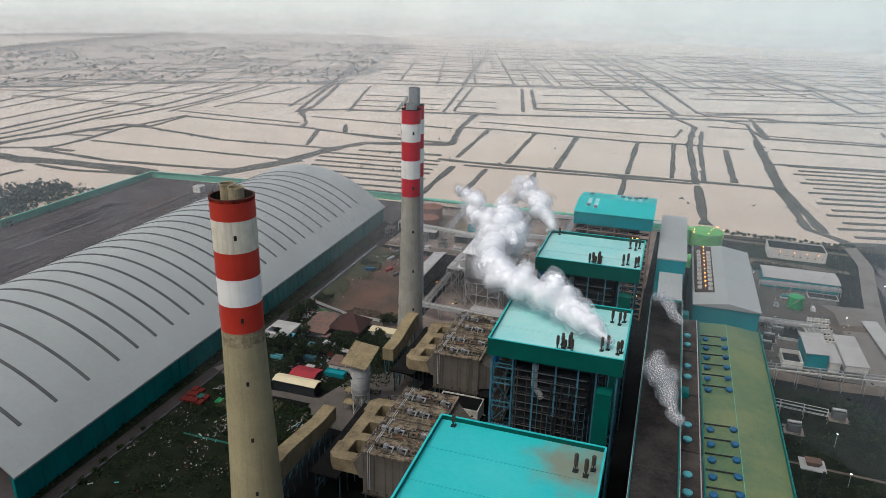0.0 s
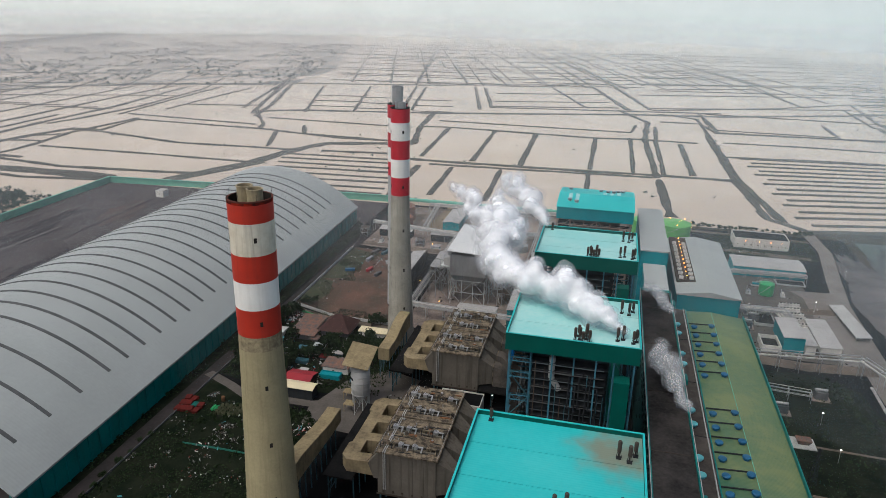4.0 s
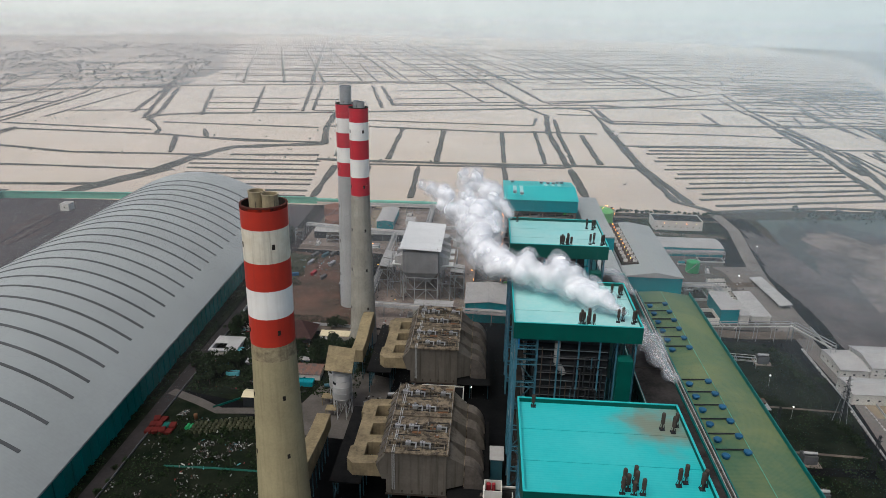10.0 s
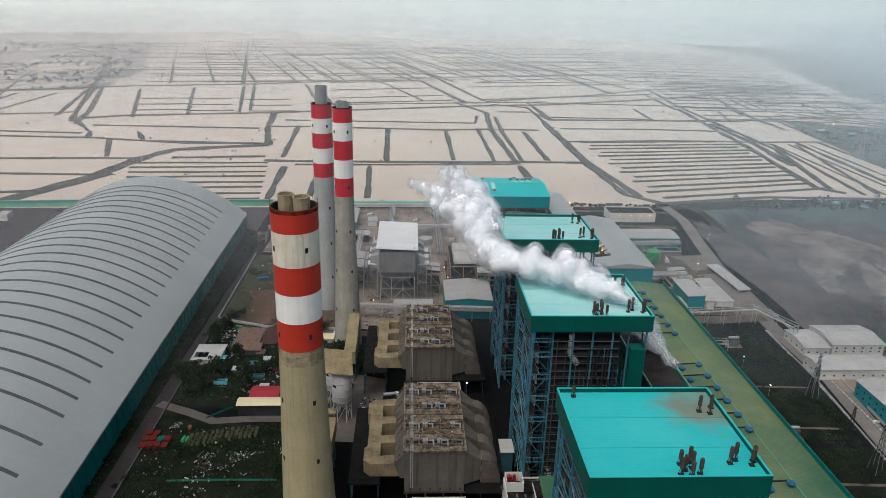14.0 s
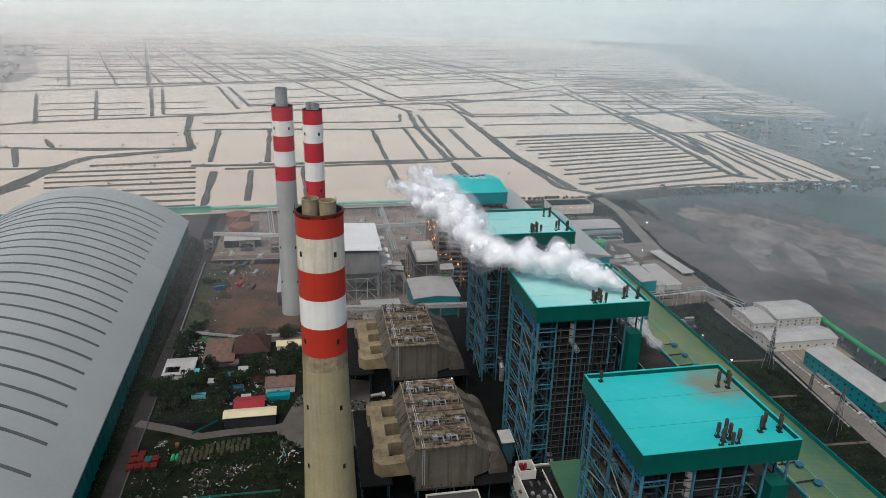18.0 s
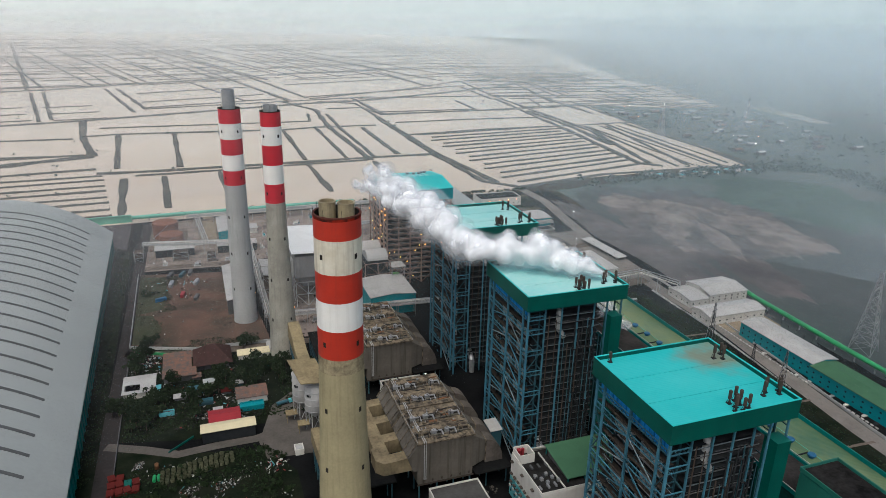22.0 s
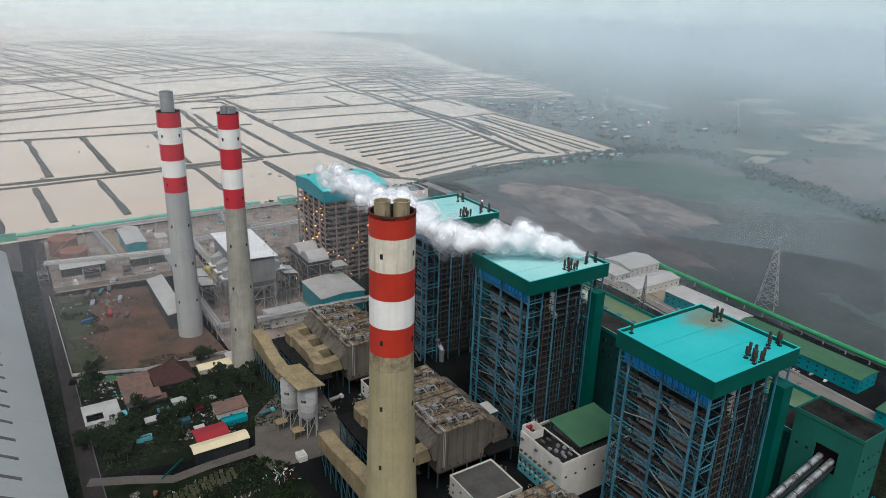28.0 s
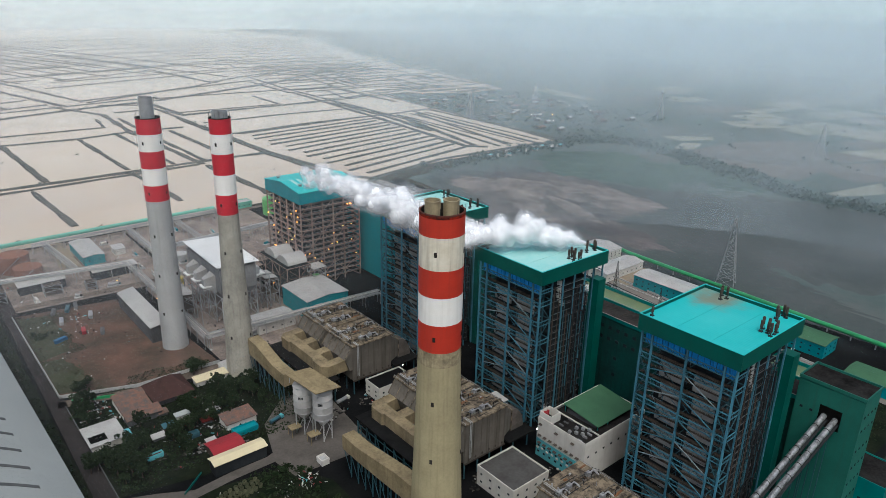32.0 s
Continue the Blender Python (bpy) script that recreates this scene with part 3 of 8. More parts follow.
    return solo("haze_bank", g, haze_material(amount, patchy, east, height), "sheet of thin haze, thicker and bluer towards the east", "haze", "haze banks", "stuff", x=-150, y=60)


# rings of see-through sheets stand in for haze over the plain
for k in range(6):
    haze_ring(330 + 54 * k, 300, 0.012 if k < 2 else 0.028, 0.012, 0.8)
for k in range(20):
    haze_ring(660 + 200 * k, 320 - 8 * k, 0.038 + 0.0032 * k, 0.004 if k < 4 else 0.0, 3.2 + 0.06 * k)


def backdrop():
    m = bpy.data.materials.new("far_haze")
    m.use_nodes = True
    nd, ln = m.node_tree.nodes, m.node_tree.links
    co, sep, rp = nd.new("ShaderNodeTexCoord"), nd.new("ShaderNodeSeparateXYZ"), nd.new("ShaderNodeValToRGB")
    em = nd.new("ShaderNodeEmission")
    nm = nd.new("ShaderNodeMapRange")
    nm.inputs["From Min"].default_value, nm.inputs["From Max"].default_value = -4700, 4700
    ln.new(co.outputs["Object"], sep.inputs[0])
    ln.new(sep.outputs[0], nm.inputs["Value"])
    ln.new(nm.outputs[0], rp.inputs[0])
    # sky glow put into the colour: warm white west, blue-grey east
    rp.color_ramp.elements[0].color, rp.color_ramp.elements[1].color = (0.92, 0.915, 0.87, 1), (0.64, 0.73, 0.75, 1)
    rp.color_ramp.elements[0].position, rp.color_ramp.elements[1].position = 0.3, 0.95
    ln.new(rp.outputs[0], em.inputs[0])
    nd.remove(nd["Principled BSDF"])
    ln.new(em.outputs[0], nd["Material Output"].inputs["Surface"])
    g = geo()
    lathe(g, [(4720, -30), (4720, 900)], 96, -150, 60)
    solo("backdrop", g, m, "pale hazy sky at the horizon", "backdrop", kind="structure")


backdrop()

# ---- pond embankments ----


def dike(width, *pts):
    """A low mud bank along a line of plan points, with an uneven edge."""
    line = []
    for (x0, y0), (x1, y1) in zip(pts, pts[1:]):
        n = max(1, int(math.hypot(x1 - x0, y1 - y0) / 22))
        line += [(x0 + (x1 - x0) * i / n, y0 + (y1 - y0) * i / n) for i in range(n)]
    line.append(pts[-1])
    v = []
    for i, (x, y) in enumerate(line):
        a, b = line[max(0, i - 1)], line[min(len(line) - 1, i + 1)]
        d = Vector((b[0] - a[0], b[1] - a[1])).normalized()
        w = width * (0.5 + 0.35 * noise.noise((x * 0.03, y * 0.03, 1)))
        off = 1.6 * noise.noise((x * 0.02, y * 0.02, 5))
        for s, z in ((-w, 0.0), (-w * 0.55, 1.5), (w * 0.55, 1.5), (w, 0.0)):
            v.append((x - d.y * (s + off), y + d.x * (s + off), 0.2 + z))
    f = [(4 * i + k, 4 * i + k + 1, 4 * i + k + 5, 4 * i + k + 4) for i in range(len(line) - 1) for k in range(3)]
    n = len(v)
    f += [(0, 1, 2, 3), (n - 4, n - 3, n - 2, n - 1)]
    g = geo()
    add(g, v, f)
    return solo("embankment", g, DIKE, "low dark mud bank between flooded ponds", "embankment", "pond banks", "structure")


dike(26, (-640, 840), (-579, 983), (-558, 1085), (-527, 1155), (-378, 1206))
dike(14, (-630, 840), (-563, 983))
dike(14, (-378, 1206), (-413, 1380), (-431, 1556))
dike(9, (-916, 800), (-844, 792), (-716, 813))
dike(12, (-1003, 885), (-838, 862), (-709, 875), (-631, 884))
dike(9, (-978, 977), (-775, 979), (-586, 977))
dike(10, (-980, 1122), (-773, 1075), (-601, 1084), (-559, 1085))
dike(10, (-1046, 1116), (-980, 1122), (-992, 1258))
dike(10, (-992, 1258), (-698, 1246), (-524, 1209), (-394, 1216))
dike(9, (-1055, 1314), (-738, 1288))
dike(10, (-812, 1431), (-728, 1304), (-708, 1242))
dike(12, (-872, 1480), (-1072, 2220), (-1740, 4007))
dike(12, (-813, 1413), (-961, 1849), (-1416, 3178))
dike(18, (-1765, 1600), (-1537, 1620), (-1352, 1771), (-927, 1969), (-577, 2070), (29, 2349), (772, 2592))
dike(20, (-825, 1440), (-729, 1492), (-431, 1558), (11, 1700), (213, 1743), (591, 1900), (1040, 2225))
dike(9, (-750, 1372), (-426, 1362))
dike(8, (-640, 1230), (-560, 1225), (-379, 1213))
dike(9, (-615, 1099), (-664, 1233))
dike(9, (-607, 1236), (-640, 1310))
dike(9, (-857, 1922), (-712, 1472))
dike(9, (-727, 1967), (-614, 1527))
dike(9, (-601, 2016), (-511, 1566))
dike(9, (-572, 2015), (-492, 1586))
dike(10, (-433, 2068), (-340, 1651))
dike(10, (-403, 2066), (-318, 1692), (225, 1794))
dike(14, (-1000, 3933), (-619, 2078))
dike(16, (-549, 3931), (-154, 2471), (8, 1770))
dike(14, (-449, 3993), (-80, 2506), (60, 1800))
dike(10, (-411, 1380), (-351, 1391), (-57, 1372), (21, 1386), (133, 1383))
dike(8, (-392, 1462), (10, 1457), (22, 1552))
dike(12, (-361, 1082), (-308, 1078), (-62, 1085), (68, 1092), (164, 1092))
dike(9, (-308, 1055), (-190, 1060), (-62, 1069), (40, 1074))
dike(9, (-354, 1391), (-336, 1107))
dike(9, (-257, 1376), (-247, 1097))
dike(10, (-173, 1373), (-166, 1092))
dike(9, (-57, 1364), (-56, 1100))
dike(9, (9, 1380), (11, 1100))
dike(12, (-14, 1761), (48, 1600), (36, 1393), (46, 1075))
dike(9, (62, 1540), (56, 1371), (58, 1094))
dike(11, (100, 1360), (101, 1107))
dike(10, (-322, 1039), (-314, 856))
dike(9, (-268, 1042), (-261, 876))
dike(9, (-191, 1050), (-184, 870))
dike(9, (-57, 1071), (-53, 900))
dike(14, (48, 1062), (54, 868))
dike(12, (160, 1486), (160, 1107), (172, 895), (206, 859))
dike(14, (164, 1383), (165, 1096), (189, 887))
dike(12, (174, 1775), (183, 1511), (469, 1528), (858, 1593))
dike(9, (75, 1735), (160, 1684), (165, 1395))
dike(9, (-221, 2187), (-97, 1785))
dike(9, (-319, 1712), (-16, 1800))
dike(12, (135, 3687), (394, 2550), (445, 1982))
dike(10, (-510, 1094), (-365, 1111))
dike(14, (541, 1700), (504, 1247), (470, 941), (498, 916))
dike(12, (590, 2084), (558, 1770), (547, 1213), (488, 939))
dike(9, (622, 1300), (596, 886))
dike(8, (610, 1265), (544, 912))
dike(8, (562, 1272), (521, 907))
dike(10, (205, 853), (367, 890), (605, 885))
dike(13, (67, 1787), (381, 1942), (568, 2078), (789, 2168))
dike(8, (186, 1774), (530, 1756), (809, 1714))
dike(9, (75, 1617), (159, 1619), (182, 1517), (408, 1520), (633, 1531))
dike(7, (186, 1547), (415, 1542))
dike(8, (182, 1404), (344, 1411), (515, 1402))
dike(9, (165, 1266), (342, 1289), (541, 1290))
dike(16, (537, 1492), (532, 1269), (511, 1088))
dike(12, (684, 1746), (670, 1486))
dike(8, (425, 1691), (419, 1536))
dike(9, (541, 1956), (530, 1696))
dike(6, (547, 1904), (696, 1938))
dike(6, (556, 1799), (674, 1806))
dike(6, (549, 1734), (674, 1752))
dike(12, (742, 2002), (686, 1688), (672, 1426))
dike(7, (710, 2017), (965, 2041))
dike(9, (385, 2388), (450, 1980))
dike(7, (97, 2235), (379, 2354))
dike(6, (798, 1992), (764, 1720))
dike(6, (847, 2004), (840, 1779))
# broad banks and long narrow ponds beyond the western coal yard
dike(34, (-1200, 830), (-1017, 822), (-954, 818), (-898, 828), (-801, 830), (-723, 826))
dike(12, (-1180, 850), (-1068, 869), (-1010, 895), (-940, 896))
dike(9, (-960, 700), (-907, 729), (-904, 764))
dike(20, (-1150, 790), (-1101, 855), (-1095, 938), (-1071, 989), (-1059, 1058), (-1041, 1128), (-980, 1128))
dike(12, (-1008, 881), (-992, 924), (-1000, 1003), (-1015, 1091), (-1001, 1270))
dike(9, (-1060, 1000), (-1010, 1010))
dike(9, (-1050, 1050), (-1020, 1072))
dike(10, (-1505, 800), (-1425, 1178), (-1458, 1366), (-1460, 1623))
dike(9, (-1370, 800), (-1302, 1071), (-1321, 1248), (-1330, 1515), (-1342, 1716))
dike(12, (-1270, 790), (-1212, 994), (-1224, 1123), (-1234, 1310), (-1246, 1521), (-1245, 1768))
dike(8, (-1169, 957), (-1172, 1060), (-1182, 1252))
dike(10, (-1620, 900), (-1511, 1253), (-1553, 1388), (-1563, 1526))
dike(14, (-1180, 830), (-1134, 926), (-1129, 993), (-1143, 1146), (-1150, 1401), (-1202, 1760))
dike(11, (-1123, 1156), (-1107, 1236), (-1098, 1396), (-1139, 1750))
dike(9, (-1068, 1298), (-1095, 1550), (-1118, 1805))
dike(9, (-1019, 1396), (-1024, 1518), (-1028, 1809))
dike(10, (-1014, 1479), (-891, 1509), (-855, 1527), (-973, 1914))
dike(12, (-792, 1387), (-830, 1539), (-958, 1922))
dike(30, (-1770, 1376), (-1726, 1439), (-1582, 1544), (-1455, 1686), (-1297, 1787), (-1118, 1868), (-958, 1922))
for i in range(9):
    dike(8, (-1560 + 46 * i, 1330 + 6 * (i % 3)), (-1500 + 46 * i, 1360 + 9 * (i % 2)))
# long narrow nursery strips west and east
for i in range(8):
    y = 1080 - 30 * i
    dike(7, (-560 + 9 * i, y - 26), (-352 + 4 * i, y - 14 + 4 * (i % 2)))
for i in range(14):
    a = i / 13
    x0, y0, x1, y1 = 192 + 16 * a, 1262 - 380 * a, 500 - 20 * a, 1292 - 350 * a
    dike(8, (x0 + 12 * (i % 2), y0), (x1 - 14 * ((i + 1) % 2), y1))
# thin banks inside the wide ponds
for x0, x1, x2, x3 in ((-735, -625, 6, -12), (-622, -524, 6, -10), (-482, -385, 10, -4)):
    for y in (1575, 1660, 1755):
        dike(4.5, (x0 - 0.28 * (y - 1560), y + x3), (x1 - 0.26 * (y - 1560), y + x2))
# wide regular ponds towards the horizon
for i in range(10):
    y = 1760 + 150 * i + 8 * i * i
    dike(8, (-330 - 20 * i, y + 40), (-40 - 26 * i, y + 130))
    dike(7, (-900 - 24 * i, y + 330), (-420 - 20 * i, y + 380))
for i in range(9):
    y = 1820 + 260 * i
    dike(10, (60 - 20 * i, y), (560 + 40 * i, y + 160))
    dike(8, (-1900 - 40 * i, y - 500), (-1120 - 20 * i, y - 220))
for i in range(10):
    x = -420 + 95 * i
    dike(8, (x, 2130 + 40 * i), (x - 190, 2800 + 40 * i))
for i in range(8):
    x = 620 + 60 * i
    dike(8, (-1900 + 110 * i, 1450 + 40 * i), (-2060 + 100 * i, 1950 + 60 * i))

east = random.Random(12)
for k in range(26):
    x, y = east.uniform(760, 1500), east.uniform(1600, 2300)
    if y > 1480 + 0.75 * (x - 760):
        run = east.uniform(90, 260)
        dike(east.uniform(6, 9), (x, y), (x + run, y + 0.1 * run))
        dike(6, (x, y), (x - 14, y - east.uniform(60, 160)))
for i in range(12):
    y = 1530 + 62 * i + 9 * (i % 3)
    w = 0.9 * (y - 1500)
    dike(9 + 0.3 * i, (560 + 0.1 * w, y + 20 - 8 * (i % 2)), (800 + 0.1 * w, y + 8), (1120 - 0.1 * w if i < 5 else 1060 + 0.12 * w, y - 24))
for i in range(9):
    x, y = 600 + 64 * i, 1540 + 70 * ((i * 5) % 4)
    dike(8, (x, y), (x + 30, y + 130 + 40 * (i % 3)))
for i in range(12):
    y = 2260 + 120 * i
    dike(13, (600 + 8 * i, y + 60), (860 + 18 * i, y + 30), (1120 + 42 * i, y - 20))
    dike(11, (660 + 60 * (i % 5) + 12 * i, y + 50), (690 + 60 * (i % 5) + 14 * i, y + 165))
far = random.Random(31)
for k in range(17):
    y = 2150 + 112 * k
    x = far.uniform(-1500, 300) - 0.18 * (y - 2000)
    run = far.uniform(180, 620)
    dike(far.uniform(6, 10), (x, y), (x + run, y + 0.22 * run))
for k in range(24):
    y = 2100 + 75 * k
    x = far.uniform(-1500, 600) - 0.15 * (y - 2000)
    run = far.uniform(110, 330)
    dike(far.uniform(6, 9), (x, y), (x - 0.3 * run, y + run))

for i in range(9):
    y = 2080 + 190 * i
    dike(8, (-900 - 70 * i, y + 10), (-420 - 56 * i, y + 95), (60 - 33 * i, y + 190))
    dike(9, (80 - 12 * i, y + 120), (620 + 22 * i, y + 215))
for i in range(13):
    x = -820 + 118 * i
    dike(9, (x, 2060 + 22 * i), (x - 150, 2560 + 22 * i), (x - 420, 3500 + 10 * i))
for i in range(9):
    dike(10, (660 + 40 * (i % 4), 1900 + 72 * i), (1010 + 24 * i, 1960 + 72 * i))

# ---- marsh and coast in the north-west ----
sheet("marsh", [(-1770, 1385), (-1582, 1552), (-1297, 1795), (-958, 1930), (-1010, 2400), (-1250, 3100), (-1500, 3900), (-2000, 4500), (-2850, 4300), (-3000, 3754), (-2847, 2893), (-2776, 2350), (-2600, 1900), (-2200, 1450)],
      0.42, MARSH, "mangrove marsh between the ponds and the sea, paled for haze", "marsh")


def pools():
    """Long shallow pools lying in the marsh, side by side along the coast."""
    r = random.Random(77)
    g = geo()
    for k in range(620):
        x, y = r.uniform(-2700, -1000), r.uniform(1500, 4100)
        if y < 1985 + 0.72 * (x + 958) or x > -980 - 0.27 * (y - 1930) or x < -2740 - 0.14 * (y - 2350):
            continue
        run, wide, a = r.uniform(60, 330), r.uniform(7, 19), radians(58 + 32 * min(1, max(0, (-1300 - x) / 1000)) + r.uniform(-4, 4))
        c, q = math.cos(a), math.sin(a)
        v = []
        for u, w in ((-1, -0.7), (-0.3, -1), (0.5, -0.9), (1, -0.5), (1, 0.6), (0.4, 1), (-0.4, 0.8), (-1, 0.7)):
            v.append((x + u * run * c - w * wide * q, y + u * run * q + w * wide * c, 0.5 + 0.0004 * k))
        add(g, v, [tuple(range(8))])
    return tagged(solo("pools", g, WATER, "long pale pools between strips of mangrove", "water"), kind="stuff")


pools()
dike(70, (-2600, 1900), (-2776, 2350), (-2847, 2893), (-3000, 3600))

# ---- dry land to the east ----


def blot(name, x, y, a, b, turn, z, material, label, seed):
    """A patch of ground with a ragged outline."""
    pts, c, s = [], math.cos(radians(turn)), math.sin(radians(turn))
    for i in range(260):
        q = 2 * math.pi * i / 260
        k = 1 + 0.28 * noise.noise((2 * math.cos(q) + seed, 2 * math.sin(q), 3)) + 0.16 * noise.noise((6 * math.cos(q), 6 * math.sin(q) + seed, 7)) + 0.10 * noise.noise((19 * math.cos(q), 19 * math.sin(q) + seed, 2)) + 0.05 * noise.noise((50 * math.cos(q), 50 * math.sin(q) + seed, 4))
        u, v = a * k * math.cos(q), b * k * math.sin(q)
        pts.append((x + u * c - v * s, y + u * s + v * c))
    return sheet(name, pts, z, material, label, "ground")


sheet("field", [(252, 130), (3900, 130), (3900, 3400), (1640, 3480), (1330, 2600), (1190, 2050), (1156, 1689), (1078, 1452), (900, 1466), (736, 1548), (694, 1290), (668, 880), (252, 826)], 0.08, FIELD, "damp blue-green fields of the eastern plain", "field")
blot("coal_field", 360, 590, 118, 240, 6, 0.15, COALGRASS, "dark bare field of coal waste", 12)
blot("coal_field", 275, 480, 60, 330, 0, 0.17, COALGRASS, "dark bare field of coal waste", 15)
blot("coal_field", 228, 590, 26, 190, 0, 0.19, ASH, "dusty bare ground beside the east road", 17)
blot("coal_field", 470, 360, 150, 190, 25, 0.12, COALGRASS, "sooty grassland beside the waste field", 16)
blot("ash_field", 368, 640, 92, 128, -14, 0.25, ASH, "bare grey ash disposal field", 1)
blot("ash_field", 300, 660, 42, 130, -10, 0.27, ASH, "bare grey ash disposal field", 21)
blot("ash_field", 318, 735, 34, 50, 20, 0.34, ASHPALE, "pale dry ash with vehicle tracks", 22)
blot("ash_field", 285, 610, 12, 60, -12, 0.33, ASHPALE, "pale dry ash with vehicle tracks", 23)
blot("ash_field", 262, 540, 8, 70, -4, 0.31, ASH, "bare grey ash disposal field", 24)
blot("ash_field", 405, 600, 44, 92, -4, 0.32, ASHPALE, "pale dry ash with vehicle tracks", 2)
blot("ash_field", 345, 690, 32, 60, -26, 0.36, ASHPALE, "pale dry ash with vehicle tracks", 3)
blot("ash_field", 428, 560, 16, 46, 10, 0.4, ASHPALE, "pale dry ash with vehicle tracks", 4)
blot("ash_field", 300, 500, 26, 80, -8, 0.3, ASH, "bare grey ash disposal field", 5)
blot("ash_field", 375, 700, 18, 40, 30, 0.42, ASHPALE, "pale dry ash with vehicle tracks", 6)
blot("ash_field", 330, 580, 13, 62, -20, 0.44, ASHPALE, "pale dry ash with vehicle tracks", 7)
blot("ash_field", 310, 640, 16, 40, -14, 0.43, ASHPALE, "pale dry ash with vehicle tracks", 8)
blot("field", 560, 690, 100, 130, 10, 0.22, FIELDGREEN, "damp green field beyond the ash", 9)
blot("field", 640, 560, 60, 90, -10, 0.2, FIELDGREEN, "damp green field beyond the ash", 13)
# farm plots of the plain, side by side
plots = random.Random(41)
for i in range(17):
    for j in range(9):
        u, v = 150 * i + plots.uniform(-30, 30), 128 * j + plots.uniform(-20, 20)
        x, y = 760 + 0.9 * u + 0.42 * v, 180 - 0.30 * u + 1.02 * v + 0.55 * u
        if plots.random() < 0.22 or x > 3700 or (x < 1260 and y > 860) or y > 0.95 * x + 600:
            continue
        w, d, a = plots.uniform(46, 88), plots.uniform(34, 60), radians(plots.uniform(-26, -8))
        c, q = math.cos(a), math.sin(a)
        pts = [(x + e * w * c - f * d * q, y + e * w * q + f * d * c) for e, f in ((-1, -1 + plots.uniform(0, 0.4)), (1, -1), (1, 1 - plots.uniform(0, 0.5)), (-1, 1))]
        m = plots.choice((FIELDGREEN, FIELDBROWN, FIELDGREEN, FIELDPALE, FIELDBROWN, PADDY))
        sheet("farm_plot", pts, 0.22 + 0.003 * (i + 17 * j) / 10, m, "small farm plot on the hazy eastern plain", "field")
sheet("farm_plot", [(690, 600), (760, 690), (920, 681), (1073, 590), (860, 480), (720, 470)], 0.46, FIELDBROWN, "broad fallow brown field on the eastern plain", "field")
# long ponds and paddies past the ash field
for k, corners in enumerate((((544, 1270), (669, 1279), (652, 900), (526, 905)), ((642, 1481), (690, 1492), (656, 1323), (541, 1306)), ((734, 1625), (900, 1690), (1060, 1465), (947, 1449)))):
    sheet("pond", corners, 0.36 + 0.01 * k, WATER, "long flooded pond on the eastern plain", "water")
for x in (566, 596, 636):
    dike(3, (x, 1268), (x - 14, 908))
dike(9, (669, 1290), (660, 880))
dike(9, (540, 1288), (700, 1300))
for k in range(4):
    dike(8, (760 + 50 * k, 1640 + 16 * k), (960 + 28 * k, 1452 + 5 * k))
sheet("pond", [(1129, 1426), (1109, 1187), (1150, 1180), (1200, 1426)], 0.4, PADDY, "long flooded pond on the eastern plain", "water")
# ---- chimneys ----


def chimney(name, x, y, rim, radius, foot, bands, body, colours, flues, flue_up, label):
    t = thing(name, x, y, 0, label, "chimney", "plant chimneys")
    low = bands[-1]

    def rad(z):
        return radius if z >= low else radius + (foot - radius) * ((low - z) / low) ** 1.25

    g = geo()
    lathe(g, [(rad(low * (1 - k / 14)), low * (1 - k / 14)) for k in range(15)][::-1], 48)
    part("shaft", g, body, t)
    if body is not CONCGREY:
        g = geo()
        lathe(g, [(rad(low - 7) + 0.03, low - 7), (rad(low) + 0.05, low)], 48)
        part("sooty_collar", g, CONCSOOT if body is CONC else CONCWORN, t)
    for k, (top, bottom) in enumerate(zip(bands, bands[1:])):
        g = geo()
        lathe(g, [(radius + 0.04, bottom), (radius + 0.04, top)], 48)
        part("paint_band", g, WHITESTAIN if body is CONC and k == 1 else colours[k % 2], t)
    if body is CONC:
        g = geo()
        lathe(g, [(radius + 0.07, rim - 1.1), (radius + 0.07, rim)], 48)
        part("sooty_edge", g, SOOTRED, t, "soot-stained top edge")
    g = geo()
    lathe(g, [(radius - 0.66, rim + 0.5), (radius - 0.7, rim + 0.48), (radius - 0.7, rim - 5), (0.01, rim - 5)], 48, smooth=False)
    part("inner_lining", g, NEARBLACK, t)
    g = geo()
    lathe(g, [(radius, rim), (radius + 0.2, rim), (radius + 0.2, rim + 0.5), (radius - 0.66, rim + 0.52)], 48, smooth=False)
    part("rim", g, RIMRUST if body is CONC else NEARBLACK, t)
    for fx, fy, fr in flues:
        g = geo()
        lathe(g, [(fr, rim - 5), (fr, rim + flue_up), (fr + 0.25, rim + flue_up), (fr + 0.25, rim + flue_up + 0.4), (fr - 0.35, rim + flue_up + 0.4), (fr - 0.35, rim - 3), (0.01, rim - 3)], 28, fx, fy, smooth=False)
        part("flue", g, FLUE if body is CONC else GALV, t)
    for top in [(a + b) / 2 for a, b in zip(bands[1:2] + bands[4:5], bands[2:3] + bands[5:6])] + [low * q for q in (0.78, 0.52, 0.26)]:
        for k in range(4):
            a = math.radians(35 + 90 * k)
            r = rad(top)
            # black blocks stand in for the dark of the vent openings
            g = geo()
            beam(g, ((r - 0.5) * math.cos(a), (r - 0.5) * math.sin(a), top), ((r + 0.12) * math.cos(a), (r + 0.12) * math.sin(a), top), 1.3, 2.2)
            part("vent_opening", g, NEARBLACK, t)
    for k in range(8):
        a = math.radians(45 * k)
        g = geo()
        tube(g, (radius * math.cos(a), radius * math.sin(a), rim), (radius * math.cos(a), radius * math.sin(a), rim + 3.4), 0.08, n=5)
        part("lightning_rod", g, DARKSTEEL, t)
    return t


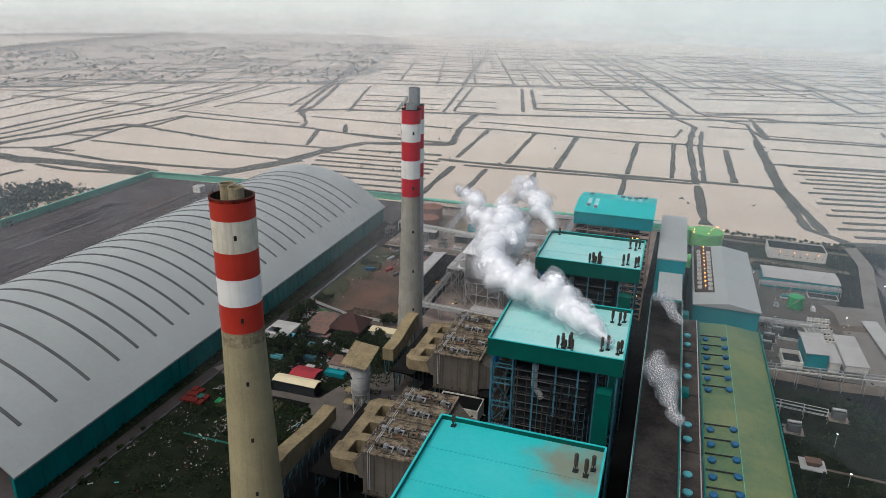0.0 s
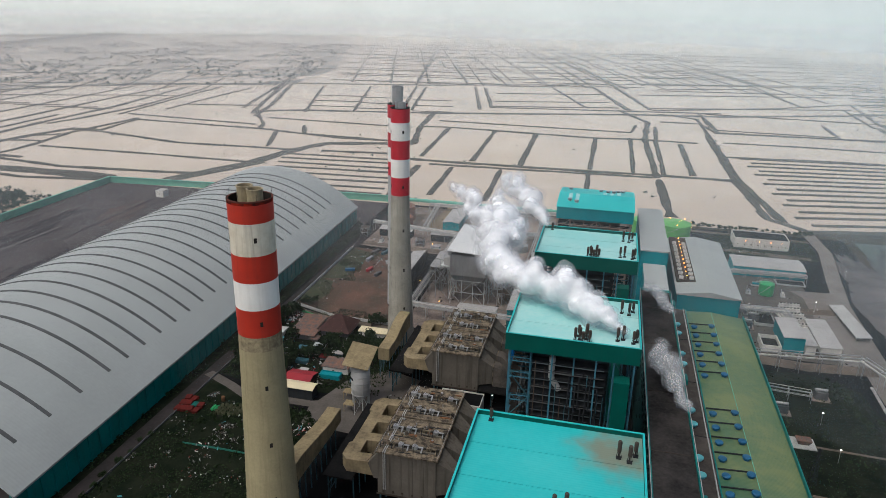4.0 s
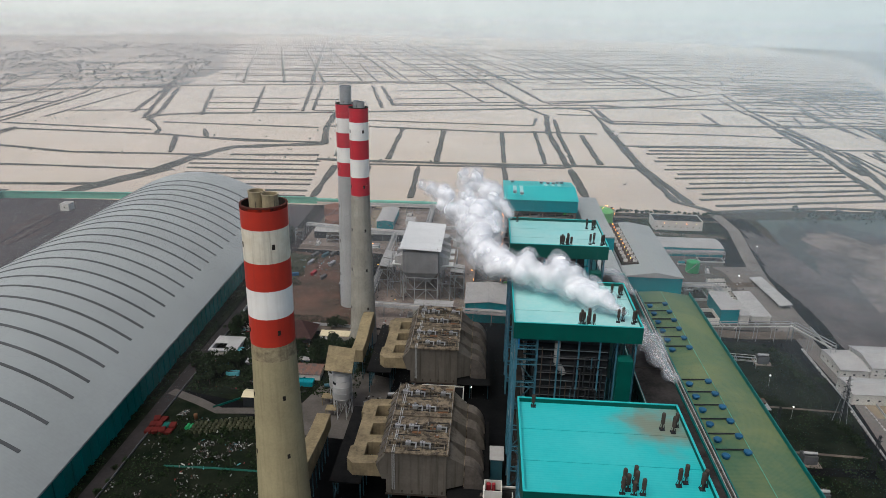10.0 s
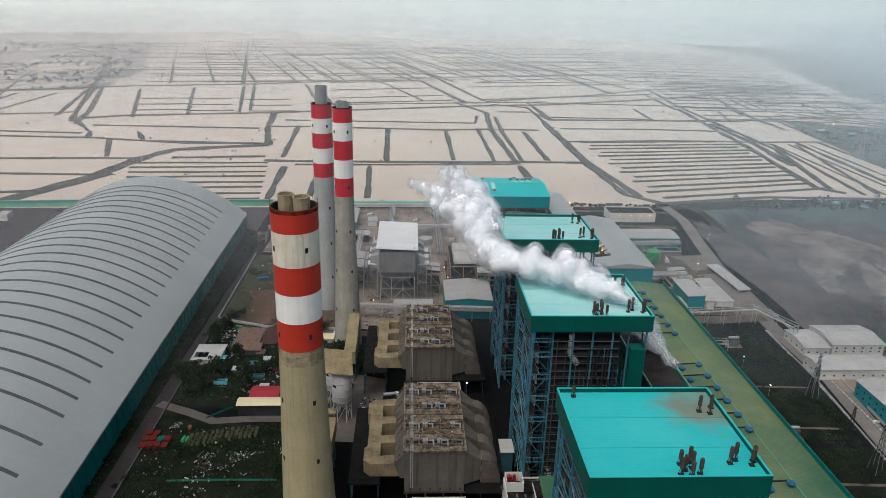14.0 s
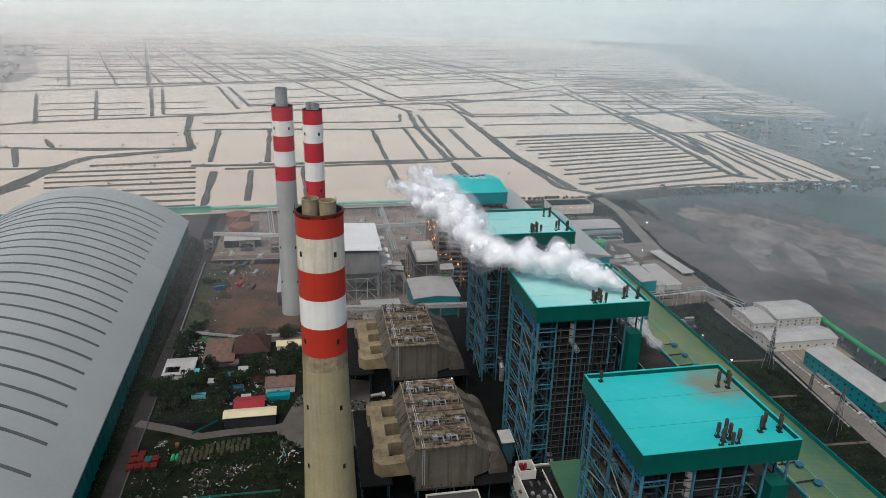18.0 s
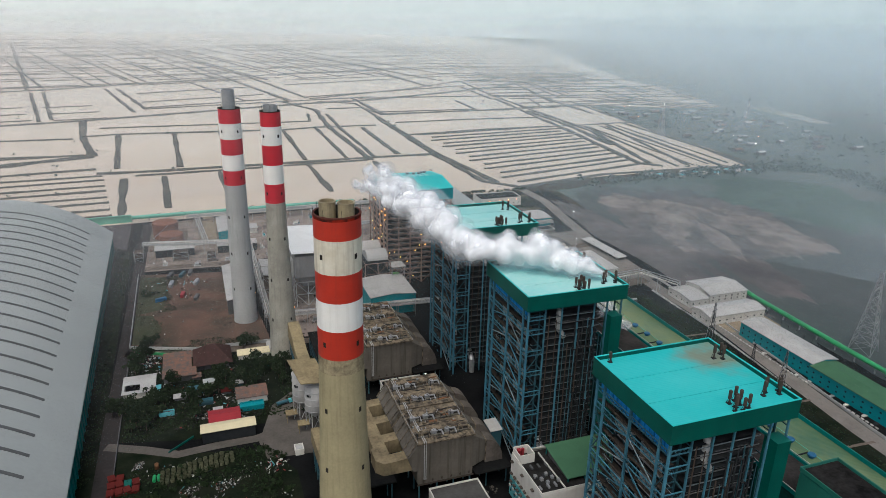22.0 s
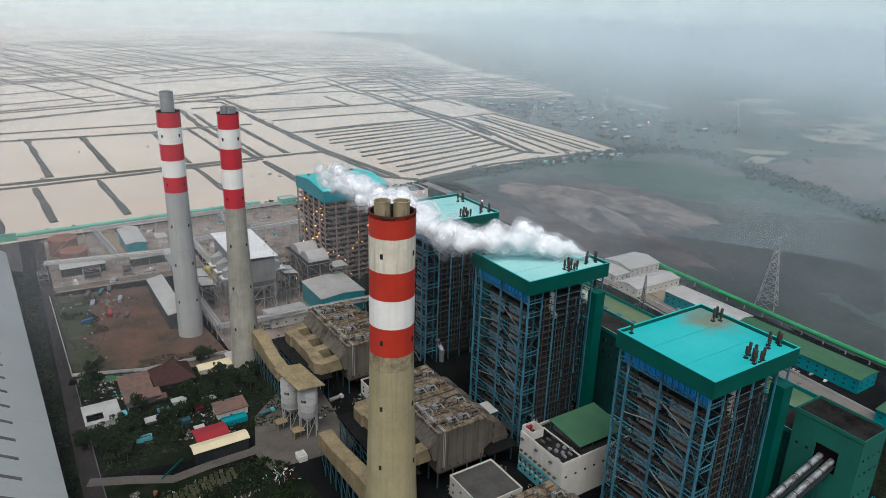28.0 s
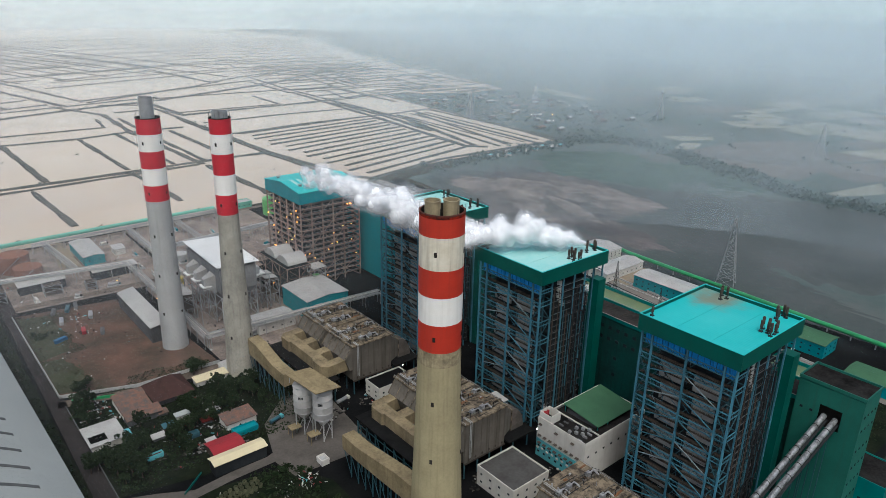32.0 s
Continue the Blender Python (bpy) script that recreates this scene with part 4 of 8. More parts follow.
chimney("chimney", -173.4, 243.6, 174.4, 9.5, 13.4, [174.4, 165.4, 151.2, 139.0, 126.4, 113.4], CONC, (RED, WHITE), [(-3.4, 2.2, 3.3), (3.4, -1.6, 3.3)], 4.2,
        "stained concrete chimney with red and white bands and two flues")
chimney("chimney", -174.3, 460.4, 180.8, 6.7, 10.4, [180.8, 171.2, 158.6, 145.1, 132.0, 118.6], CONCWORN, (CRIMSON, WHITE), [(-1.6, 1.6, 2.6), (2.0, -1.6, 2.6)], 4.0,
        "weathered concrete chimney with red and white bands")
chimney("chimney", -197.0, 527.3, 173.4, 8.0, 9.4, [173.4, 162.8, 151.2, 139.3, 127.3, 115.9], CONCGREY, (CRIMSON, WHITE), [(0, 0, 4.6)], 13.5,
        "pale grey chimney with crimson and white bands and steel flue")

# ---- boiler houses ----
BW, BD, BF, BT = 61.0, 55.0, 100.5, 109.0


def vent_stack(parent_name, x, y, z, h):
    t = thing("vent_silencer", x, y, z, "dark rusty steam vent silencer standing on the turquoise roof", "vent", "roof vents")
    g = geo()
    box(g, -0.9, -0.9, 0, 0.9, 0.9, 0.3)
    part("base_plate", g, DARKSTEEL, t)
    g = geo()
    tube(g, (0, 0, 0.3), (0, 0, h * 0.45), 0.3, n=8)
    part("pipe", g, RUSTDARK, t)
    g = geo()
    tube(g, (0, 0, h * 0.4), (0, 0, h * 0.95), 0.72, n=12)
    tube(g, (0, 0, h * 0.95), (0, 0, h), 0.72, 0.5, n=12)
    part("silencer", g, RUSTDARK, t)
    for k in range(3):
        a = math.radians(120 * k + 20)
        g = geo()
        beam(g, (1.1 * math.cos(a), 1.1 * math.sin(a), 0.1), (0.3 * math.cos(a), 0.3 * math.sin(a), h * 0.45), 0.14)
        part("brace", g, DARKSTEEL, t)
    return t


def boiler_house(roof_material, label):
    t = thing("boiler_house", 0, 0, 0, label, "boiler house", "boiler houses")
    # roof with parapet and seams
    g = geo()
    box(g, 0.6, 0.6, BT - 2.6, BW - 0.6, BD - 0.6, BT - 1.7)
    roof = part("roof", g, roof_material, t)
    for y in (18, 36.5):
        g = geo()
        box(g, 0.7, y, BT - 1.7, BW - 0.7, y + 0.3, BT - 1.5)
        part("roof_seam", g, roof_material, roof)
    for a, b in (((0, 0.3), (BW, 0.3)), ((0, BD - 0.3), (BW, BD - 0.3)), ((0.3, 0.6), (0.3, BD - 0.6)), ((BW - 0.3, 0.6), (BW - 0.3, BD - 0.6))):
        g = geo()
        beam(g, (*a, (BF + BT) / 2), (*b, (BF + BT) / 2), 0.6, BT - BF)
        fp = part("fascia", g, FASCIA, t)
        g = geo()
        beam(g, (*a, BT + 0.12), (*b, BT + 0.12), 0.75, 0.25)
        part("coping", g, ROOFCYAN, fp)
    xs, ys = [2, 12, 22, 32, 42, 50, 59], [2, 8, 27.5, 47, 53]
    levels = [12.6 * (k + 1) for k in range(7)]
    for x in xs:
        for y in (ys if x in (2, 12, 59) else (2, 53)):
            g = geo()
            beam(g, (x, y, 0), (x, y, BF + 1), 0.95 if x == 2 else 0.75)
            part("column", g, LIGHTBLUE if x == 2 or y == 2 else STEELBLUE, t)
    steels = random.Random(2)
    for k, z in enumerate(levels + [96.0]):
        deep = 2.6 if k < 7 else 2.0
        runs = [((2, 2), (2, 53)), ((12, 2), (12, 53)), ((2, 53), (59, 53)), ((59, 2), (59, 53)), ((2, 2), (12, 2)), ((2, 8), (12, 8)), ((2, 27.5), (12, 27.5)), ((2, 47), (12, 47))]
        for j, (p, q) in enumerate(runs):
            for dz in (0, -deep):
                if dz and j in (1, 2, 3):
                    continue
                g = geo()
                beam(g, (*p, z + dz), (*q, z + dz), 0.34, 0.5)
                part("girder", g, LIGHTBLUE if j in (0, 4) else STEELBLUE, t)
            if j in (0, 4):
                n = 22 if j == 0 else 5
                g = geo()
                for i in range(n):
                    a, b = [(p[0] + (q[0] - p[0]) * u / n, p[1] + (q[1] - p[1]) * u / n) for u in (i, i + 1)]
                    beam(g, (*a, z if i % 2 else z - deep), (*b, z - deep if i % 2 else z), 0.24)
                tagged(part("truss_web", g, STEELBLUE, t), kind="stuff")
        for dz in (0.4, 6.2):
            if z + dz > 92:
                continue
            g = geo()
            box(g, 3.0, 3, z + dz, 5.8 if dz < 1 else 4.4, 52, z + dz + 0.15)
            part("walkway", g, GRIME, t)
            g = geo()
            for up in (0.5, 1.0, 1.5):
                beam(g, (2.9, 2.5, z + dz + up), (2.9, 52.5, z + dz + up), 0.11)
            for i in range(17):
                beam(g, (2.9, 2.6 + 3.1 * i, z + dz), (2.9, 2.6 + 3.1 * i, z + dz + 1.5), 0.1)
            part("handrail", g, RUSTRAIL, t)
    # closely spaced floors on the south face
    for k in range(22):
        z = 6 + 4.2 * k
        g = geo()
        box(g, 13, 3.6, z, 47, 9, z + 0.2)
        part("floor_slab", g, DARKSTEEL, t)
        g = geo()
        beam(g, (12.5, 2.2, z), (46, 2.2, z), 0.25, 0.4)
        part("edge_beam", g, EDGESTEEL if k % 2 else CASING, t)
        if k % 2 == 0:
            g = geo()
            beam(g, (13, 2.2, z + 1.1), (40, 2.2, z + 1.1), 0.1)
            part("handrail", g, CASING, t)
    # stair flights zigzag in the west frame
    for k in range(15):
        z = 0.5 + 6.1 * k
        g = geo()
        a, b = (14, 20) if k % 2 else (20, 14)
        beam(g, (4.5, a + 24, z), (4.5, b + 24, z + 6.1), 1.1, 0.3)
        part("stair_flight", g, DARKSTEEL, t)
    # one long brace in each bay of the west face, small crosses in the corner towers
    zs = [0] + levels
    for k, (z0, z1) in enumerate(zip(zs, zs[1:])):
        for a, b in ((8, 27.5), (47, 27.5)):
            g = geo()
            lift = 0.0 if a < 20 else 5.0
            beam(g, (2, a, z0 + lift), (2, b, z1 - 2.6), 0.42)
            part("brace", g, LIGHTBLUE if (k + (a > 20)) % 3 else PALESTEEL, t)
        for a, b in ((2, 8), (53, 47)):
            g = geo()
            beam(g, (2, a if k % 2 else b, z0), (2, b if k % 2 else a, z1 - 2.6), 0.4)
            beam(g, (2, a, z0 + 6), (2, b, z0 + 6), 0.3)
            part("brace", g, STEELBLUE, t)
        for j, (a, b) in enumerate(((2, 12), (50, 59))):
            for y in (2, 53):
                g = geo()
                beam(g, (a, y, z0 if (j + k) % 2 else z1), (b, y, z1 if (j + k) % 2 else z0), 0.42)
                part("brace", g, STEELBLUE, t)
    # small secondary steel between the main members
    bits = [(geo(), m) for m in (LIGHTBLUE, PALESTEEL, RUSTDARK, STEELBLUE)]
    for _ in range(220):
        g = steels.choice(bits)[0]
        z = steels.choice(zs[:-1]) + steels.choice((0, 2.2, 4.6, 6.4, 8.4))
        x, y = steels.choice((3.2, 4.4, 6.4, 8.6)), steels.uniform(2, 50)
        kind, run = steels.random(), steels.uniform(2.0, 9.0)
        q = (x, min(y + run, 53), z) if kind < 0.55 else (x, y, z + steels.choice((3.0, 6.0))) if kind < 0.8 else (x, min(y + run * 0.5, 53), z + 3.0)
        if q[2] < 98:
            beam(g, (x, y, z), q, steels.choice((0.14, 0.18, 0.24)))
    for x in (14.5, 19, 24.5, 27, 29.5, 33.5, 38.6, 44, 46.5, 48.5):
        g = bits[steels.choice((2, 3))][0]
        low = steels.uniform(4, 20)
        beam(g, (x, 1.9, low), (x, 1.9, steels.uniform(70, 97)), steels.choice((0.3, 0.45)))
    for g, m in bits:
        tagged(part("secondary_steel", g, m, t), kind="stuff")
    # furnace casing with buckstays, its dark tone standing in for the dim interior
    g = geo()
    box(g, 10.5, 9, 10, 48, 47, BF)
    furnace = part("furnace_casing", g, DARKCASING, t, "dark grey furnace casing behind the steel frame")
    for z in range(14, 98, 6):
        g = geo()
        for p, q in (((10.2, 9), (10.2, 47)), ((10.5, 8.7), (48, 8.7))):
            beam(g, (*p, z), (*q, z), 0.6, 0.8)
        part("buckstay", g, DARKSTEEL, furnace)
    for k, z in enumerate([0] + levels[:-1]):
        for y, wide in ((10.5, 14), (29.5, 14)):
            g = geo()
            box(g, 6.6, y + 1.2 * (k % 2), z + 1.2, 7.4, y + wide - 0.8 * (k % 3), z + 10.2)
            part("casing_panel", g, PANELGREY, furnace)
    # blue louvre band below the west eaves
    for k in range(30):
        y = 3.2 + 1.62 * k
        g = geo()
        box(g, 2.7 + 0.35 * (k % 2), y, BF - 7.0, 3.4, y + 1.25, BF - 1.2)
        part("louvre", g, BLUE, t, "bright blue sheet louvre")
    # green stair tower on the south-east corner
    g = geo()
    box(g, 50.5, -2.5, 0, 57.5, 4.5, 92)
    part("stair_tower", g, FASCIA, t, "teal clad stair tower")
    # pipes and ducts on the south face
    for k, x in enumerate((30.5, 32.0, 35.2, 37.0, 40.2, 42.0)):
        g = geo()
        jog, z, r = 0.0, 5.0, 0.34
        while z < 84:
            up = min(17 + 3 * (k % 2), 93 - z)
            tube(g, (x + jog, 1.4, z), (x + jog, 1.4, z + up), r, n=8)
            nxt = 1.6 if jog == 0 else 0.0
            tube(g, (x + jog, 1.4, z + up), (x + nxt, 1.4, z + up), r, n=8)
            jog, z = nxt, z + up
        tube(g, (x + jog, 1.4, z), (x + jog, 9.2, z), r, n=8)
        part("steam_pipe", g, DARKSTEEL, t)
    g = geo()
    tube(g, (22, 5, 86), (22, 5, 97), 1.5, n=12)
    tube(g, (22, 5, 86), (26, 5, 80), 1.5, n=12)
    part("exhaust_duct", g, CONCGREY, t)
    g = geo()
    tube(g, (16, 1, 0), (16, 1, 9), 1.8, n=14)
    tube(g, (16, 1, 9), (16, 8, 15), 1.8, n=14)
    part("air_duct", g, GALV, t)
    # main coal and flue plant in the base
    g = geo()
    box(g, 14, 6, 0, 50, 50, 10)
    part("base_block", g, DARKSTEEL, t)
    return t


b1 = boiler_house(ROOFSTAINED, "boiler house with bright turquoise roof over open blue steel frame")
b1.location = (-68.2, 158.3, 0)
first = [o for o in b1.children_recursive]
b2 = copy_thing(b1, pose(-67.6, 279.2, 0))
b3 = copy_thing(b1, pose(-67.2, 388.5, 1.5))
for b in (b2, b3):
    b["label"] = "boiler house with faded pale turquoise roof over blue steel frame"
    for o in b.children_recursive:
        if o.name.startswith("roof"):
            o.data = o.data.copy()
            o.data.materials[0] = ROOFPALE
for bx, by, bz in ((-68.2, 158.3, 0), (-67.6, 279.2, 0), (-67.2, 388.5, 1.5)):
    for dx, dy, h in ((31.5, 3.2, 6.2), (33.6, 5.6, 5.4), (35.0, 2.6, 5.0), (36.4, 6.6, 6.0), (38.0, 3.4, 5.6), (33.0, 8.6, 5.2), (36.6, 9.6, 5.8), (50.5, 9.0, 6.0), (53.0, 10.8, 6.4), (57.6, 8.0, 5.6), (59.0, 10.0, 5.6), (52.2, 40.6, 6.2), (55.8, 39.0, 6.0), (57.8, 43.0, 5.0), (6.0, 51.5, 4.2)):
        vent_stack("", bx + dx, by + dy, bz + BT - 1.7, h + 0.8)


def new_boiler():
    t = thing("boiler_house", -66.5, 562.5, 0, "newer boiler house with turquoise top over red steel frame with lamps", "boiler house", "boiler houses")
    W, D, T = 61.5, 63.0, 94.0
    g = geo()
    slope = lambda y: T - 4.0 * abs(y - D / 2) / (D / 2 + 1)
    extrude(g, [(-1, 80), (D + 1, 80), (D + 1, T - 4), (D / 2, T), (-1, T - 4)], "x", -1, W + 1)
    top = part("roof", g, CYANWALL, t, "turquoise clad boiler top")
    for y0, y1 in ((-1.5, D / 2), (D / 2, D + 1.5)):
        g = geo()
        extrude(g, [(y0, slope(y0) + 0.1), (y1, slope(y1) + 0.1), (y1, slope(y1) + 0.5), (y0, slope(y0) + 0.5)], "x", -1.5, W + 1.5)
        part("roof_sheet", g, ROOFCYAN, top)
    for x, y in ((8.5, 14), (14.5, 11), (7, 52), (34, 51), (40, 48), (45, 48), (49, 54), (53, 55)):
        z = slope(y)
        g = geo()
        lathe(g, [(1.5, z + 0.3), (1.5, z + 1.6), (2.1, z + 1.8), (1.2, z + 2.6), (0.01, z + 2.6)], 12, x, y)
        part("roof_fan", g, GALV, top)
    for x, y0, y1 in ((7, 12, D / 2 - 1), (13, 9, D / 2 - 1), (36, D / 2 + 2, 48), (42, D / 2 + 2, 46), (48, D / 2 + 2, 52)):
        g = geo()
        extrude(g, [(y0, slope(y0) + 0.52), (y1, slope(y1) + 0.52), (y1, slope(y1) + 0.64), (y0, slope(y0) + 0.64)], "x", x, x + 3.2)
        part("ridge_strip", g, ROOFPALE, top)
    xs, ys = [0, 11, 22, 33, 44, 61], [0, 12, 25, 38, 50, 63]
    for x in xs:
        for y in ys:
            if x in (0, 61) or y in (0, 63):
                g = geo()
                beam(g, (x, y, 0), (x, y, 80), 1.0)
                part("column", g, REDSTEEL, t)
    for k in range(16):
        z = 5 * (k + 1)
        for p, q in (((0, 0), (0, 63)), ((0, 0), (61, 0)), ((61, 0), (61, 63))):
            g = geo()
            beam(g, (*p, z), (*q, z), 0.4, 0.7)
            part("girder", g, REDSTEEL, t)
            g = geo()
            beam(g, (*p, z + 1.2), (*q, z + 1.2), 0.16)
            part("handrail", g, GALV, t)
        g = geo()
        box(g, 0.5, 0.5, z, 8, 62, z + 0.15)
        part("walkway", g, DARKSTEEL, t)
        g = geo()
        box(g, 8, 0.5, z, 60, 8, z + 0.15)
        part("walkway", g, DARKSTEEL, t)
    for k in range(8):
        for j, (a, b) in enumerate(zip(ys, ys[1:])):
            g = geo()
            beam(g, (0, a, 10 * k if (j + k) % 2 else 10 * k + 10), (0, b, 10 * k + 10 if (j + k) % 2 else 10 * k), 0.4)
            part("brace", g, REDSTEEL, t)
        for j, (a, b) in enumerate(zip(xs, xs[1:])):
            g = geo()
            beam(g, (a, 0, 10 * k if (j + k) % 2 else 10 * k + 10), (b, 0, 10 * k + 10 if (j + k) % 2 else 10 * k), 0.4)
            part("brace", g, REDSTEEL, t)
    g = geo()
    box(g, 10, 10, 8, 52, 54, 80)
    part("furnace_casing", g, DUSTCASING, t)
    rnd = random.Random(4)
    lamp = geo()
    lathe(lamp, [(0.01, -0.55), (0.55, 0), (0.01, 0.55)], 8)
    lm = mesh_of("lamp", lamp, LAMP)
    for k in range(56):
        z = 5 * rnd.randint(1, 14) + 2.6
        if k % 3:
            share("lamp", lm, t, -0.4, rnd.uniform(1, 62), z)
        else:
            share("lamp", lm, t, rnd.uniform(1, 60), -0.4, z)
    return t


new_boiler()

# ---- precipitators ----


def precipitator(y, full=True):
    t = thing("precipitator", -129, y, 0, "ash-stained electrostatic precipitator with rusty casing and rooftop gear", "precipitator", "precipitators")
    for n, y0 in enumerate((0.0, 34.0)):
        g = geo()
        box(g, 0, y0, 11, 31, y0 + 31, 36)
        c = part("casing", g, ESPWALL, t)
        for k in range(0, 11, 2):
            g = geo()
            box(g, 3 * k + 0.3, y0 - 0.22, 11.5, 3 * k + 0.65, y0 - 0.01, 35.5)
            part("stiffener", g, ESPWALL, c)
        for k in range(0, 10, 2):
            g = geo()
            box(g, -0.25, y0 + 3 * k + 0.6, 11.5, -0.01, y0 + 3 * k + 1.0, 35.5)
            part("stiffener", g, ESPWALL, c)
        g = geo()
        box(g, -0.8, y0 - 0.8, 36, 31.8, y0 + 31.8, 36.8)
        deck = part("deck", g, ESPTOP, t)
        for r in range(2):
            yy = y0 + 4 + 14.8 * r
            g = geo()
            box(g, 0.5, yy, 36.8, 30.5, yy + 0.9, 37.5)
            box(g, 0.5, yy + 4.2, 36.8, 30.5, yy + 4.8, 37.3)
            part("rapper_beam", g, ESPWALL, deck)
            # flat black strip stands in for dark slots between the beams
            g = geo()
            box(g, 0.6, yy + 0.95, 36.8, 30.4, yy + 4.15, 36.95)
            part("machinery_trough", g, NEARBLACK, deck)
            for k in range(4):
                x = 2.0 + 7.4 * k
                g = geo()
                box(g, x, yy + 1.3, 36.8, x + 2.6, yy + 3.4, 38.9)
                tube(g, (x + 2.8, yy + 2.4, 38.2), (x + 5.4, yy + 2.4, 38.2), 0.42, n=8)
                tube(g, (x + 5.4, yy + 2.4, 38.4), (x + 5.4, yy - 1.2, 37.6), 0.42, n=8)
                tube(g, (x + 1.2, yy + 2.4, 38.9), (x + 1.2, yy + 2.4, 39.9), 0.3, n=7)
                part("transformer", g, GALV if (k + r) % 3 else ESPTOP, deck)
            for k in range(6):
                g = geo()
                beam(g, (0.6 + 5.9 * k, yy - 0.6, 36.8), (0.6 + 5.9 * k, yy - 0.6, 40.2), 0.25)
                beam(g, (0.6 + 5.9 * k, yy - 0.6, 40.0), (0.6 + 5.9 * k, yy + 4, 38.6), 0.16)
                part("hoist_post", g, DARKSTEEL, deck)
            rr = random.Random(7 * n + r)
            for k in range(8):
                x, y1 = rr.uniform(0.5, 29), yy + rr.uniform(5.5, 12.4)
                g = geo()
                box(g, x, y1, 36.8, x + rr.uniform(0.5, 1.6), y1 + rr.uniform(0.4, 1.4), 36.8 + rr.uniform(0.3, 1.1))
                part("inspection_hatch", g, ESPTOP if k % 5 else GALV, deck)
        # ash crusts, cable trays, stub pipes and lamps strewn over the deck
        rr = random.Random(90 + n)
        for name, m, count in (("ash_crust", ESPTOP, 16), ("cable_tray", DARKSTEEL, 9), ("stub_pipe", GALV, 14), ("rust_sheet", RUSTSHEET, 6)):
            g = geo()
            for k in range(count):
                x, y1 = rr.uniform(1, 27), y0 + rr.uniform(1, 28)
                if name == "cable_tray":
                    beam(g, (x, y1, 37.2), (min(x + rr.uniform(4, 12), 30.5), y1, 37.2), 0.35, 0.25)
                elif name == "stub_pipe":
                    tube(g, (x, y1, 36.8), (x, y1, 36.8 + rr.uniform(0.6, 2.2)), rr.uniform(0.15, 0.4), n=7)
                else:
                    w, d = rr.uniform(1.0, 4.5), rr.uniform(0.6, 2.2)
                    box(g, x, y1, 36.8, min(x + w, 30.8), y1 + d, 36.86 + rr.uniform(0.0, 0.35))
            tagged(part(name, g, m, deck), kind="stuff")
        g = geo()
        box(g, -0.6, y0 - 0.55, 10.4, 31.6, y0 - 0.3, 11.4)
        for k in range(6):
            box(g, 2.5 + 5.2 * k, y0 - 0.5, 12.2, 3.4 + 5.2 * k, y0 - 0.1, 13.4)
        part("hopper_lip", g, RUSTDARK, t)
        for xx in (-0.5, 31.4):
            g = geo()
            beam(g, (xx, y0 - 0.5, 37.9), (xx, y0 + 31.5, 37.9), 0.12)
            for k in range(13):
                beam(g, (xx, y0 - 0.4 + 2.62 * k, 36.8), (xx, y0 - 0.4 + 2.62 * k, 37.9), 0.1)
            part("handrail", g, GALV, deck)
        g = geo()
        for xx in (3.2, 4.2):
            tube(g, (xx, y0 - 0.6, 37.3), (xx, y0 + 31, 37.3), 0.25, n=7)
            tube(g, (xx, y0 - 0.6, 37.3), (xx, y0 - 0.6, 14), 0.25, n=7)
        part("downpipe", g, CONCGREY, deck)
        # hoppers in dark steel: shade below the casing put into their colour
        for k in range(3):
            for j in range(3):
                x, yy = 0.5 + 10.2 * k, y0 + 0.6 + 10.2 * j
                g = geo()
                v = [(x, yy, 11), (x + 9.6, yy, 11), (x + 9.6, yy + 9.6, 11), (x, yy + 9.6, 11), (x + 4, yy + 4.5, 6), (x + 5.6, yy + 4.5, 6), (x + 5.6, yy + 6, 6), (x + 4, yy + 6, 6)]
                add(g, v, BOX)
                part("ash_hopper", g, DARKSTEEL, t)
        for x in (1, 11, 20.5, 30):
            for yy in (1, 10.5, 20.5, 30):
                g = geo()
                beam(g, (x, y0 + yy, 0), (x, y0 + yy, 14), 0.7)
                part("leg", g, STEELBLUE, t)
        # inlet funnels on the boiler side
        for k in range(2):
            yy = y0 + 0.5 + 15.2 * k
            g = geo()
            v = [(31, yy, 15), (31, yy + 14.4, 15), (31, yy + 14.4, 35), (31, yy, 35), (40, yy + 3.4, 15.5), (40, yy + 11.0, 15.5), (40, yy + 11.0, 28.0), (40, yy + 3.4, 28.0)]
            add(g, v, BOX)
            part("inlet_funnel", g, ESPWALL, t, "tapered gas inlet")
            g = geo()
            arc = [(40 + 10.5 * math.sin(math.radians(15 * i)), 13.8 + 14.4 * math.cos(math.radians(15 * i))) for i in range(7)]
            extrude(g, [(40, 13.5)] + arc + [(50.5, 13.5)], "y", yy + 3.2, yy + 11.2)
            part("inlet_elbow", g, ELBOW, t, "brown curved inlet elbow")
            g = geo()
            for q in (yy + 3.1, yy + 11.3):
                beam(g, (40, q, 15), (40, q, 28.3), 0.5)
            beam(g, (40, yy + 3.1, 28.3), (40, yy + 11.3, 28.3), 0.5)
            part("flange", g, ESPTOP, t)
    # beige outlet manifold to the chimney side
    g = geo()
    prism(g, [(-13, 2), (-13, 63), (-18, 63), (-21.5, 59), (-21.5, 49), (-20, 47.5), (-20, 17.5), (-21.5, 16), (-21.5, 6), (-18, 2)], 19.4, 27)
    man = part("outlet_manifold", g, MANIFOLD, t, "ash-stained beige outlet duct")
    g = geo()
    box(g, -2.6, 2, 19.4, -0.4, 63, 27.6)
    part("outlet_flange", g, MANIFOLD, t)
    for k in range(4):
        yy = 2 + 18 * k
        g = geo()
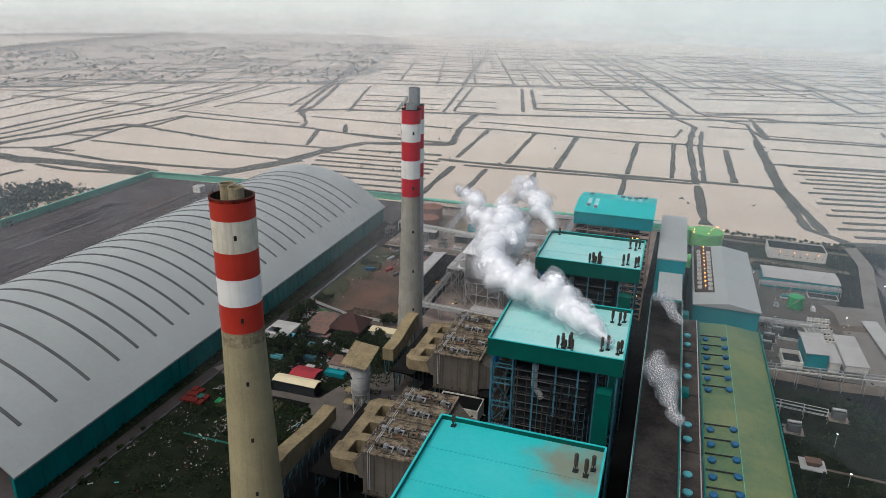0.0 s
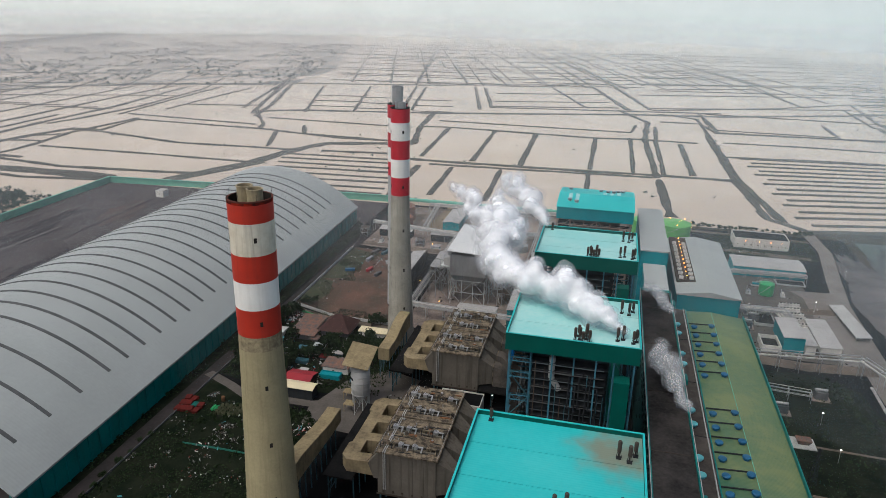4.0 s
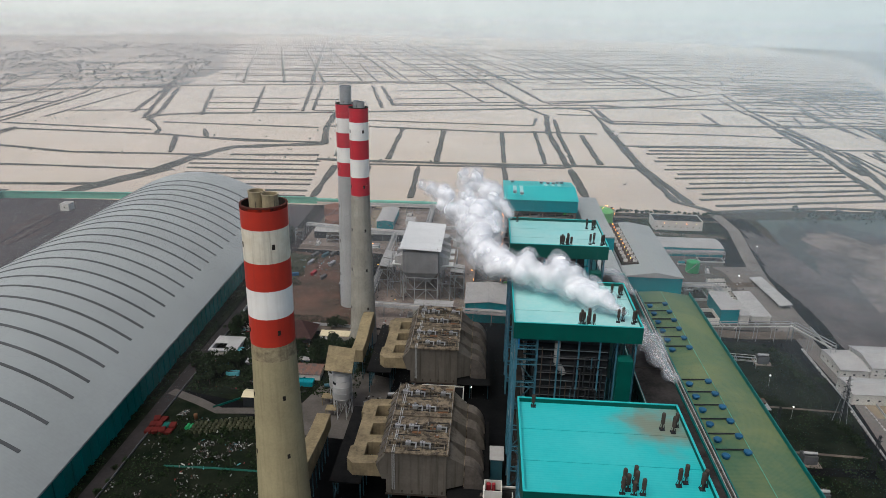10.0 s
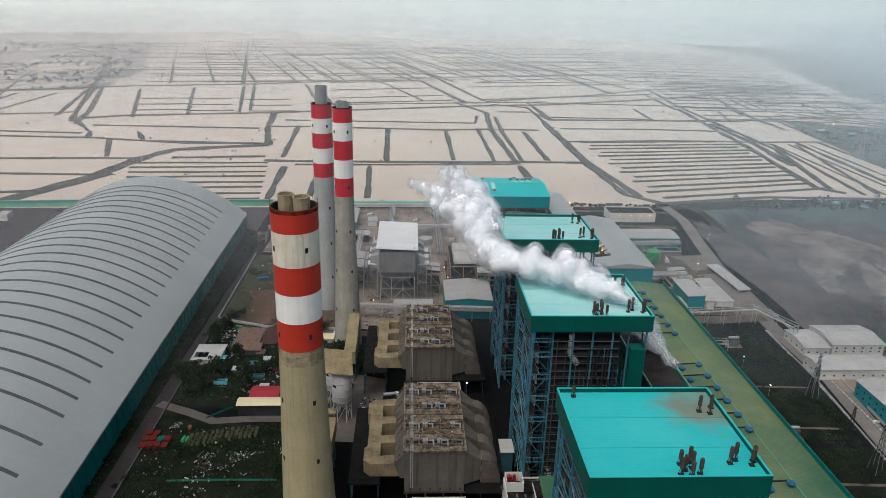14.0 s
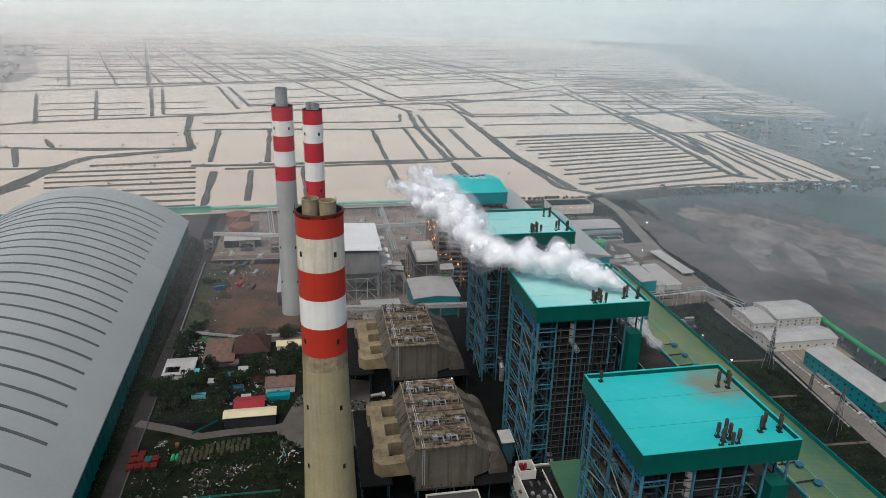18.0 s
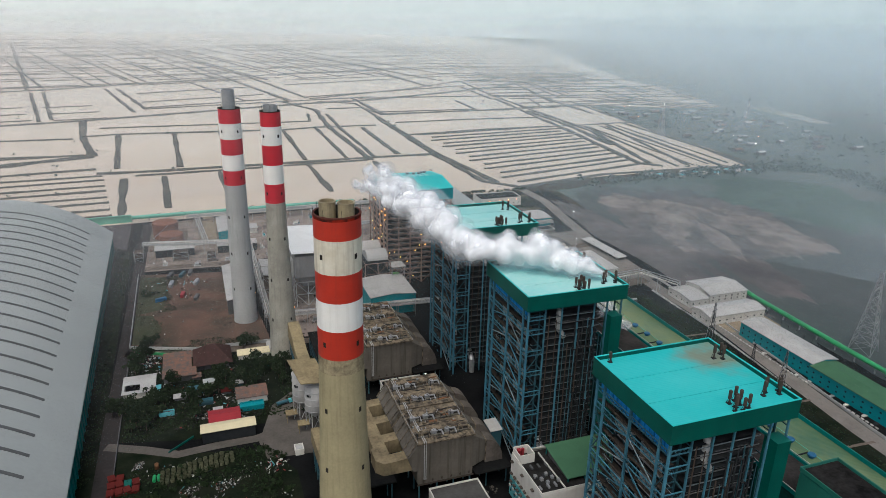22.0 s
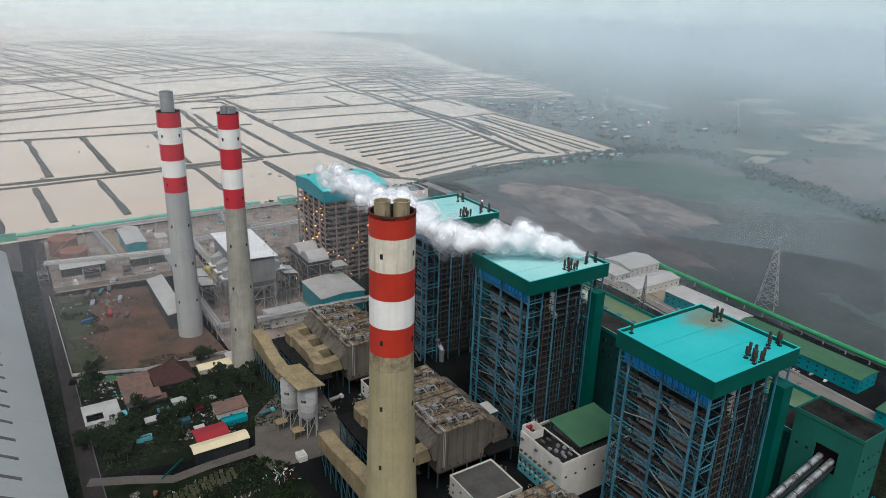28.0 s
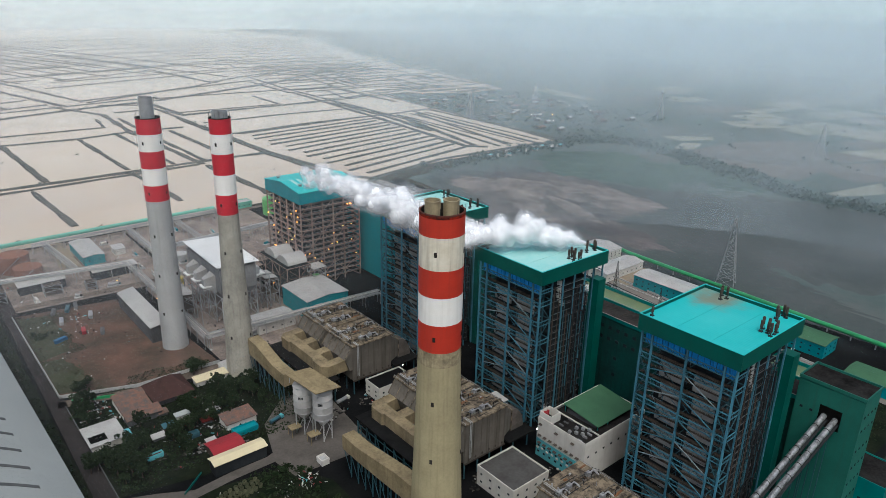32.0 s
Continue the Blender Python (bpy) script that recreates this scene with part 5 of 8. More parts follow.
        extrude(g, [(-13.2, 19.4), (-2.4, 19.4), (-2.4, 27.7), (-13.2, 27.05)], "y", yy, yy + 7.0)
        part("outlet_duct", g, MANIFOLD, t)
    for y0 in (0.0, 34.0):
        g = geo()
        extrude(g, [(-0.05, 35.4), (-0.05, 19.4), (-2.4, 19.4), (-5.4, 27.9), (-2.6, 31.5)], "y", y0 + 0.4, y0 + 30.6)
        part("outlet_skirt", g, ESPWALL, t, "sloping outlet hood")
        for k in range(5):
            g = geo()
            beam(g, (-1.0, y0 + 1 + 7.2 * k, 35.6), (-6.2, y0 + 1 + 7.2 * k, 28.2), 0.35)
            part("hood_rib", g, ESPTOP, t)
    # decks coloured near black: dim void under the ducts painted in
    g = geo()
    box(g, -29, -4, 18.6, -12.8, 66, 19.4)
    part("deck", g, DARKDECK, t)
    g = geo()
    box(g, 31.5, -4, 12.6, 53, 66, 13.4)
    part("deck", g, DARKDECK, t)
    for x in (-28, -14, 40, 52):
        for yy in range(1, 66, 9):
            g = geo()
            beam(g, (x, yy, 0), (x, yy, 18.6 if x < 0 else 12.6), 0.6)
            part("leg", g, STEELBLUE, t)
    for yy in range(1, 62, 9):
        g = geo()
        beam(g, (-28, yy, 0.5), (-28, yy + 9, 18), 0.35)
        part("brace", g, STEELBLUE, t)
    for z in (5, 10, 15):
        g = geo()
        beam(g, (-28, 0, z), (-28, 65, z), 0.35, 0.5)
        part("girder", g, STEELBLUE, t)
    return t


pr = precipitator(272.5)
copy_thing(pr, pose(-129, 384.5, 0))
copy_thing(pr, pose(-129, 153, -6))


def flue_run(y_low, y_high, y_stack, x0, label):
    """Beige flue that climbs from the precipitator manifold to the chimney."""
    t = thing("flue_duct", 0, 0, 0, label, "duct", "flue ducts")
    g = geo()
    pts = [(y_low, 15, 24), (y_low - 16 if y_high < y_low else y_low + 16, 15, 24), (y_high, 17, 29), (y_stack, 17, 29)]
    for (ya, za, zb), (yb, zc, zd) in zip(pts, pts[1:]):
        if abs(ya - yb) < 0.1:
            continue
        v = [(x0 - 4, ya, za), (x0 + 4, ya, za), (x0 + 4, yb, zc), (x0 - 4, yb, zc), (x0 - 4, ya, zb), (x0 + 4, ya, zb), (x0 + 4, yb, zd), (x0 - 4, yb, zd)]
        add(g, v, BOX)
    part("duct", g, BEIGE, t)
    lo, hi = sorted((y_low, y_stack))
    k = lo + 2
    while k < hi - 4:
        for dx in (-3.5, 3.5):
            g = geo()
            beam(g, (x0 + dx, k, 0), (x0 + dx, k, 16), 0.5)
            part("leg", g, STEELBLUE, t)
        g = geo()
        beam(g, (x0 - 3.5, k, 1), (x0 - 3.5, min(k + 7, hi), 15), 0.3)
        part("brace", g, STEELBLUE, t)
        k += 7
    return t


flue_run(322, 270, 256, -173, "beige flue duct rising on teal legs to the chimney")
flue_run(400, 440, 452, -168, "long beige flue duct on teal legs beside the chimney")

# ---- coal storage dome ----
DOME_TURN = 1.5


def coal_dome():
    t = thing("coal_dome", -297.2, 213, 0, "huge grey arched coal storage shed with dark roof strips", "storage shed", turn=DOME_TURN)
    L, S, Z0, R = 522.0, 200.0, 19.0, 42.5
    n = 40

    def arch(d):
        return Z0 + R * (1 - ((d - S / 2) / (S / 2)) ** 2)

    ds = [S * i / n for i in range(n + 1)]
    g = geo()
    m = n + 1
    for o in (0, -1.2):
        v = [(-d, y, arch(d) + o) for y in (0, L) for d in ds]
        add(g, v, [(i, i + 1, m + i + 1, m + i) for i in range(n)], True)
    for y in (0, L):
        v = [(-d, y, arch(d) + o) for o in (0, -1.2) for d in ds]
        add(g, v, [(i, m + i, m + i + 1, i + 1) for i in range(n)])
    for d in (0, S):
        add(g, [(-d, 0, arch(d)), (-d, L, arch(d)), (-d, L, arch(d) - 1.2), (-d, 0, arch(d) - 1.2)], [(0, 1, 2, 3)])
    part("roof", g, ROOFGREY, t)
    for y in [23, 48, 73, 98.5] + [116.5 + 18.2 * k for k in range(21)]:
        g = geo()
        dd = [17 + (S - 34) * i / n for i in range(n + 1)]
        v = [(-d, y + w, arch(d) + o) for w in (-1.15, 1.15) for o in (0.35, -0.2) for d in dd]
        f = []
        for i in range(n):
            f += [(i, i + 1, 2 * m + i + 1, 2 * m + i), (i, m + i, m + i + 1, i + 1), (2 * m + i, 2 * m + i + 1, 3 * m + i + 1, 3 * m + i)]
        f += [(0, 2 * m, 3 * m, m), (n, m + n, 3 * m + n, 2 * m + n)]
        add(g, v, f)
        part("roof_strip", g, SKYLIGHT, t)
    for x in (-2.0, -S + 2.0):
        g = geo()
        box(g, x - 0.5, 0, 0, x + 0.5, L, Z0 + 0.5)
        w = part("side_wall", g, TEAL, t)
        if x > -10:
            for k in range(58):
                g = geo()
                box(g, x + 0.5, 9 * k, 0, x + 1.3, 9 * k + 0.8, Z0 - 1)
                part("buttress", g, TEAL, w)
    g = geo()
    pts = [(-d, arch(d) - 1.2) for d in ds[1:-1]]
    extrude(g, [(-4, 14.0)] + pts + [(-S + 4, 14.0)], "y", L - 3, L - 2)
    part("end_wall", g, TEAL, t)
    return t


coal_dome()
# ---- turbine halls ----


def rim_roof(t, x0, y0, x1, y1, z, material, rim, up=1.4):
    g = geo()
    box(g, x0 + 0.5, y0 + 0.5, z - 0.6, x1 - 0.5, y1 - 0.5, z)
    r = part("roof", g, material, t)
    for a, b in (((x0, y0 + 0.25), (x1, y0 + 0.25)), ((x0, y1 - 0.25), (x1, y1 - 0.25)), ((x0 + 0.25, y0 + 0.5), (x0 + 0.25, y1 - 0.5)), ((x1 - 0.25, y0 + 0.5), (x1 - 0.25, y1 - 0.5))):
        g = geo()
        beam(g, (*a, z - 0.6 + (up + 0.6) / 2), (*b, z - 0.6 + (up + 0.6) / 2), 0.5, up + 0.6)
        part("parapet", g, rim, t)
    return r


def block(t, x0, y0, z0, x1, y1, z1, material, name="wall"):
    g = geo()
    box(g, x0, y0, z0, x1, y1, z1)
    return part(name, g, material, t)


def bunker_bay():
    t = thing("bunker_bay", 0, 0, 0, "long coal bunker bay with black dusty roof and teal rims", "plant building")
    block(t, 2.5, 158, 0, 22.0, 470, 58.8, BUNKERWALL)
    rim_roof(t, 2, 157.5, 22.5, 470.5, 60, COALROOF, TEAL, 1.6)
    for x in (1.75, 22.75):
        g = geo()
        beam(g, (x, 157.5, 61.9), (x, 470.5, 61.9), 0.3)
        part("edge_rail", g, CONCGREY, t)
    for y in (208, 276, 330, 386, 440):
        g = geo()
        beam(g, (2.6, y, 60.1), (21.9, y, 60.1), 0.3, 0.5)
        part("roof_joint", g, GRIME, t)
    for z in (20, 32, 44, 52):
        for k in range(46):
            g = geo()
            box(g, 2.2, 176 + 6.3 * k, z, 2.48, 178.4 + 6.3 * k, z + 2)
            if z in (44, 52) or k % 3 == 0:
                part("window", g, DARKWIN, t)
    return t


bunker_bay()


def turbine_hall():
    t = thing("turbine_hall", 0, 0, 0, "turbine hall with algae-green metal roof and teal walls", "turbine hall")
    block(t, 36, 158, 0, 75, 480.5, 40, TEAL)
    g = geo()
    extrude(g, [(35.8, 40), (75.5, 40), (75.5, 41.5), (53.5, 44), (35.8, 42.8)], "y", 158, 481)
    part("roof", g, OLIVE, t)
    for x in (35.9, 75.5):
        g = geo()
        beam(g, (x, 158, 42), (x, 481.3, 42), 0.6, 4)
        part("parapet", g, TEAL, t)
    block(t, 22.9, 158, 0, 35.4, 480, 44, VALLEY, "valley_roof")
    for y in (205, 262, 318, 374, 430):
        block(t, 23.0, y, 44.0, 35.3, y + 0.5, 44.3, DARKSTEEL, "roof_joint")
    g = geo()
    beam(g, (34.2, 158, 44.5), (34.2, 480, 44.5), 0.5, 0.9)
    part("gutter", g, CONCGREY, t)
    g = geo()
    beam(g, (53.5, 158.2, 44.1), (53.5, 480.8, 44.1), 0.3, 0.2)
    part("ridge_line", g, MINT, t)
    return t


turbine_hall()


def roof_vent(x, y, z, r, material, label):
    t = thing("roof_ventilator", x, y, z, label, "ventilator", "roof ventilators")
    g = geo()
    tube(g, (0, 0, -0.5), (0, 0, 0.9), r * 0.7, n=14)
    part("neck", g, material, t)
    g = geo()
    lathe(g, [(r * 0.9, 0.7), (r, 0.9), (r, 1.5), (r * 0.75, 1.9), (0.01, 2.0)], 16, smooth=False)
    part("cap", g, material, t)
    return t


for first_row in (163, 274, 384):
    for k in range(6):
        y = first_row + 13.6 * k
        roof_vent(39.5, y, 43.3, 2.1, VENTBLUE, "dark blue mushroom ventilator on the green roof")
        roof_vent(51.0, y + 3, 44.0, 2.1, VENTBLUE, "dark blue mushroom ventilator on the green roof")
        solo("roof_pipe", tube(geo(), (36.5, y + 6.0, 43.6), (51.5, y + 6.0, 44.4), 0.4, n=6), DARKSTEEL, "dark pipe across the green roof", "pipe", "roof pipes")
        if k not in (2, 3):
            roof_vent(28.0, y + (10 if k < 2 else -1), 44.2, 2.3, VENTCYAN, "pale blue ventilator on the sooty valley roof")
    solo("stair_hatch", box(box(geo(), 23.6, first_row + 96, 44.02, 28.6, first_row + 104, 47.0), 23.8, first_row + 96.2, 47.0, 28.4, first_row + 103.8, 47.2), TEAL, "teal roof hatch on the sooty valley roof", "roof hatch", "roof hatches")


def new_hall():
    t = thing("turbine_hall", 0, 0, 0, "newer turbine hall with grey gable roof and cyan walls", "turbine hall")
    block(t, 33, 514, 0, 79, 648, 42, CYANWALL)
    g = geo()
    extrude(g, [(32, 42), (80, 42), (80, 42.8), (57, 46.5), (32, 42.8)], "y", 513, 650)
    part("roof", g, ROOFGREY, t)
    block(t, 33.5, 536, 42.9, 48, 646, 45.6, RUSTDARK, "plant_deck")
    block(t, 3, 530, 0, 24, 650, 69, CYANWALL)
    block(t, 2.5, 529.5, 69, 24.5, 650.5, 70, ROOFGREY, "roof")
    block(t, 6, 474, 0, 22, 529, 58, CYANWALL)
    block(t, 5.5, 473.5, 58, 22.5, 529.2, 59, ROOFGREY, "roof")
    return t


new_hall()
# ---- roads and yards ----


def strip(name, width, z, material, label, category, *pts):
    g = geo()
    v = []
    for i, (x, y) in enumerate(pts):
        a, b = pts[max(0, i - 1)], pts[min(len(pts) - 1, i + 1)]
        d = Vector((b[0] - a[0], b[1] - a[1])).normalized()
        v += [(x - d.y * width / 2, y + d.x * width / 2, z), (x + d.y * width / 2, y - d.x * width / 2, z)]
    add(g, v, [(2 * i, 2 * i + 1, 2 * i + 3, 2 * i + 2) for i in range(len(pts) - 1)])
    return solo(name, g, material, label, category, kind="structure")


# weed strip and road are coloured dark for the shed wall's shade
sheet("grass", [(-300, 130), (-293.5, 130), (-293.5, 720), (-312, 740)], 0.3, GRASS, "weedy strip along the storage shed, dark for the wall's shade", "grass")
strip("road", 10, 0.35, DIRTROAD, "dirt road beside the storage shed, darkened for the wall's shade", "road", (-289, 130), (-288.5, 400), (-287, 500), (-284.5, 720), (-282, 815))
sheet("soil_yard", [(-283.5, 500), (-241, 486), (-182, 484), (-186, 540), (-206, 560), (-208, 640), (-283, 652)], 0.35, REDSOIL, "bare red-brown soil of an open lay-down yard", "ground")
sheet("weed_patch", [(-283, 560), (-262, 566), (-258, 600), (-262, 640), (-282.6, 646)], 0.45, WEEDS, "weeds at the edge of the soil yard", "grass")
sheet("weed_patch", [(-283, 506), (-268, 500), (-262, 528), (-270, 556), (-283, 558)], 0.45, WEEDS, "weeds at the edge of the soil yard", "grass")
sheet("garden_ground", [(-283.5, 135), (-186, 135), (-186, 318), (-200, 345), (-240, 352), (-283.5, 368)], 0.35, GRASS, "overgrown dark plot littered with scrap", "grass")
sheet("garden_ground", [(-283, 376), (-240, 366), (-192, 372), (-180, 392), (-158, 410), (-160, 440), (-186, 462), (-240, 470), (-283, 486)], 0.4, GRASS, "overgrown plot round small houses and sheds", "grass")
strip("road", 7, 0.45, GREYAPRON, "worn grey lane past the cream shed", "road", (-290, 374), (-268, 364), (-250, 354), (-228, 356), (-205, 356), (-188, 362), (-176, 372), (-150, 386))
sheet("apron", [(-201, 334), (-150, 330), (-142, 404), (-168, 412), (-192, 390), (-204, 352)], 0.42, GREYAPRON, "grey concrete apron round the silos", "pavement")
strip("road", 9, 0.35, ROAD, "concrete road along the chimneys", "road", (-287, 492), (-240, 478), (-190, 476), (-140, 474), (-92, 470))
strip("road", 14, 0.35, EASTROAD, "broad pale concrete road along the east side", "road", (206, 860), (210, 780), (196, 690), (178, 560), (176, 480), (177, 400), (168, 325), (160, 250), (154, 140))
strip("road", 12, 0.38, ROAD, "concrete cross road", "road", (84, 604), (130, 604), (180, 612))
strip("road", 14, 0.38, ROAD, "concrete cross road", "road", (80, 505), (130, 500), (178, 505))
strip("road", 10, 0.38, ROAD, "concrete road round the far plant", "road", (84, 660), (90, 740), (100, 760), (190, 752))
sheet("apron", [(156, 505), (190, 505), (196, 660), (148, 655), (157, 640)], 0.34, EASTROAD, "pale concrete apron", "pavement")
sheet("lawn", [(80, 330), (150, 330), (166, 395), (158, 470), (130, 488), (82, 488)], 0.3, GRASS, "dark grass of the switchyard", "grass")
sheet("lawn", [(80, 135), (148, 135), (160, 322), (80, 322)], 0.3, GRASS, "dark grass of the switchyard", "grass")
sheet("lawn", [(86, 720), (200, 780), (198, 815), (86, 822)], 0.3, GRASS, "dark grass by the ponds", "grass")
for y in (395, 345, 290, 240):
    strip("path", 2.2, 0.36, ROAD, "narrow concrete path over the grass", "path", (82, y), (158, y - 4))
strip("path", 5, 0.4, ROAD, "pale dirt track", "path", (-206, 700), (-208, 770), (-190, 815))
strip("path", 9, 0.38, REDSOIL, "sandy ground beside the chimney foot", "path", (-193, 512), (-186, 492))
strip("road", 10, 0.36, ROAD, "concrete road through the north plant", "road", (-280, 668), (-180, 662), (-80, 656), (-5, 660))
strip("road", 8, 0.36, ROAD, "concrete road along the pond edge", "road", (-280, 812), (-100, 820), (30, 822), (200, 812))
sheet("apron", [(-281, 660), (-150, 652), (-148, 815), (-280, 812)], 0.22, PINKCONC, "dusty pinkish concrete ground of the north plant", "pavement")
sheet("apron", [(-146, 640), (-4, 636), (0, 818), (-146, 816)], 0.21, PINKCONC, "dusty pinkish concrete ground of the north plant", "pavement")
sheet("apron", [(80, 510), (160, 510), (164, 700), (180, 760), (84, 765)], 0.22, GREYAPRON, "dusty worn concrete ground beside the new hall", "pavement")
sheet("apron", [(-180, 484), (-92, 476), (-92, 640), (-180, 650)], 0.2, PINKCONC, "dusty pinkish concrete ground below the filter house", "pavement")
sheet("sand_yard", [(-222, 827), (-207, 819), (-211, 733), (-229, 737)], 0.32, SANDYARD, "bare sandy ground beside the tank bund", "ground")
sheet("bund", [(-278, 716), (-240, 716), (-240, 788), (-278, 790)], 0.3, ROAD, "pale concrete bund floor round the tanks", "pavement")
for x in (-689, -642, -600, -560):
    strip("kerb", 1.0, 0.5, CASING, "long concrete rail kerb in the coal yard", "kerb", (x + 8, 140), (x - 4, 795))
for k in range(9):
    rnd = random.Random(k)
    g = geo()
    x0, y0, a, b, h = rnd.uniform(-670, -540), 250 + 58 * k, rnd.uniform(14, 26), rnd.uniform(26, 48), rnd.uniform(2, 5)
    n = 14
    v = [(x0, y0, h)]
    for ring, (f, z) in enumerate(((0.5, 0.75), (1.0, 0.02))):
        for i in range(n):
            q = 2 * math.pi * i / n
            w = f * (1 + 0.25 * noise.noise((math.cos(q) * 2 + k, math.sin(q) * 2, ring)))
            v.append((x0 + a * w * math.cos(q), y0 + b * w * math.sin(q), h * z + 0.1))
    add(g, v, [(0, 1 + i, 1 + (i + 1) % n) for i in range(n)] + [(1 + i, 1 + n + i, 1 + n + (i + 1) % n, 1 + (i + 1) % n) for i in range(n)], True)
    solo("coal_heap", g, COAL, "low spread heap of dusty coal in the yard", "coal heap", "coal heaps")

tracks = random.Random(6)
for k in range(13):
    x = -690 + 30 * k + tracks.uniform(-8, 8)
    y0, y1 = tracks.uniform(140, 420), tracks.uniform(560, 800)
    strip("track", tracks.uniform(1.6, 5.0), 0.26 + 0.004 * k, (COALDARK, COALDARK, COALPALE)[k % 3], "worn vehicle track across the coal yard", "track", (x, y0), (x + tracks.uniform(-6, 6), (y0 + y1) / 2), (x + tracks.uniform(-10, 10), y1))
for k in range(7):
    blot("coal_stain", -640 + 42 * k, 620 + 90 * math.sin(2.3 * k), tracks.uniform(10, 22), tracks.uniform(30, 80), tracks.uniform(-12, 12), 0.2 + 0.006 * k, (COALDARK, COALRED)[k % 2], "patch of spilt coal and dust on the yard", 30 + k)

# ---- buildings ----
WIN = geo()
box(WIN, -0.9, -0.12, 0, 0.9, 0.12, 1.5)
WINDOW = mesh_of("window", WIN, DARKWIN)


def windows(t, x0, y0, x1, y1, z, step, every=1.0):
    """A row of windows along a wall from one plan corner to the other."""
    n = int(math.hypot(x1 - x0, y1 - y0) / step)
    turn = math.degrees(math.atan2(y1 - y0, x1 - x0))
    for k in range(n):
        u = (k + 0.5) / n
        share("window", WINDOW, t, x0 + (x1 - x0) * u, y0 + (y1 - y0) * u, z, turn, 0.8)


def building(name, x0, y0, x1, y1, h, wall, roof, label, category, shape="flat", rise=2.5, ridge="x", rows=(), sides="sw", group=""):
    """A walled building; shape flat, gable or shed; rows are the heights of its window sills, on the sides named."""
    t = thing(name, (x0 + x1) / 2, (y0 + y1) / 2, 0, label, category, group)
    a, b = (x1 - x0) / 2, (y1 - y0) / 2
    for p, q, wx, wy in ((-a, -b, 2 * a, 0.4), (-a, b - 0.4, 2 * a, 0.4)):
        block(t, p, q, 0, p + wx, q + wy, h, wall)
    for p in (-a, a - 0.4):
        block(t, p, -b + 0.4, 0, p + 0.4, b - 0.4, h, wall)
    o = 0.7
    if shape == "flat":
        rim_roof(t, -a - 0.1, -b - 0.1, a + 0.1, b + 0.1, h, roof, wall, 0.9)
    else:
        if shape == "gable":
            sec = [(-1, 0), (0, rise), (1, 0), (1, -0.35), (0, rise - 0.35), (-1, -0.35)]
        else:
            sec = [(-1, 0), (1, rise), (1, rise - 0.35), (-1, -0.35)]
        g = geo()
        if ridge == "x":
            extrude(g, [(s * (b + o), h + 0.3 + z) for s, z in sec], "x", -a - o, a + o)
        else:
            extrude(g, [(s * (a + o), h + 0.3 + z) for s, z in sec], "y", -b - o, b + o)
        part("roof", g, roof, t)
        if shape == "gable":
            for end in (-1, 1):
                g = geo()
                if ridge == "x":
                    extrude(g, [(-b, h), (b, h), (0, h + rise - 0.1)], "x", end * a - 0.2, end * a + 0.2)
                else:
                    extrude(g, [(-a, h), (a, h), (0, h + rise - 0.1)], "y", end * b - 0.2, end * b + 0.2)
                part("gable", g, wall, t)
    for z in rows:
        if "s" in sides:
            windows(t, -a, -b, a, -b, z, 6.5)
        if "w" in sides:
            windows(t, -a, -b, -a, b, z, 6.5)
    return t


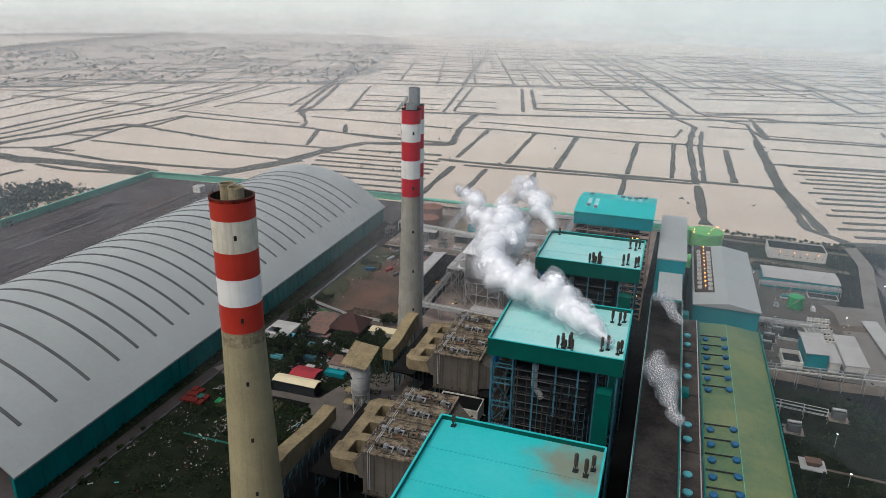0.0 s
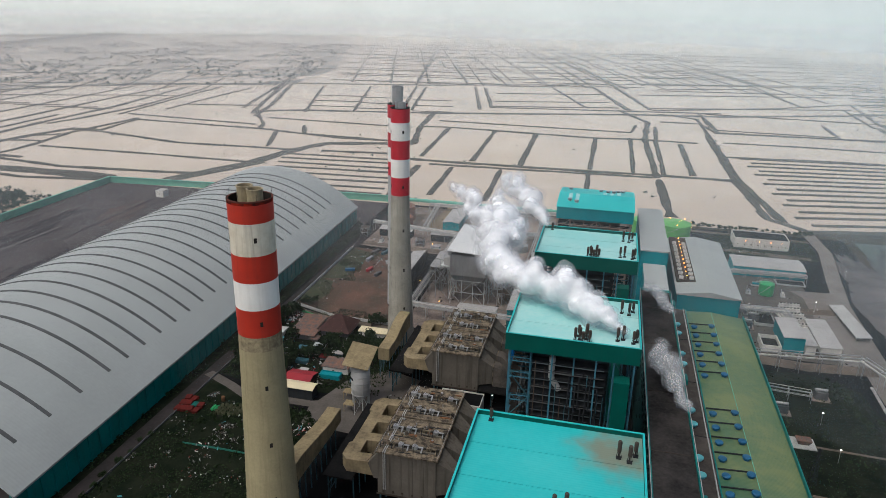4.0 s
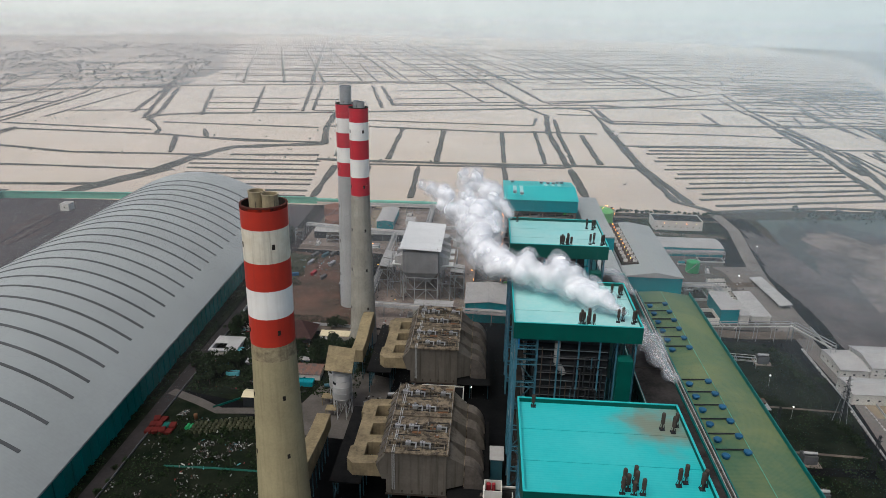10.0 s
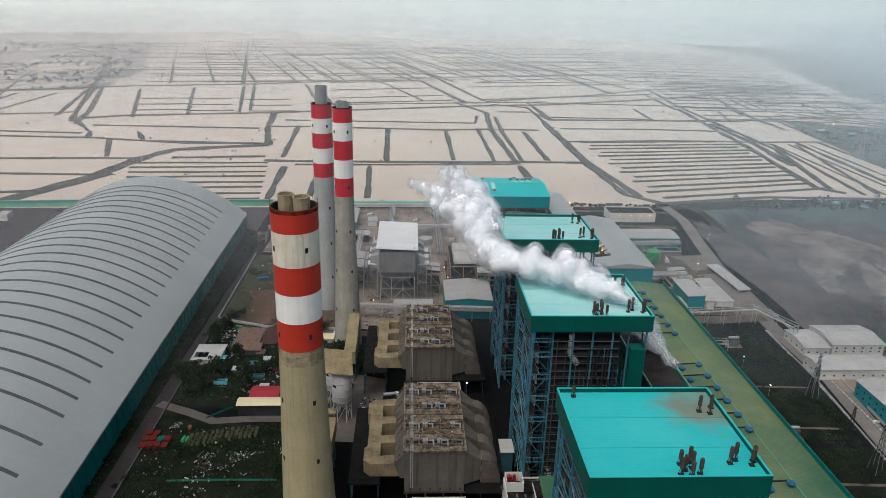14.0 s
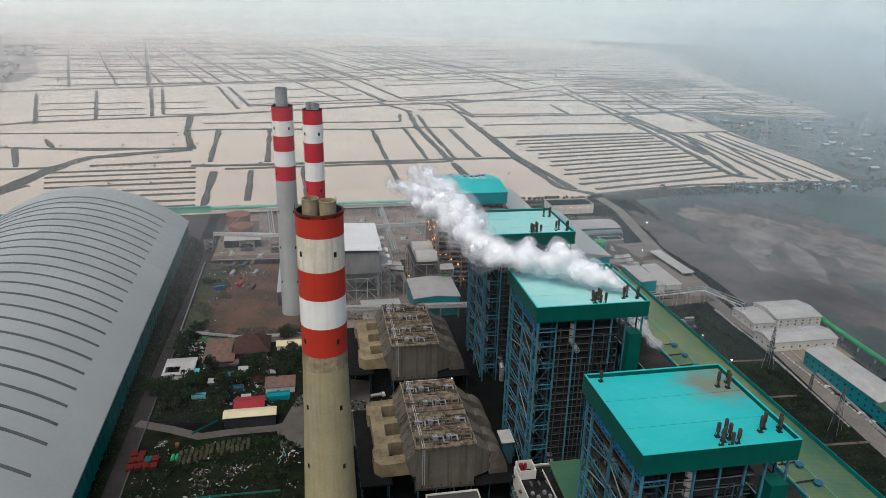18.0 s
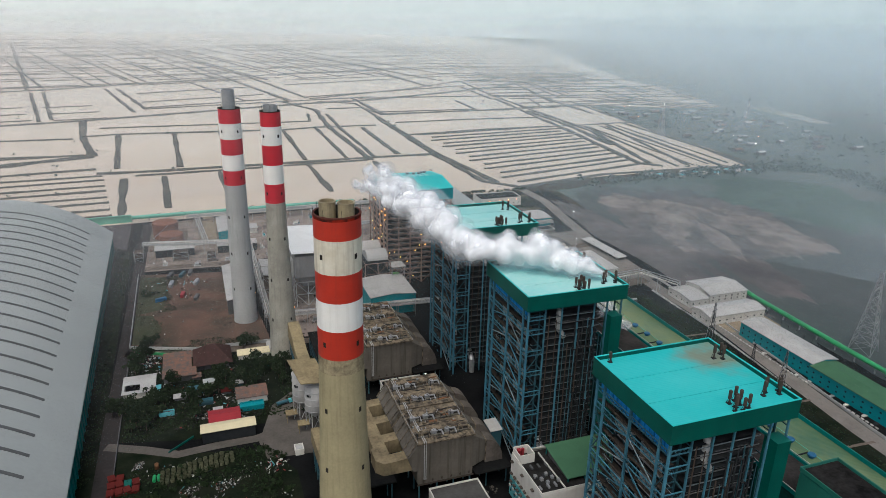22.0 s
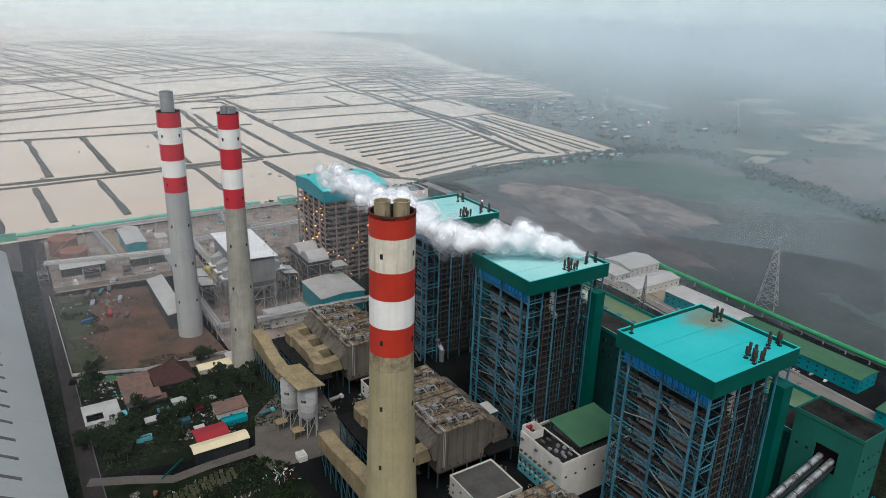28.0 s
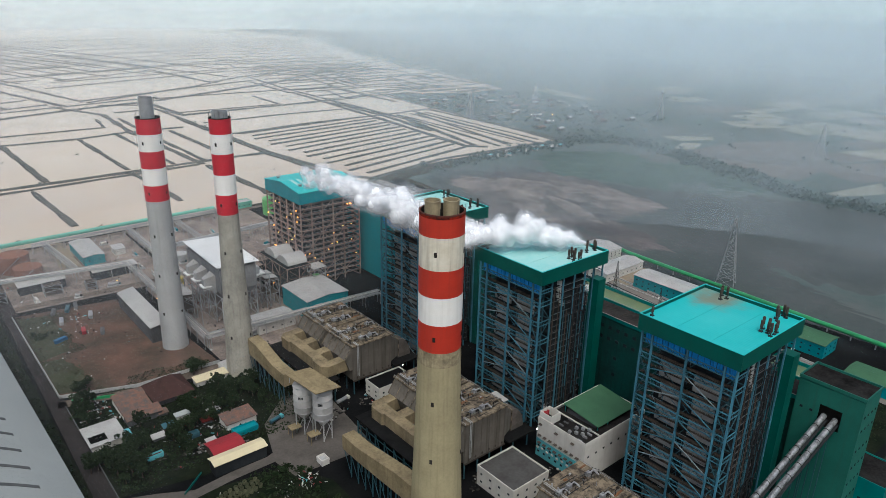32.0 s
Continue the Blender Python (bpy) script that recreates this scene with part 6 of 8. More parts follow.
# white and teal control building with a green roof
def office():
    t = building("control_building", -79, 229, -24, 264, 24.5, OFFWHITE, SOOTROOF, "white control building with teal lower storeys and green roof", "office building", rows=(16,), sides="s")
    a, b = 27.5, 17.5
    for k in range(9):
        y = -b + 2.5 + 3.8 * k
        g = geo()
        box(g, -a - 0.7, y, 5.6 + (k % 2) * 0.4, -a, y + 1.6, 6.6 + (k % 2) * 0.4)
        part("air_conditioner", g, OFFWHITE, t)
    for z0, z1 in ((0, 9),):
        block(t, -a - 0.25, -b, z0, -a - 0.02, b, 12, VENTCYAN, "teal_panel")
    windows(t, -a - 0.3, -b, -a - 0.3, b, 3, 4)
    windows(t, -a - 0.3, -b, -a - 0.3, b, 7, 4)
    for x0, y0, x1, y1 in ((-a, -b, a, -b + 0.4), (-a, b - 0.4, a, b), (-a, -b + 0.4, -a + 0.4, b - 0.4), (a - 0.4, -b + 0.4, a, b - 0.4)):
        block(t, x0, y0, 24.6, x1, y1, 26.5, OFFWHITE, "parapet")
    g = geo()
    extrude(g, [(-b + 5, 27.1), (b - 4, 29.9), (b - 4, 30.2), (-b + 5, 27.4)], "x", -a + 17, a - 3)
    part("green_roof", g, GREENROOF, t, "raised green sheet roof")
    for x in (-a + 18, 0, a - 4):
        for y, top in ((-b + 6, 27.3), (b - 5, 29.7)):
            g = geo()
            beam(g, (x, y, 24.5), (x, y, top), 0.4)
            part("post", g, TEAL, t)
    block(t, -a + 18.5, -b + 8, 24.6, a - 5, b - 6, 26.9, CASING, "plant_room")
    for x0, y0, x1, y1 in ((-a + 0.4, b - 9, -a + 9, b - 8.6), (-a + 0.4, b - 0.8, -a + 9, b - 0.4), (-a + 0.4, b - 8.6, -a + 0.8, b - 0.8), (-a + 8.6, b - 8.6, -a + 9, b - 0.8)):
        block(t, x0, y0, 24.6, x1, y1, 30, OFFWHITE, "stair_head_wall")
    g = geo()
    tube(g, (-a + 2.6, b - 3, 24.6), (-a + 2.6, b - 3, 29.7), 1.2, n=12)
    tube(g, (-a + 5.0, b - 2.6, 24.6), (-a + 5.0, b - 2.6, 29.5), 0.9, n=12)
    part("water_tank", g, REDSHEET, t, "red water tank in the open stair head")
    for k in range(8):
        for z in (9.6, 14.6, 22.0):
            g = geo()
            y = -b + 3.4 + 4.0 * k
            add(g, [(-a - 1.5, y, z), (-a - 1.5, y + 2.2, z), (-a - 0.25, y + 2.2, z), (-a - 0.25, y, z), (-a - 1.5, y, z + 0.15), (-a - 1.5, y + 2.2, z + 0.15), (-a - 0.25, y + 2.2, z + 0.7), (-a - 0.25, y, z + 0.7)], BOX)
            if z < 20 or k % 3 == 1:
                part("awning", g, RUSTDARK, t)
    for k in range(9):
        x, y = -a + 2 + 1.4 * k, -13 + 8 * (k % 3)
        g = geo()
        box(g, x, y, 24.52, x + 0.9, y + 3.0, 25 + 0.25 * (k % 4))
        part("roof_duct", g, (GALV, DARKSTEEL, CASING)[k % 3], t)
    g = geo()
    beam(g, (-a + 14.4, -b + 1, 24.9), (-a + 14.4, b - 3, 24.9), 0.5, 0.8)
    part("roof_kerb", g, OFFWHITE, t)
    for k in range(6):
        x, y = -a + 3 + 2 * k, -4 - (k % 3) * 3
        g = geo()
        box(g, x, y, 24.6, x + 1.5, y + 1.8, 25.9 + 0.2 * (k % 2))
        tube(g, (x + 0.7, y + 0.9, 25.8), (x + 0.7, y + 0.9, 26.3), 0.5, n=10)
        part("chiller", g, GALV, t)
    return t


office()
building("switch_house", -125, 238, -97.5, 266, 12, OFFWHITE, GREYROOF, "low white switch house with flat dirty roof", "building", rows=(3, 8), sides="sw")
building("switch_house", -121, 366, -93, 382, 10, OFFWHITE, YARD, "low white switch house with flat grey roof", "building", rows=(3, 6), sides="sw")
building("cable_house", -75, 300, -68.5, 310, 15, STEELBLUE, ROOFWHITE, "small steel cabin between precipitator and boiler", "building", shape="shed", rise=1)
building("service_building", -97, 502, -58, 545, 17, CYANWALL, ROOFWHITE, "cyan service building with pale curved roof", "building", shape="gable", rise=2, ridge="y", rows=(9,), sides="s")
building("pump_house", -140, 503, -108, 524, 8, OFFWHITE, ROOFWHITE, "white pump house with pale roof", "building", shape="gable", rise=2, rows=(3,), sides="s")
building("store_shed", -210, 540, -198, 622, 13, CASING, ROOFWHITE, "long pale metal shed behind the grey chimney", "shed", shape="shed", rise=2.5, ridge="y")
building("water_plant", -208, 737, -189, 792, 9, CYANWALL, ROOFWHITE, "teal walled shed with pale metal roof", "shed", shape="gable", rise=1.5, ridge="y", rows=(4,), sides="s")
building("pump_shed", -176, 750, -166, 764, 6, OFFWHITE, ROOFWHITE, "small shed with pale roof", "shed", shape="shed", rise=1)
building("pipe_shed", -271, 696, -234, 708, 8, DARKSTEEL, ROOFWHITE, "open pipe shed with pale metal roof", "shed", shape="shed", rise=1.0)
building("pipe_shed", -211, 694, -172, 706, 8, DARKSTEEL, ROOFWHITE, "open pipe shed with pale metal roof", "shed", shape="shed", rise=1.0)
building("guard_hut", -12, 826, 8, 840, 7, MINT, ROOFWHITE, "small mint green hut at the pond edge", "hut", rows=(3,), sides="s")
building("gate_house", 115, 772, 171, 800, 11, OFFWHITE, YARD, "white flat-roofed building with lit forecourt", "building", rows=(4,), sides="s")
building("workshop", 102, 684, 168, 716, 10, CYANWALL, ROOFWHITE, "teal workshop with long pale roof", "workshop", shape="gable", rise=1.5, rows=(4,), sides="s")
building("chemical_house", 117, 523, 132, 560, 12, CYANWALL, ROOFWHITE, "cyan walled chemical house with pale roof", "building", shape="shed", rise=1.0, ridge="y")
building("lean_to", 145, 527, 160, 580, 5, OFFWHITE, ROOFWHITE, "low shed with pale metal roof", "shed", shape="shed", rise=0.8, ridge="y")
building("warehouse", 176, 437, 196, 468, 7, OFFWHITE, ROOFWHITE, "white warehouse with green trim", "warehouse", shape="gable", rise=2, rows=(3,), sides="sw", group="white warehouses")
building("warehouse", 198, 438, 239, 472, 9, OFFWHITE, ROOFWHITE, "white warehouse with pale curved roof", "warehouse", shape="gable", rise=3, rows=(3, 6), sides="sw", group="white warehouses")
building("warehouse", 168, 402, 226, 424, 8, OFFWHITE, ROOFWHITE, "long white warehouse with porches", "warehouse", shape="gable", rise=2.4, rows=(3,), sides="sw", group="white warehouses")
building("administration_block", 181, 309, 204.5, 381, 12, CYANWALL, ROOFWHITE, "long teal administration block with pale roof", "office building", shape="gable", rise=2, ridge="y", rows=(3, 7.5), sides="sw")
building("administration_block", 179, 207, 203, 308.6, 11, CYANWALL, GREENROOF, "long teal block with green roof", "office building", shape="gable", rise=1.6, ridge="y", rows=(3, 7), sides="sw")
building("store", 155, 150, 178, 183, 9, CYANWALL, GREENROOF, "teal store with green roof", "store", shape="gable", rise=1.6, ridge="y", rows=(4,), sides="sw")
building("stacker_hut", -600, 758, -589, 770, 8, OFFWHITE, ROOFWHITE, "small white hut in the coal yard", "hut", rows=(4,), sides="s")
# houses and sheds in the overgrown plot


def gap_shed():
    t = thing("shed", -274, 436, 0, "white sheet-roofed shed with an open gap in its roof", "shed")
    for x0, y0, x1, y1 in ((-9.5, -11, 9.5, -10.6), (-9.5, 10.6, 9.5, 11), (-9.5, -10.6, -9.1, 10.6), (9.1, -10.6, 9.5, 10.6)):
        block(t, x0, y0, 0, x1, y1, 4.6, OFFWHITE)
    for x0, y0, x1, y1 in ((-10.5, -12, 10.5, -8), (-10.5, 0, 10.5, 12), (0.5, -8, 10.5, 0), (-10.5, -8, -9, 0)):
        block(t, x0, y0, 4.6, x1, y1, 4.9, ROOFWHITE, "roof_sheet")
    # floor coloured near black: shade below the roof gap painted in
    block(t, -9, -10.5, 0.2, 9, 10.5, 0.4, SOOTROOF, "floor_slab")
    return t


gap_shed()
building("shed", -236, 360.5, -205, 369, 7.5, DARKSTEEL, CREAM, "open shed with long cream sheet roof", "shed", shape="gable", rise=1.4)
building("shed", -231, 372, -213, 387, 5, RUSTDARK, REDSHEET, "shed with bright red sheet roof", "shed", shape="gable", rise=2.0)
building("shed", -213, 397, -194, 409, 5, OFFWHITE, ORANGE, "shed with rusty red and pale roof panels", "shed", shape="shed", rise=1.2)
building("shed", -212, 388, -197, 394, 3, CYANWALL, CYANWALL, "low turquoise container shed", "shed")
building("shed", -208, 458, -186, 465, 4, OFFWHITE, CREAM, "narrow shed with faded yellow roof", "shed", shape="shed", rise=0.8)
building("shed", -186, 462, -176, 474, 4, OFFWHITE, ROOFWHITE, "small shed with tilted grey roof", "shed", shape="shed", rise=1.5, ridge="y")
building("house", -259, 448, -241, 472, 4.5, OFFWHITE, ORANGE, "low house with faded orange roofs", "house", shape="shed", rise=1.6, ridge="x")
building("house", -259, 439, -238, 447.5, 4.5, CASING, ORANGE, "low front wing with faded orange sheet roof", "house", shape="shed", rise=1.2)
building("shed", -237, 403, -228, 407, 2.6, STEELBLUE, STEELBLUE, "blue container shed among scrub", "shed")
building("shed", -261, 397, -252, 400, 2.6, VENTCYAN, DULLRED, "blue container with red cover", "shed")
for k, (x, y, w, d, wall, roof) in enumerate(((-252, 414, 7, 4, CASING, ROOFWHITE), (-243, 421, 6, 4, RUSTDARK, STEELBLUE), (-233, 428, 8, 3.5, OFFWHITE, ROOFGREY), (-222, 413, 6, 4, CASING, DULLRED), (-215, 421, 7, 3, STEELBLUE, ROOFWHITE), (-264, 424, 3, 9, CYANWALL, VENTCYAN),
                                               (-240, 438, 5, 5, CASING, ORANGE), (-206, 405, 6, 3, RUSTDARK, ROOFGREY), (-270, 408, 6, 3, CYANWALL, STEELBLUE), (-228, 391, 5, 3, CASING, ROOFWHITE))):
    building("stall", x, y, x + w, y + d, 2.4 + 0.2 * (k % 3), wall, roof, "small makeshift sheet-metal stall among scrap and weeds", "stall", shape="shed", rise=0.5, group="makeshift stalls")
building("hut", -185, 332, -180, 338, 3.2, OFFWHITE, CONCGREY, "small concrete hut beside the flue duct", "hut")


def hip_house():
    t = thing("house", -226, 462, 0, "house with steep brown tiled hip roof", "house")
    block(t, -11, -11, 0, 11, 11, 5, CASING)
    g = geo()
    v = [(-13.5, -13.5, 5), (13.5, -13.5, 5), (13.5, 13.5, 5), (-13.5, 13.5, 5), (-2.5, 0, 14.5), (2.5, 0, 14.5)]
    add(g, v, [(0, 1, 5, 4), (1, 2, 5), (2, 3, 4, 5), (3, 0, 4), (3, 2, 1, 0)])
    part("roof", g, BRICKROOF, t)
    return t


hip_house()


def transfer_tower():
    t = thing("transfer_tower", 9.5, 141, 0, "tall green coal tower with sooty flat roof and conveyor mouth", "tower")
    a, b, top = 10.0, 16.0, 74.0
    for q in (-b, b - 0.6):
        block(t, -a, q, 0, a, q + 0.6, top, MINTDARK)
    block(t, a - 0.6, -b + 0.6, 0, a, b - 0.6, top, MINTDARK)
    block(t, -a, -b + 0.6, 0, -a + 0.6, -7, top, MINTDARK)
    block(t, -a, 4, 0, -a + 0.6, b - 0.6, top, MINTDARK)
    block(t, -a, -7, 0, -a + 0.6, 4, 52, MINTDARK)
    block(t, -a, -7, 64, -a + 0.6, 4, top, MINTDARK)
    # black sheet stands in for shade inside the conveyor mouth
    block(t, -a + 5, -b + 2, 40, -a + 6, b - 2, 70, NEARBLACK, "dark_interior")
    rim_roof(t, -a - 0.3, -b - 0.3, a + 0.3, b + 0.3, top + 1, SOOTROOF, MINTDARK, 1.3)
    for z in (14, 24, 34, 44, 56, 64):
        windows(t, -a + 1, -b - 0.05, a - 1, -b - 0.05, z, 4)
    for z in (30, 58):
        windows(t, -a - 0.05, 5, -a - 0.05, b - 1, z, 4)
    return t


transfer_tower()
building("annex", 20.5, 112, 47, 133, 20, TEAL, SOOTROOF, "low teal annex of the transfer tower", "building", rows=(8,), sides="sw")


def conveyor(p, q, width, label, mat_top):
    """An inclined covered belt with ribs and trestle legs."""
    t = thing("conveyor", 0, 0, 0, label, "conveyor", "inclined conveyors")
    p, q = Vector(p), Vector(q)
    g = geo()
    tube(g, p, q, width / 2, n=12)
    c = part("cover", g, mat_top, t)
    n = int((q - p).length / 9)
    for k in range(n):
        a = p + (q - p) * (k / n)
        b = p + (q - p) * ((k + 0.05) / n)
        g = geo()
        tube(g, a, b, width / 2 + 0.1, n=12)
        part("rib", g, SOOTROOF, c)
    for k in range(1, n, 3):
        a = p + (q - p) * (k / n)
        for dy in (-1.2, 1.2):
            g = geo()
            beam(g, (a.x, a.y + dy, 0), (a.x, a.y + dy, a.z - 0.5), 0.4)
            part("leg", g, STEELBLUE, t)
    g = geo()
    beam(g, (p.x, p.y, p.z - width * 0.7), (q.x, q.y, q.z - width * 0.7), width + 1.5, 0.3)
    part("gantry_deck", g, DARKSTEEL, t)
    return t


conveyor((2, 142.5, 57.5), (-118, 146, 17), 2.9, "silver tubular coal conveyor climbing into the green tower", SILVER)
conveyor((2, 137, 57.5), (-118, 140.5, 17), 2.9, "silver tubular coal conveyor climbing into the green tower", SILVER)

# ---- green perimeter galleries ----


def gallery(label, material, r, z, *pts):
    t = thing("pipe_conveyor", 0, 0, 0, label, "conveyor gallery", "perimeter galleries")
    for (x0, y0), (x1, y1) in zip(pts, pts[1:]):
        L = math.hypot(x1 - x0, y1 - y0)
        g = geo()
        tube(g, (x0, y0, z), (x1, y1, z), r, n=14)
        c = part("tube", g, material, t)
        n = int(L / 9)
        for k in range(n):
            u, w = k / n, (k + 0.06) / n
            g = geo()
            tube(g, (x0 + (x1 - x0) * u, y0 + (y1 - y0) * u, z), (x0 + (x1 - x0) * w, y0 + (y1 - y0) * w, z), r + 0.16, n=14)
            part("joint_ring", g, material, c)
            if k % 2 == 0:
                px, py = x0 + (x1 - x0) * u, y0 + (y1 - y0) * u
                g = geo()
                beam(g, (px, py, 0), (px, py, z - r + 0.2), 0.8)
                part("support", g, CONCGREY, t)
    return t


gallery("bright green tubular conveyor gallery along the east fence", GREENPIPE, 2.0, 6.0, (244, 452), (240, 430), (234, 300), (227.5, 150))
gallery("green tubular conveyor gallery along the pond edge", MINT, 2.2, 5.5, (-300, 828), (-150, 831), (-38, 832))


def windbreak(label, h, *pts):
    t = thing("windbreak_fence", 0, 0, 0, label, "fence")
    for (x0, y0), (x1, y1) in zip(pts, pts[1:]):
        n = max(1, int(math.hypot(x1 - x0, y1 - y0) / 12))
        for k in range(n):
            a = (x0 + (x1 - x0) * k / n, y0 + (y1 - y0) * k / n)
            b = (x0 + (x1 - x0) * (k + 0.97) / n, y0 + (y1 - y0) * (k + 0.97) / n)
            g = geo()
            beam(g, (*a, h / 2), (*b, h / 2), 0.4, h)
            part("panel", g, MINT, t)
            g = geo()
            beam(g, (*a, 0), (*a, h + 0.8), 0.9)
            part("post", g, MINT, t)
        g = geo()
        beam(g, (x0, y0, h + 0.5), (x1, y1, h + 0.5), 2.4, 1.0)
        part("top_walkway", g, MINT, t)
    return t


windbreak("tall mint green windbreak fence round the coal yard", 8.0, (-698, 140), (-705, 804), (-549, 818), (-300, 828))

# ---- low walls ----


def wall_run(label, h, material, *pts):
    t = thing("boundary_wall", 0, 0, 0, label, "wall", "boundary walls")
    for (x0, y0), (x1, y1) in zip(pts, pts[1:]):
        g = geo()
        beam(g, (x0, y0, h / 2), (x1, y1, h / 2), 0.5, h)
        part("wall_panel", g, material, t)
    return t


wall_run("pale low concrete wall round the soil yard", 2.6, CONCGREY, (-285, 650), (-284, 500), (-240, 484), (-182, 481))
wall_run("dirty concrete wall along the dark plot", 1.5, CASING, (-283.5, 486), (-283.5, 140))
wall_run("green sheet fence among the scrub", 2.4, GREENPIPE, (-279, 490), (-246, 476))
wall_run("green sheet fence among the scrub", 1.4, FASCIA, (-255, 357), (-241, 369))
wall_run("pale wall beside the east road", 2.0, CONCGREY, (190, 520), (188, 440), (178, 330), (168, 250), (160, 140))
wall_run("kerb wall beside the east road", 1.2, CONCGREY, (168, 480), (166, 400), (158, 320))

# ---- silos ----


def ash_silos():
    t = thing("ash_silos", 0, 0, 0, "pair of white ash silos on steel legs under a beige roof", "silo")
    for x, y in ((-169, 356.5), (-174.5, 370)):
        g = geo()
        lathe(g, [(1.2, 9), (6.0, 15), (6.0, 33), (0.01, 33)], 28, x, y)
        s = part("tank", g, ROOFWHITE, t)
        for z in (15, 19, 23.5, 28, 32.5):
            g = geo()
            lathe(g, [(6.0, z - 0.25), (6.2, z - 0.25), (6.2, z + 0.25), (6.0, z + 0.25)], 28, x, y)
            part("hoop", g, CONCGREY, s)
        for k in range(6):
            a = math.radians(60 * k)
            g = geo()
            beam(g, (x + 5.7 * math.cos(a), y + 5.7 * math.sin(a), 0), (x + 5.7 * math.cos(a), y + 5.7 * math.sin(a), 33), 0.5)
            part("leg", g, CONCGREY, t)
            b = math.radians(60 * k + 60)
            g = geo()
            beam(g, (x + 5.7 * math.cos(a), y + 5.7 * math.sin(a), 1), (x + 5.7 * math.cos(b), y + 5.7 * math.sin(b), 13), 0.25)
            part("brace", g, CONCGREY, t)
        g = geo()
        box(g, x - 11, y - 4, 6.0, x - 4, y + 2, 6.4)
        part("loading_roof", g, BEIGE, t)
        for dx, dy in ((-10.6, -3.6), (-10.6, 1.6)):
            g = geo()
            beam(g, (x + dx, y + dy, 0), (x + dx, y + dy, 6), 0.35)
            part("post", g, BEIGE, t)
    g = geo()
    v = [(-178, 348, 37.5), (-161, 348, 36.0), (-164.5, 378, 36.6), (-182, 378, 38.4), (-178, 348, 38.0), (-161, 348, 36.5), (-164.5, 378, 37.1), (-182, 378, 38.9)]
    add(g, v, BOX)
    part("roof", g, BEIGE, t, "sloping beige sheet roof")
    for x, y in ((-176, 350), (-163, 350), (-167, 376), (-180, 376)):
        g = geo()
        beam(g, (x, y, 33), (x, y, 37), 0.4)
        part("post", g, CONCGREY, t)
    # unreadable lettering on the tanks
    for x, y in ((-169, 356.5), (-174.5, 370)):
        for k in range(4):
            g = geo()
            a = math.radians(215 + 7 * k)
            beam(g, (x + 6.08 * math.cos(a), y + 6.08 * math.sin(a), 25.3), (x + 6.08 * math.cos(a), y + 6.08 * math.sin(a), 26.9), 0.5, 0.3)
            part("lettering_bar", g, DARKSTEEL, t)
    return t


ash_silos()

# ---- tanks ----


def tank(x, y, r, h, material, label, dome=1.5):
    t = thing("storage_tank", x, y, 0, label, "tank", "storage tanks")
    g = geo()
    lathe(g, [(r, 0), (r, h)], 36)
    part("shell", g, material, t)
    g = geo()
    lathe(g, [(r + 0.1, h), (r * 0.6, h + dome * 0.7), (0.01, h + dome)], 36)
    part("roof", g, material, t)
    for k in range(1, 4):
        g = geo()
        lathe(g, [(r, h * k / 4 - 0.12), (r + 0.12, h * k / 4 - 0.12), (r + 0.12, h * k / 4 + 0.12), (r, h * k / 4 + 0.12)], 36)
        part("weld_band", g, material, t)
    g = geo()
    for k in range(18):
        a = math.radians(20 * k)
        beam(g, (r * math.cos(a), r * math.sin(a), h), (r * math.cos(a), r * math.sin(a), h + 1.1), 0.1)
    lathe(g, [(r, h + 1.05), (r + 0.08, h + 1.15)], 36)
    part("handrail", g, GALV, t)
    g = geo()
    for k in range(14):
        a, b = math.radians(200 + 6 * k), math.radians(206 + 6 * k)
        beam(g, ((r + 0.5) * math.cos(a), (r + 0.5) * math.sin(a), h * k / 14), ((r + 0.5) * math.cos(b), (r + 0.5) * math.sin(b), h * (k + 1) / 14), 0.8, 0.2)
    part("stair", g, GALV, t)
    return t


tank(-262, 764, 13, 17, TANKBROWN, "rust brown oil tank in a bund")
tank(-256, 736, 12, 12, TANKBROWN, "lower rust brown oil tank in a bund")
tank(20, 786, 15, 19, TANKGREEN, "large light green storage tank")
tank(52, 792, 18, 16, TANKGREEN, "large light green storage tank with lamps")
tank(34, 716, 7, 10, TANKGREEN, "small light green tank")
tank(125, 640, 6.5, 11, GREENPIPE, "small bright green tank")
tank(-156, 628, 4, 12, YELLOW, "small lime yellow vessel")
tank(-110, 690, 7, 7, CONCGREY, "low grey settling tank", 0.2)
tank(-128, 700, 7, 7, CONCGREY, "low grey settling tank", 0.2)

# ---- newest precipitator with white roof ----


def lattice(t, x0, y0, x1, y1, z0, z1, nx, ny, nz, material, s=0.5):
    """Columns, girders and diagonals on the outer faces of a steel frame."""
    px = [x0 + (x1 - x0) * i / nx for i in range(nx + 1)]
    py = [y0 + (y1 - y0) * i / ny for i in range(ny + 1)]
    pz = [z0 + (z1 - z0) * i / nz for i in range(nz + 1)]
    edge = [(x, y0) for x in px] + [(x1, y) for y in py[1:]] + [(x, y1) for x in px[-2::-1]] + [(x0, y) for y in py[-2:0:-1]]
    for x, y in edge:
        g = geo()
        beam(g, (x, y, z0), (x, y, z1), s)
        part("column", g, material, t)
    for za, zb in zip(pz, pz[1:]):
        for p, q in (((x0, y0), (x1, y0)), ((x1, y0), (x1, y1)), ((x1, y1), (x0, y1)), ((x0, y1), (x0, y0))):
            g = geo()
            beam(g, (*p, zb), (*q, zb), s * 0.8)
            part("girder", g, material, t)
        for i, (a, b) in enumerate(zip(edge, edge[1:] + edge[:1])):
            g = geo()
            beam(g, (*a, za if i % 2 else zb), (*b, zb if i % 2 else za), s * 0.6)
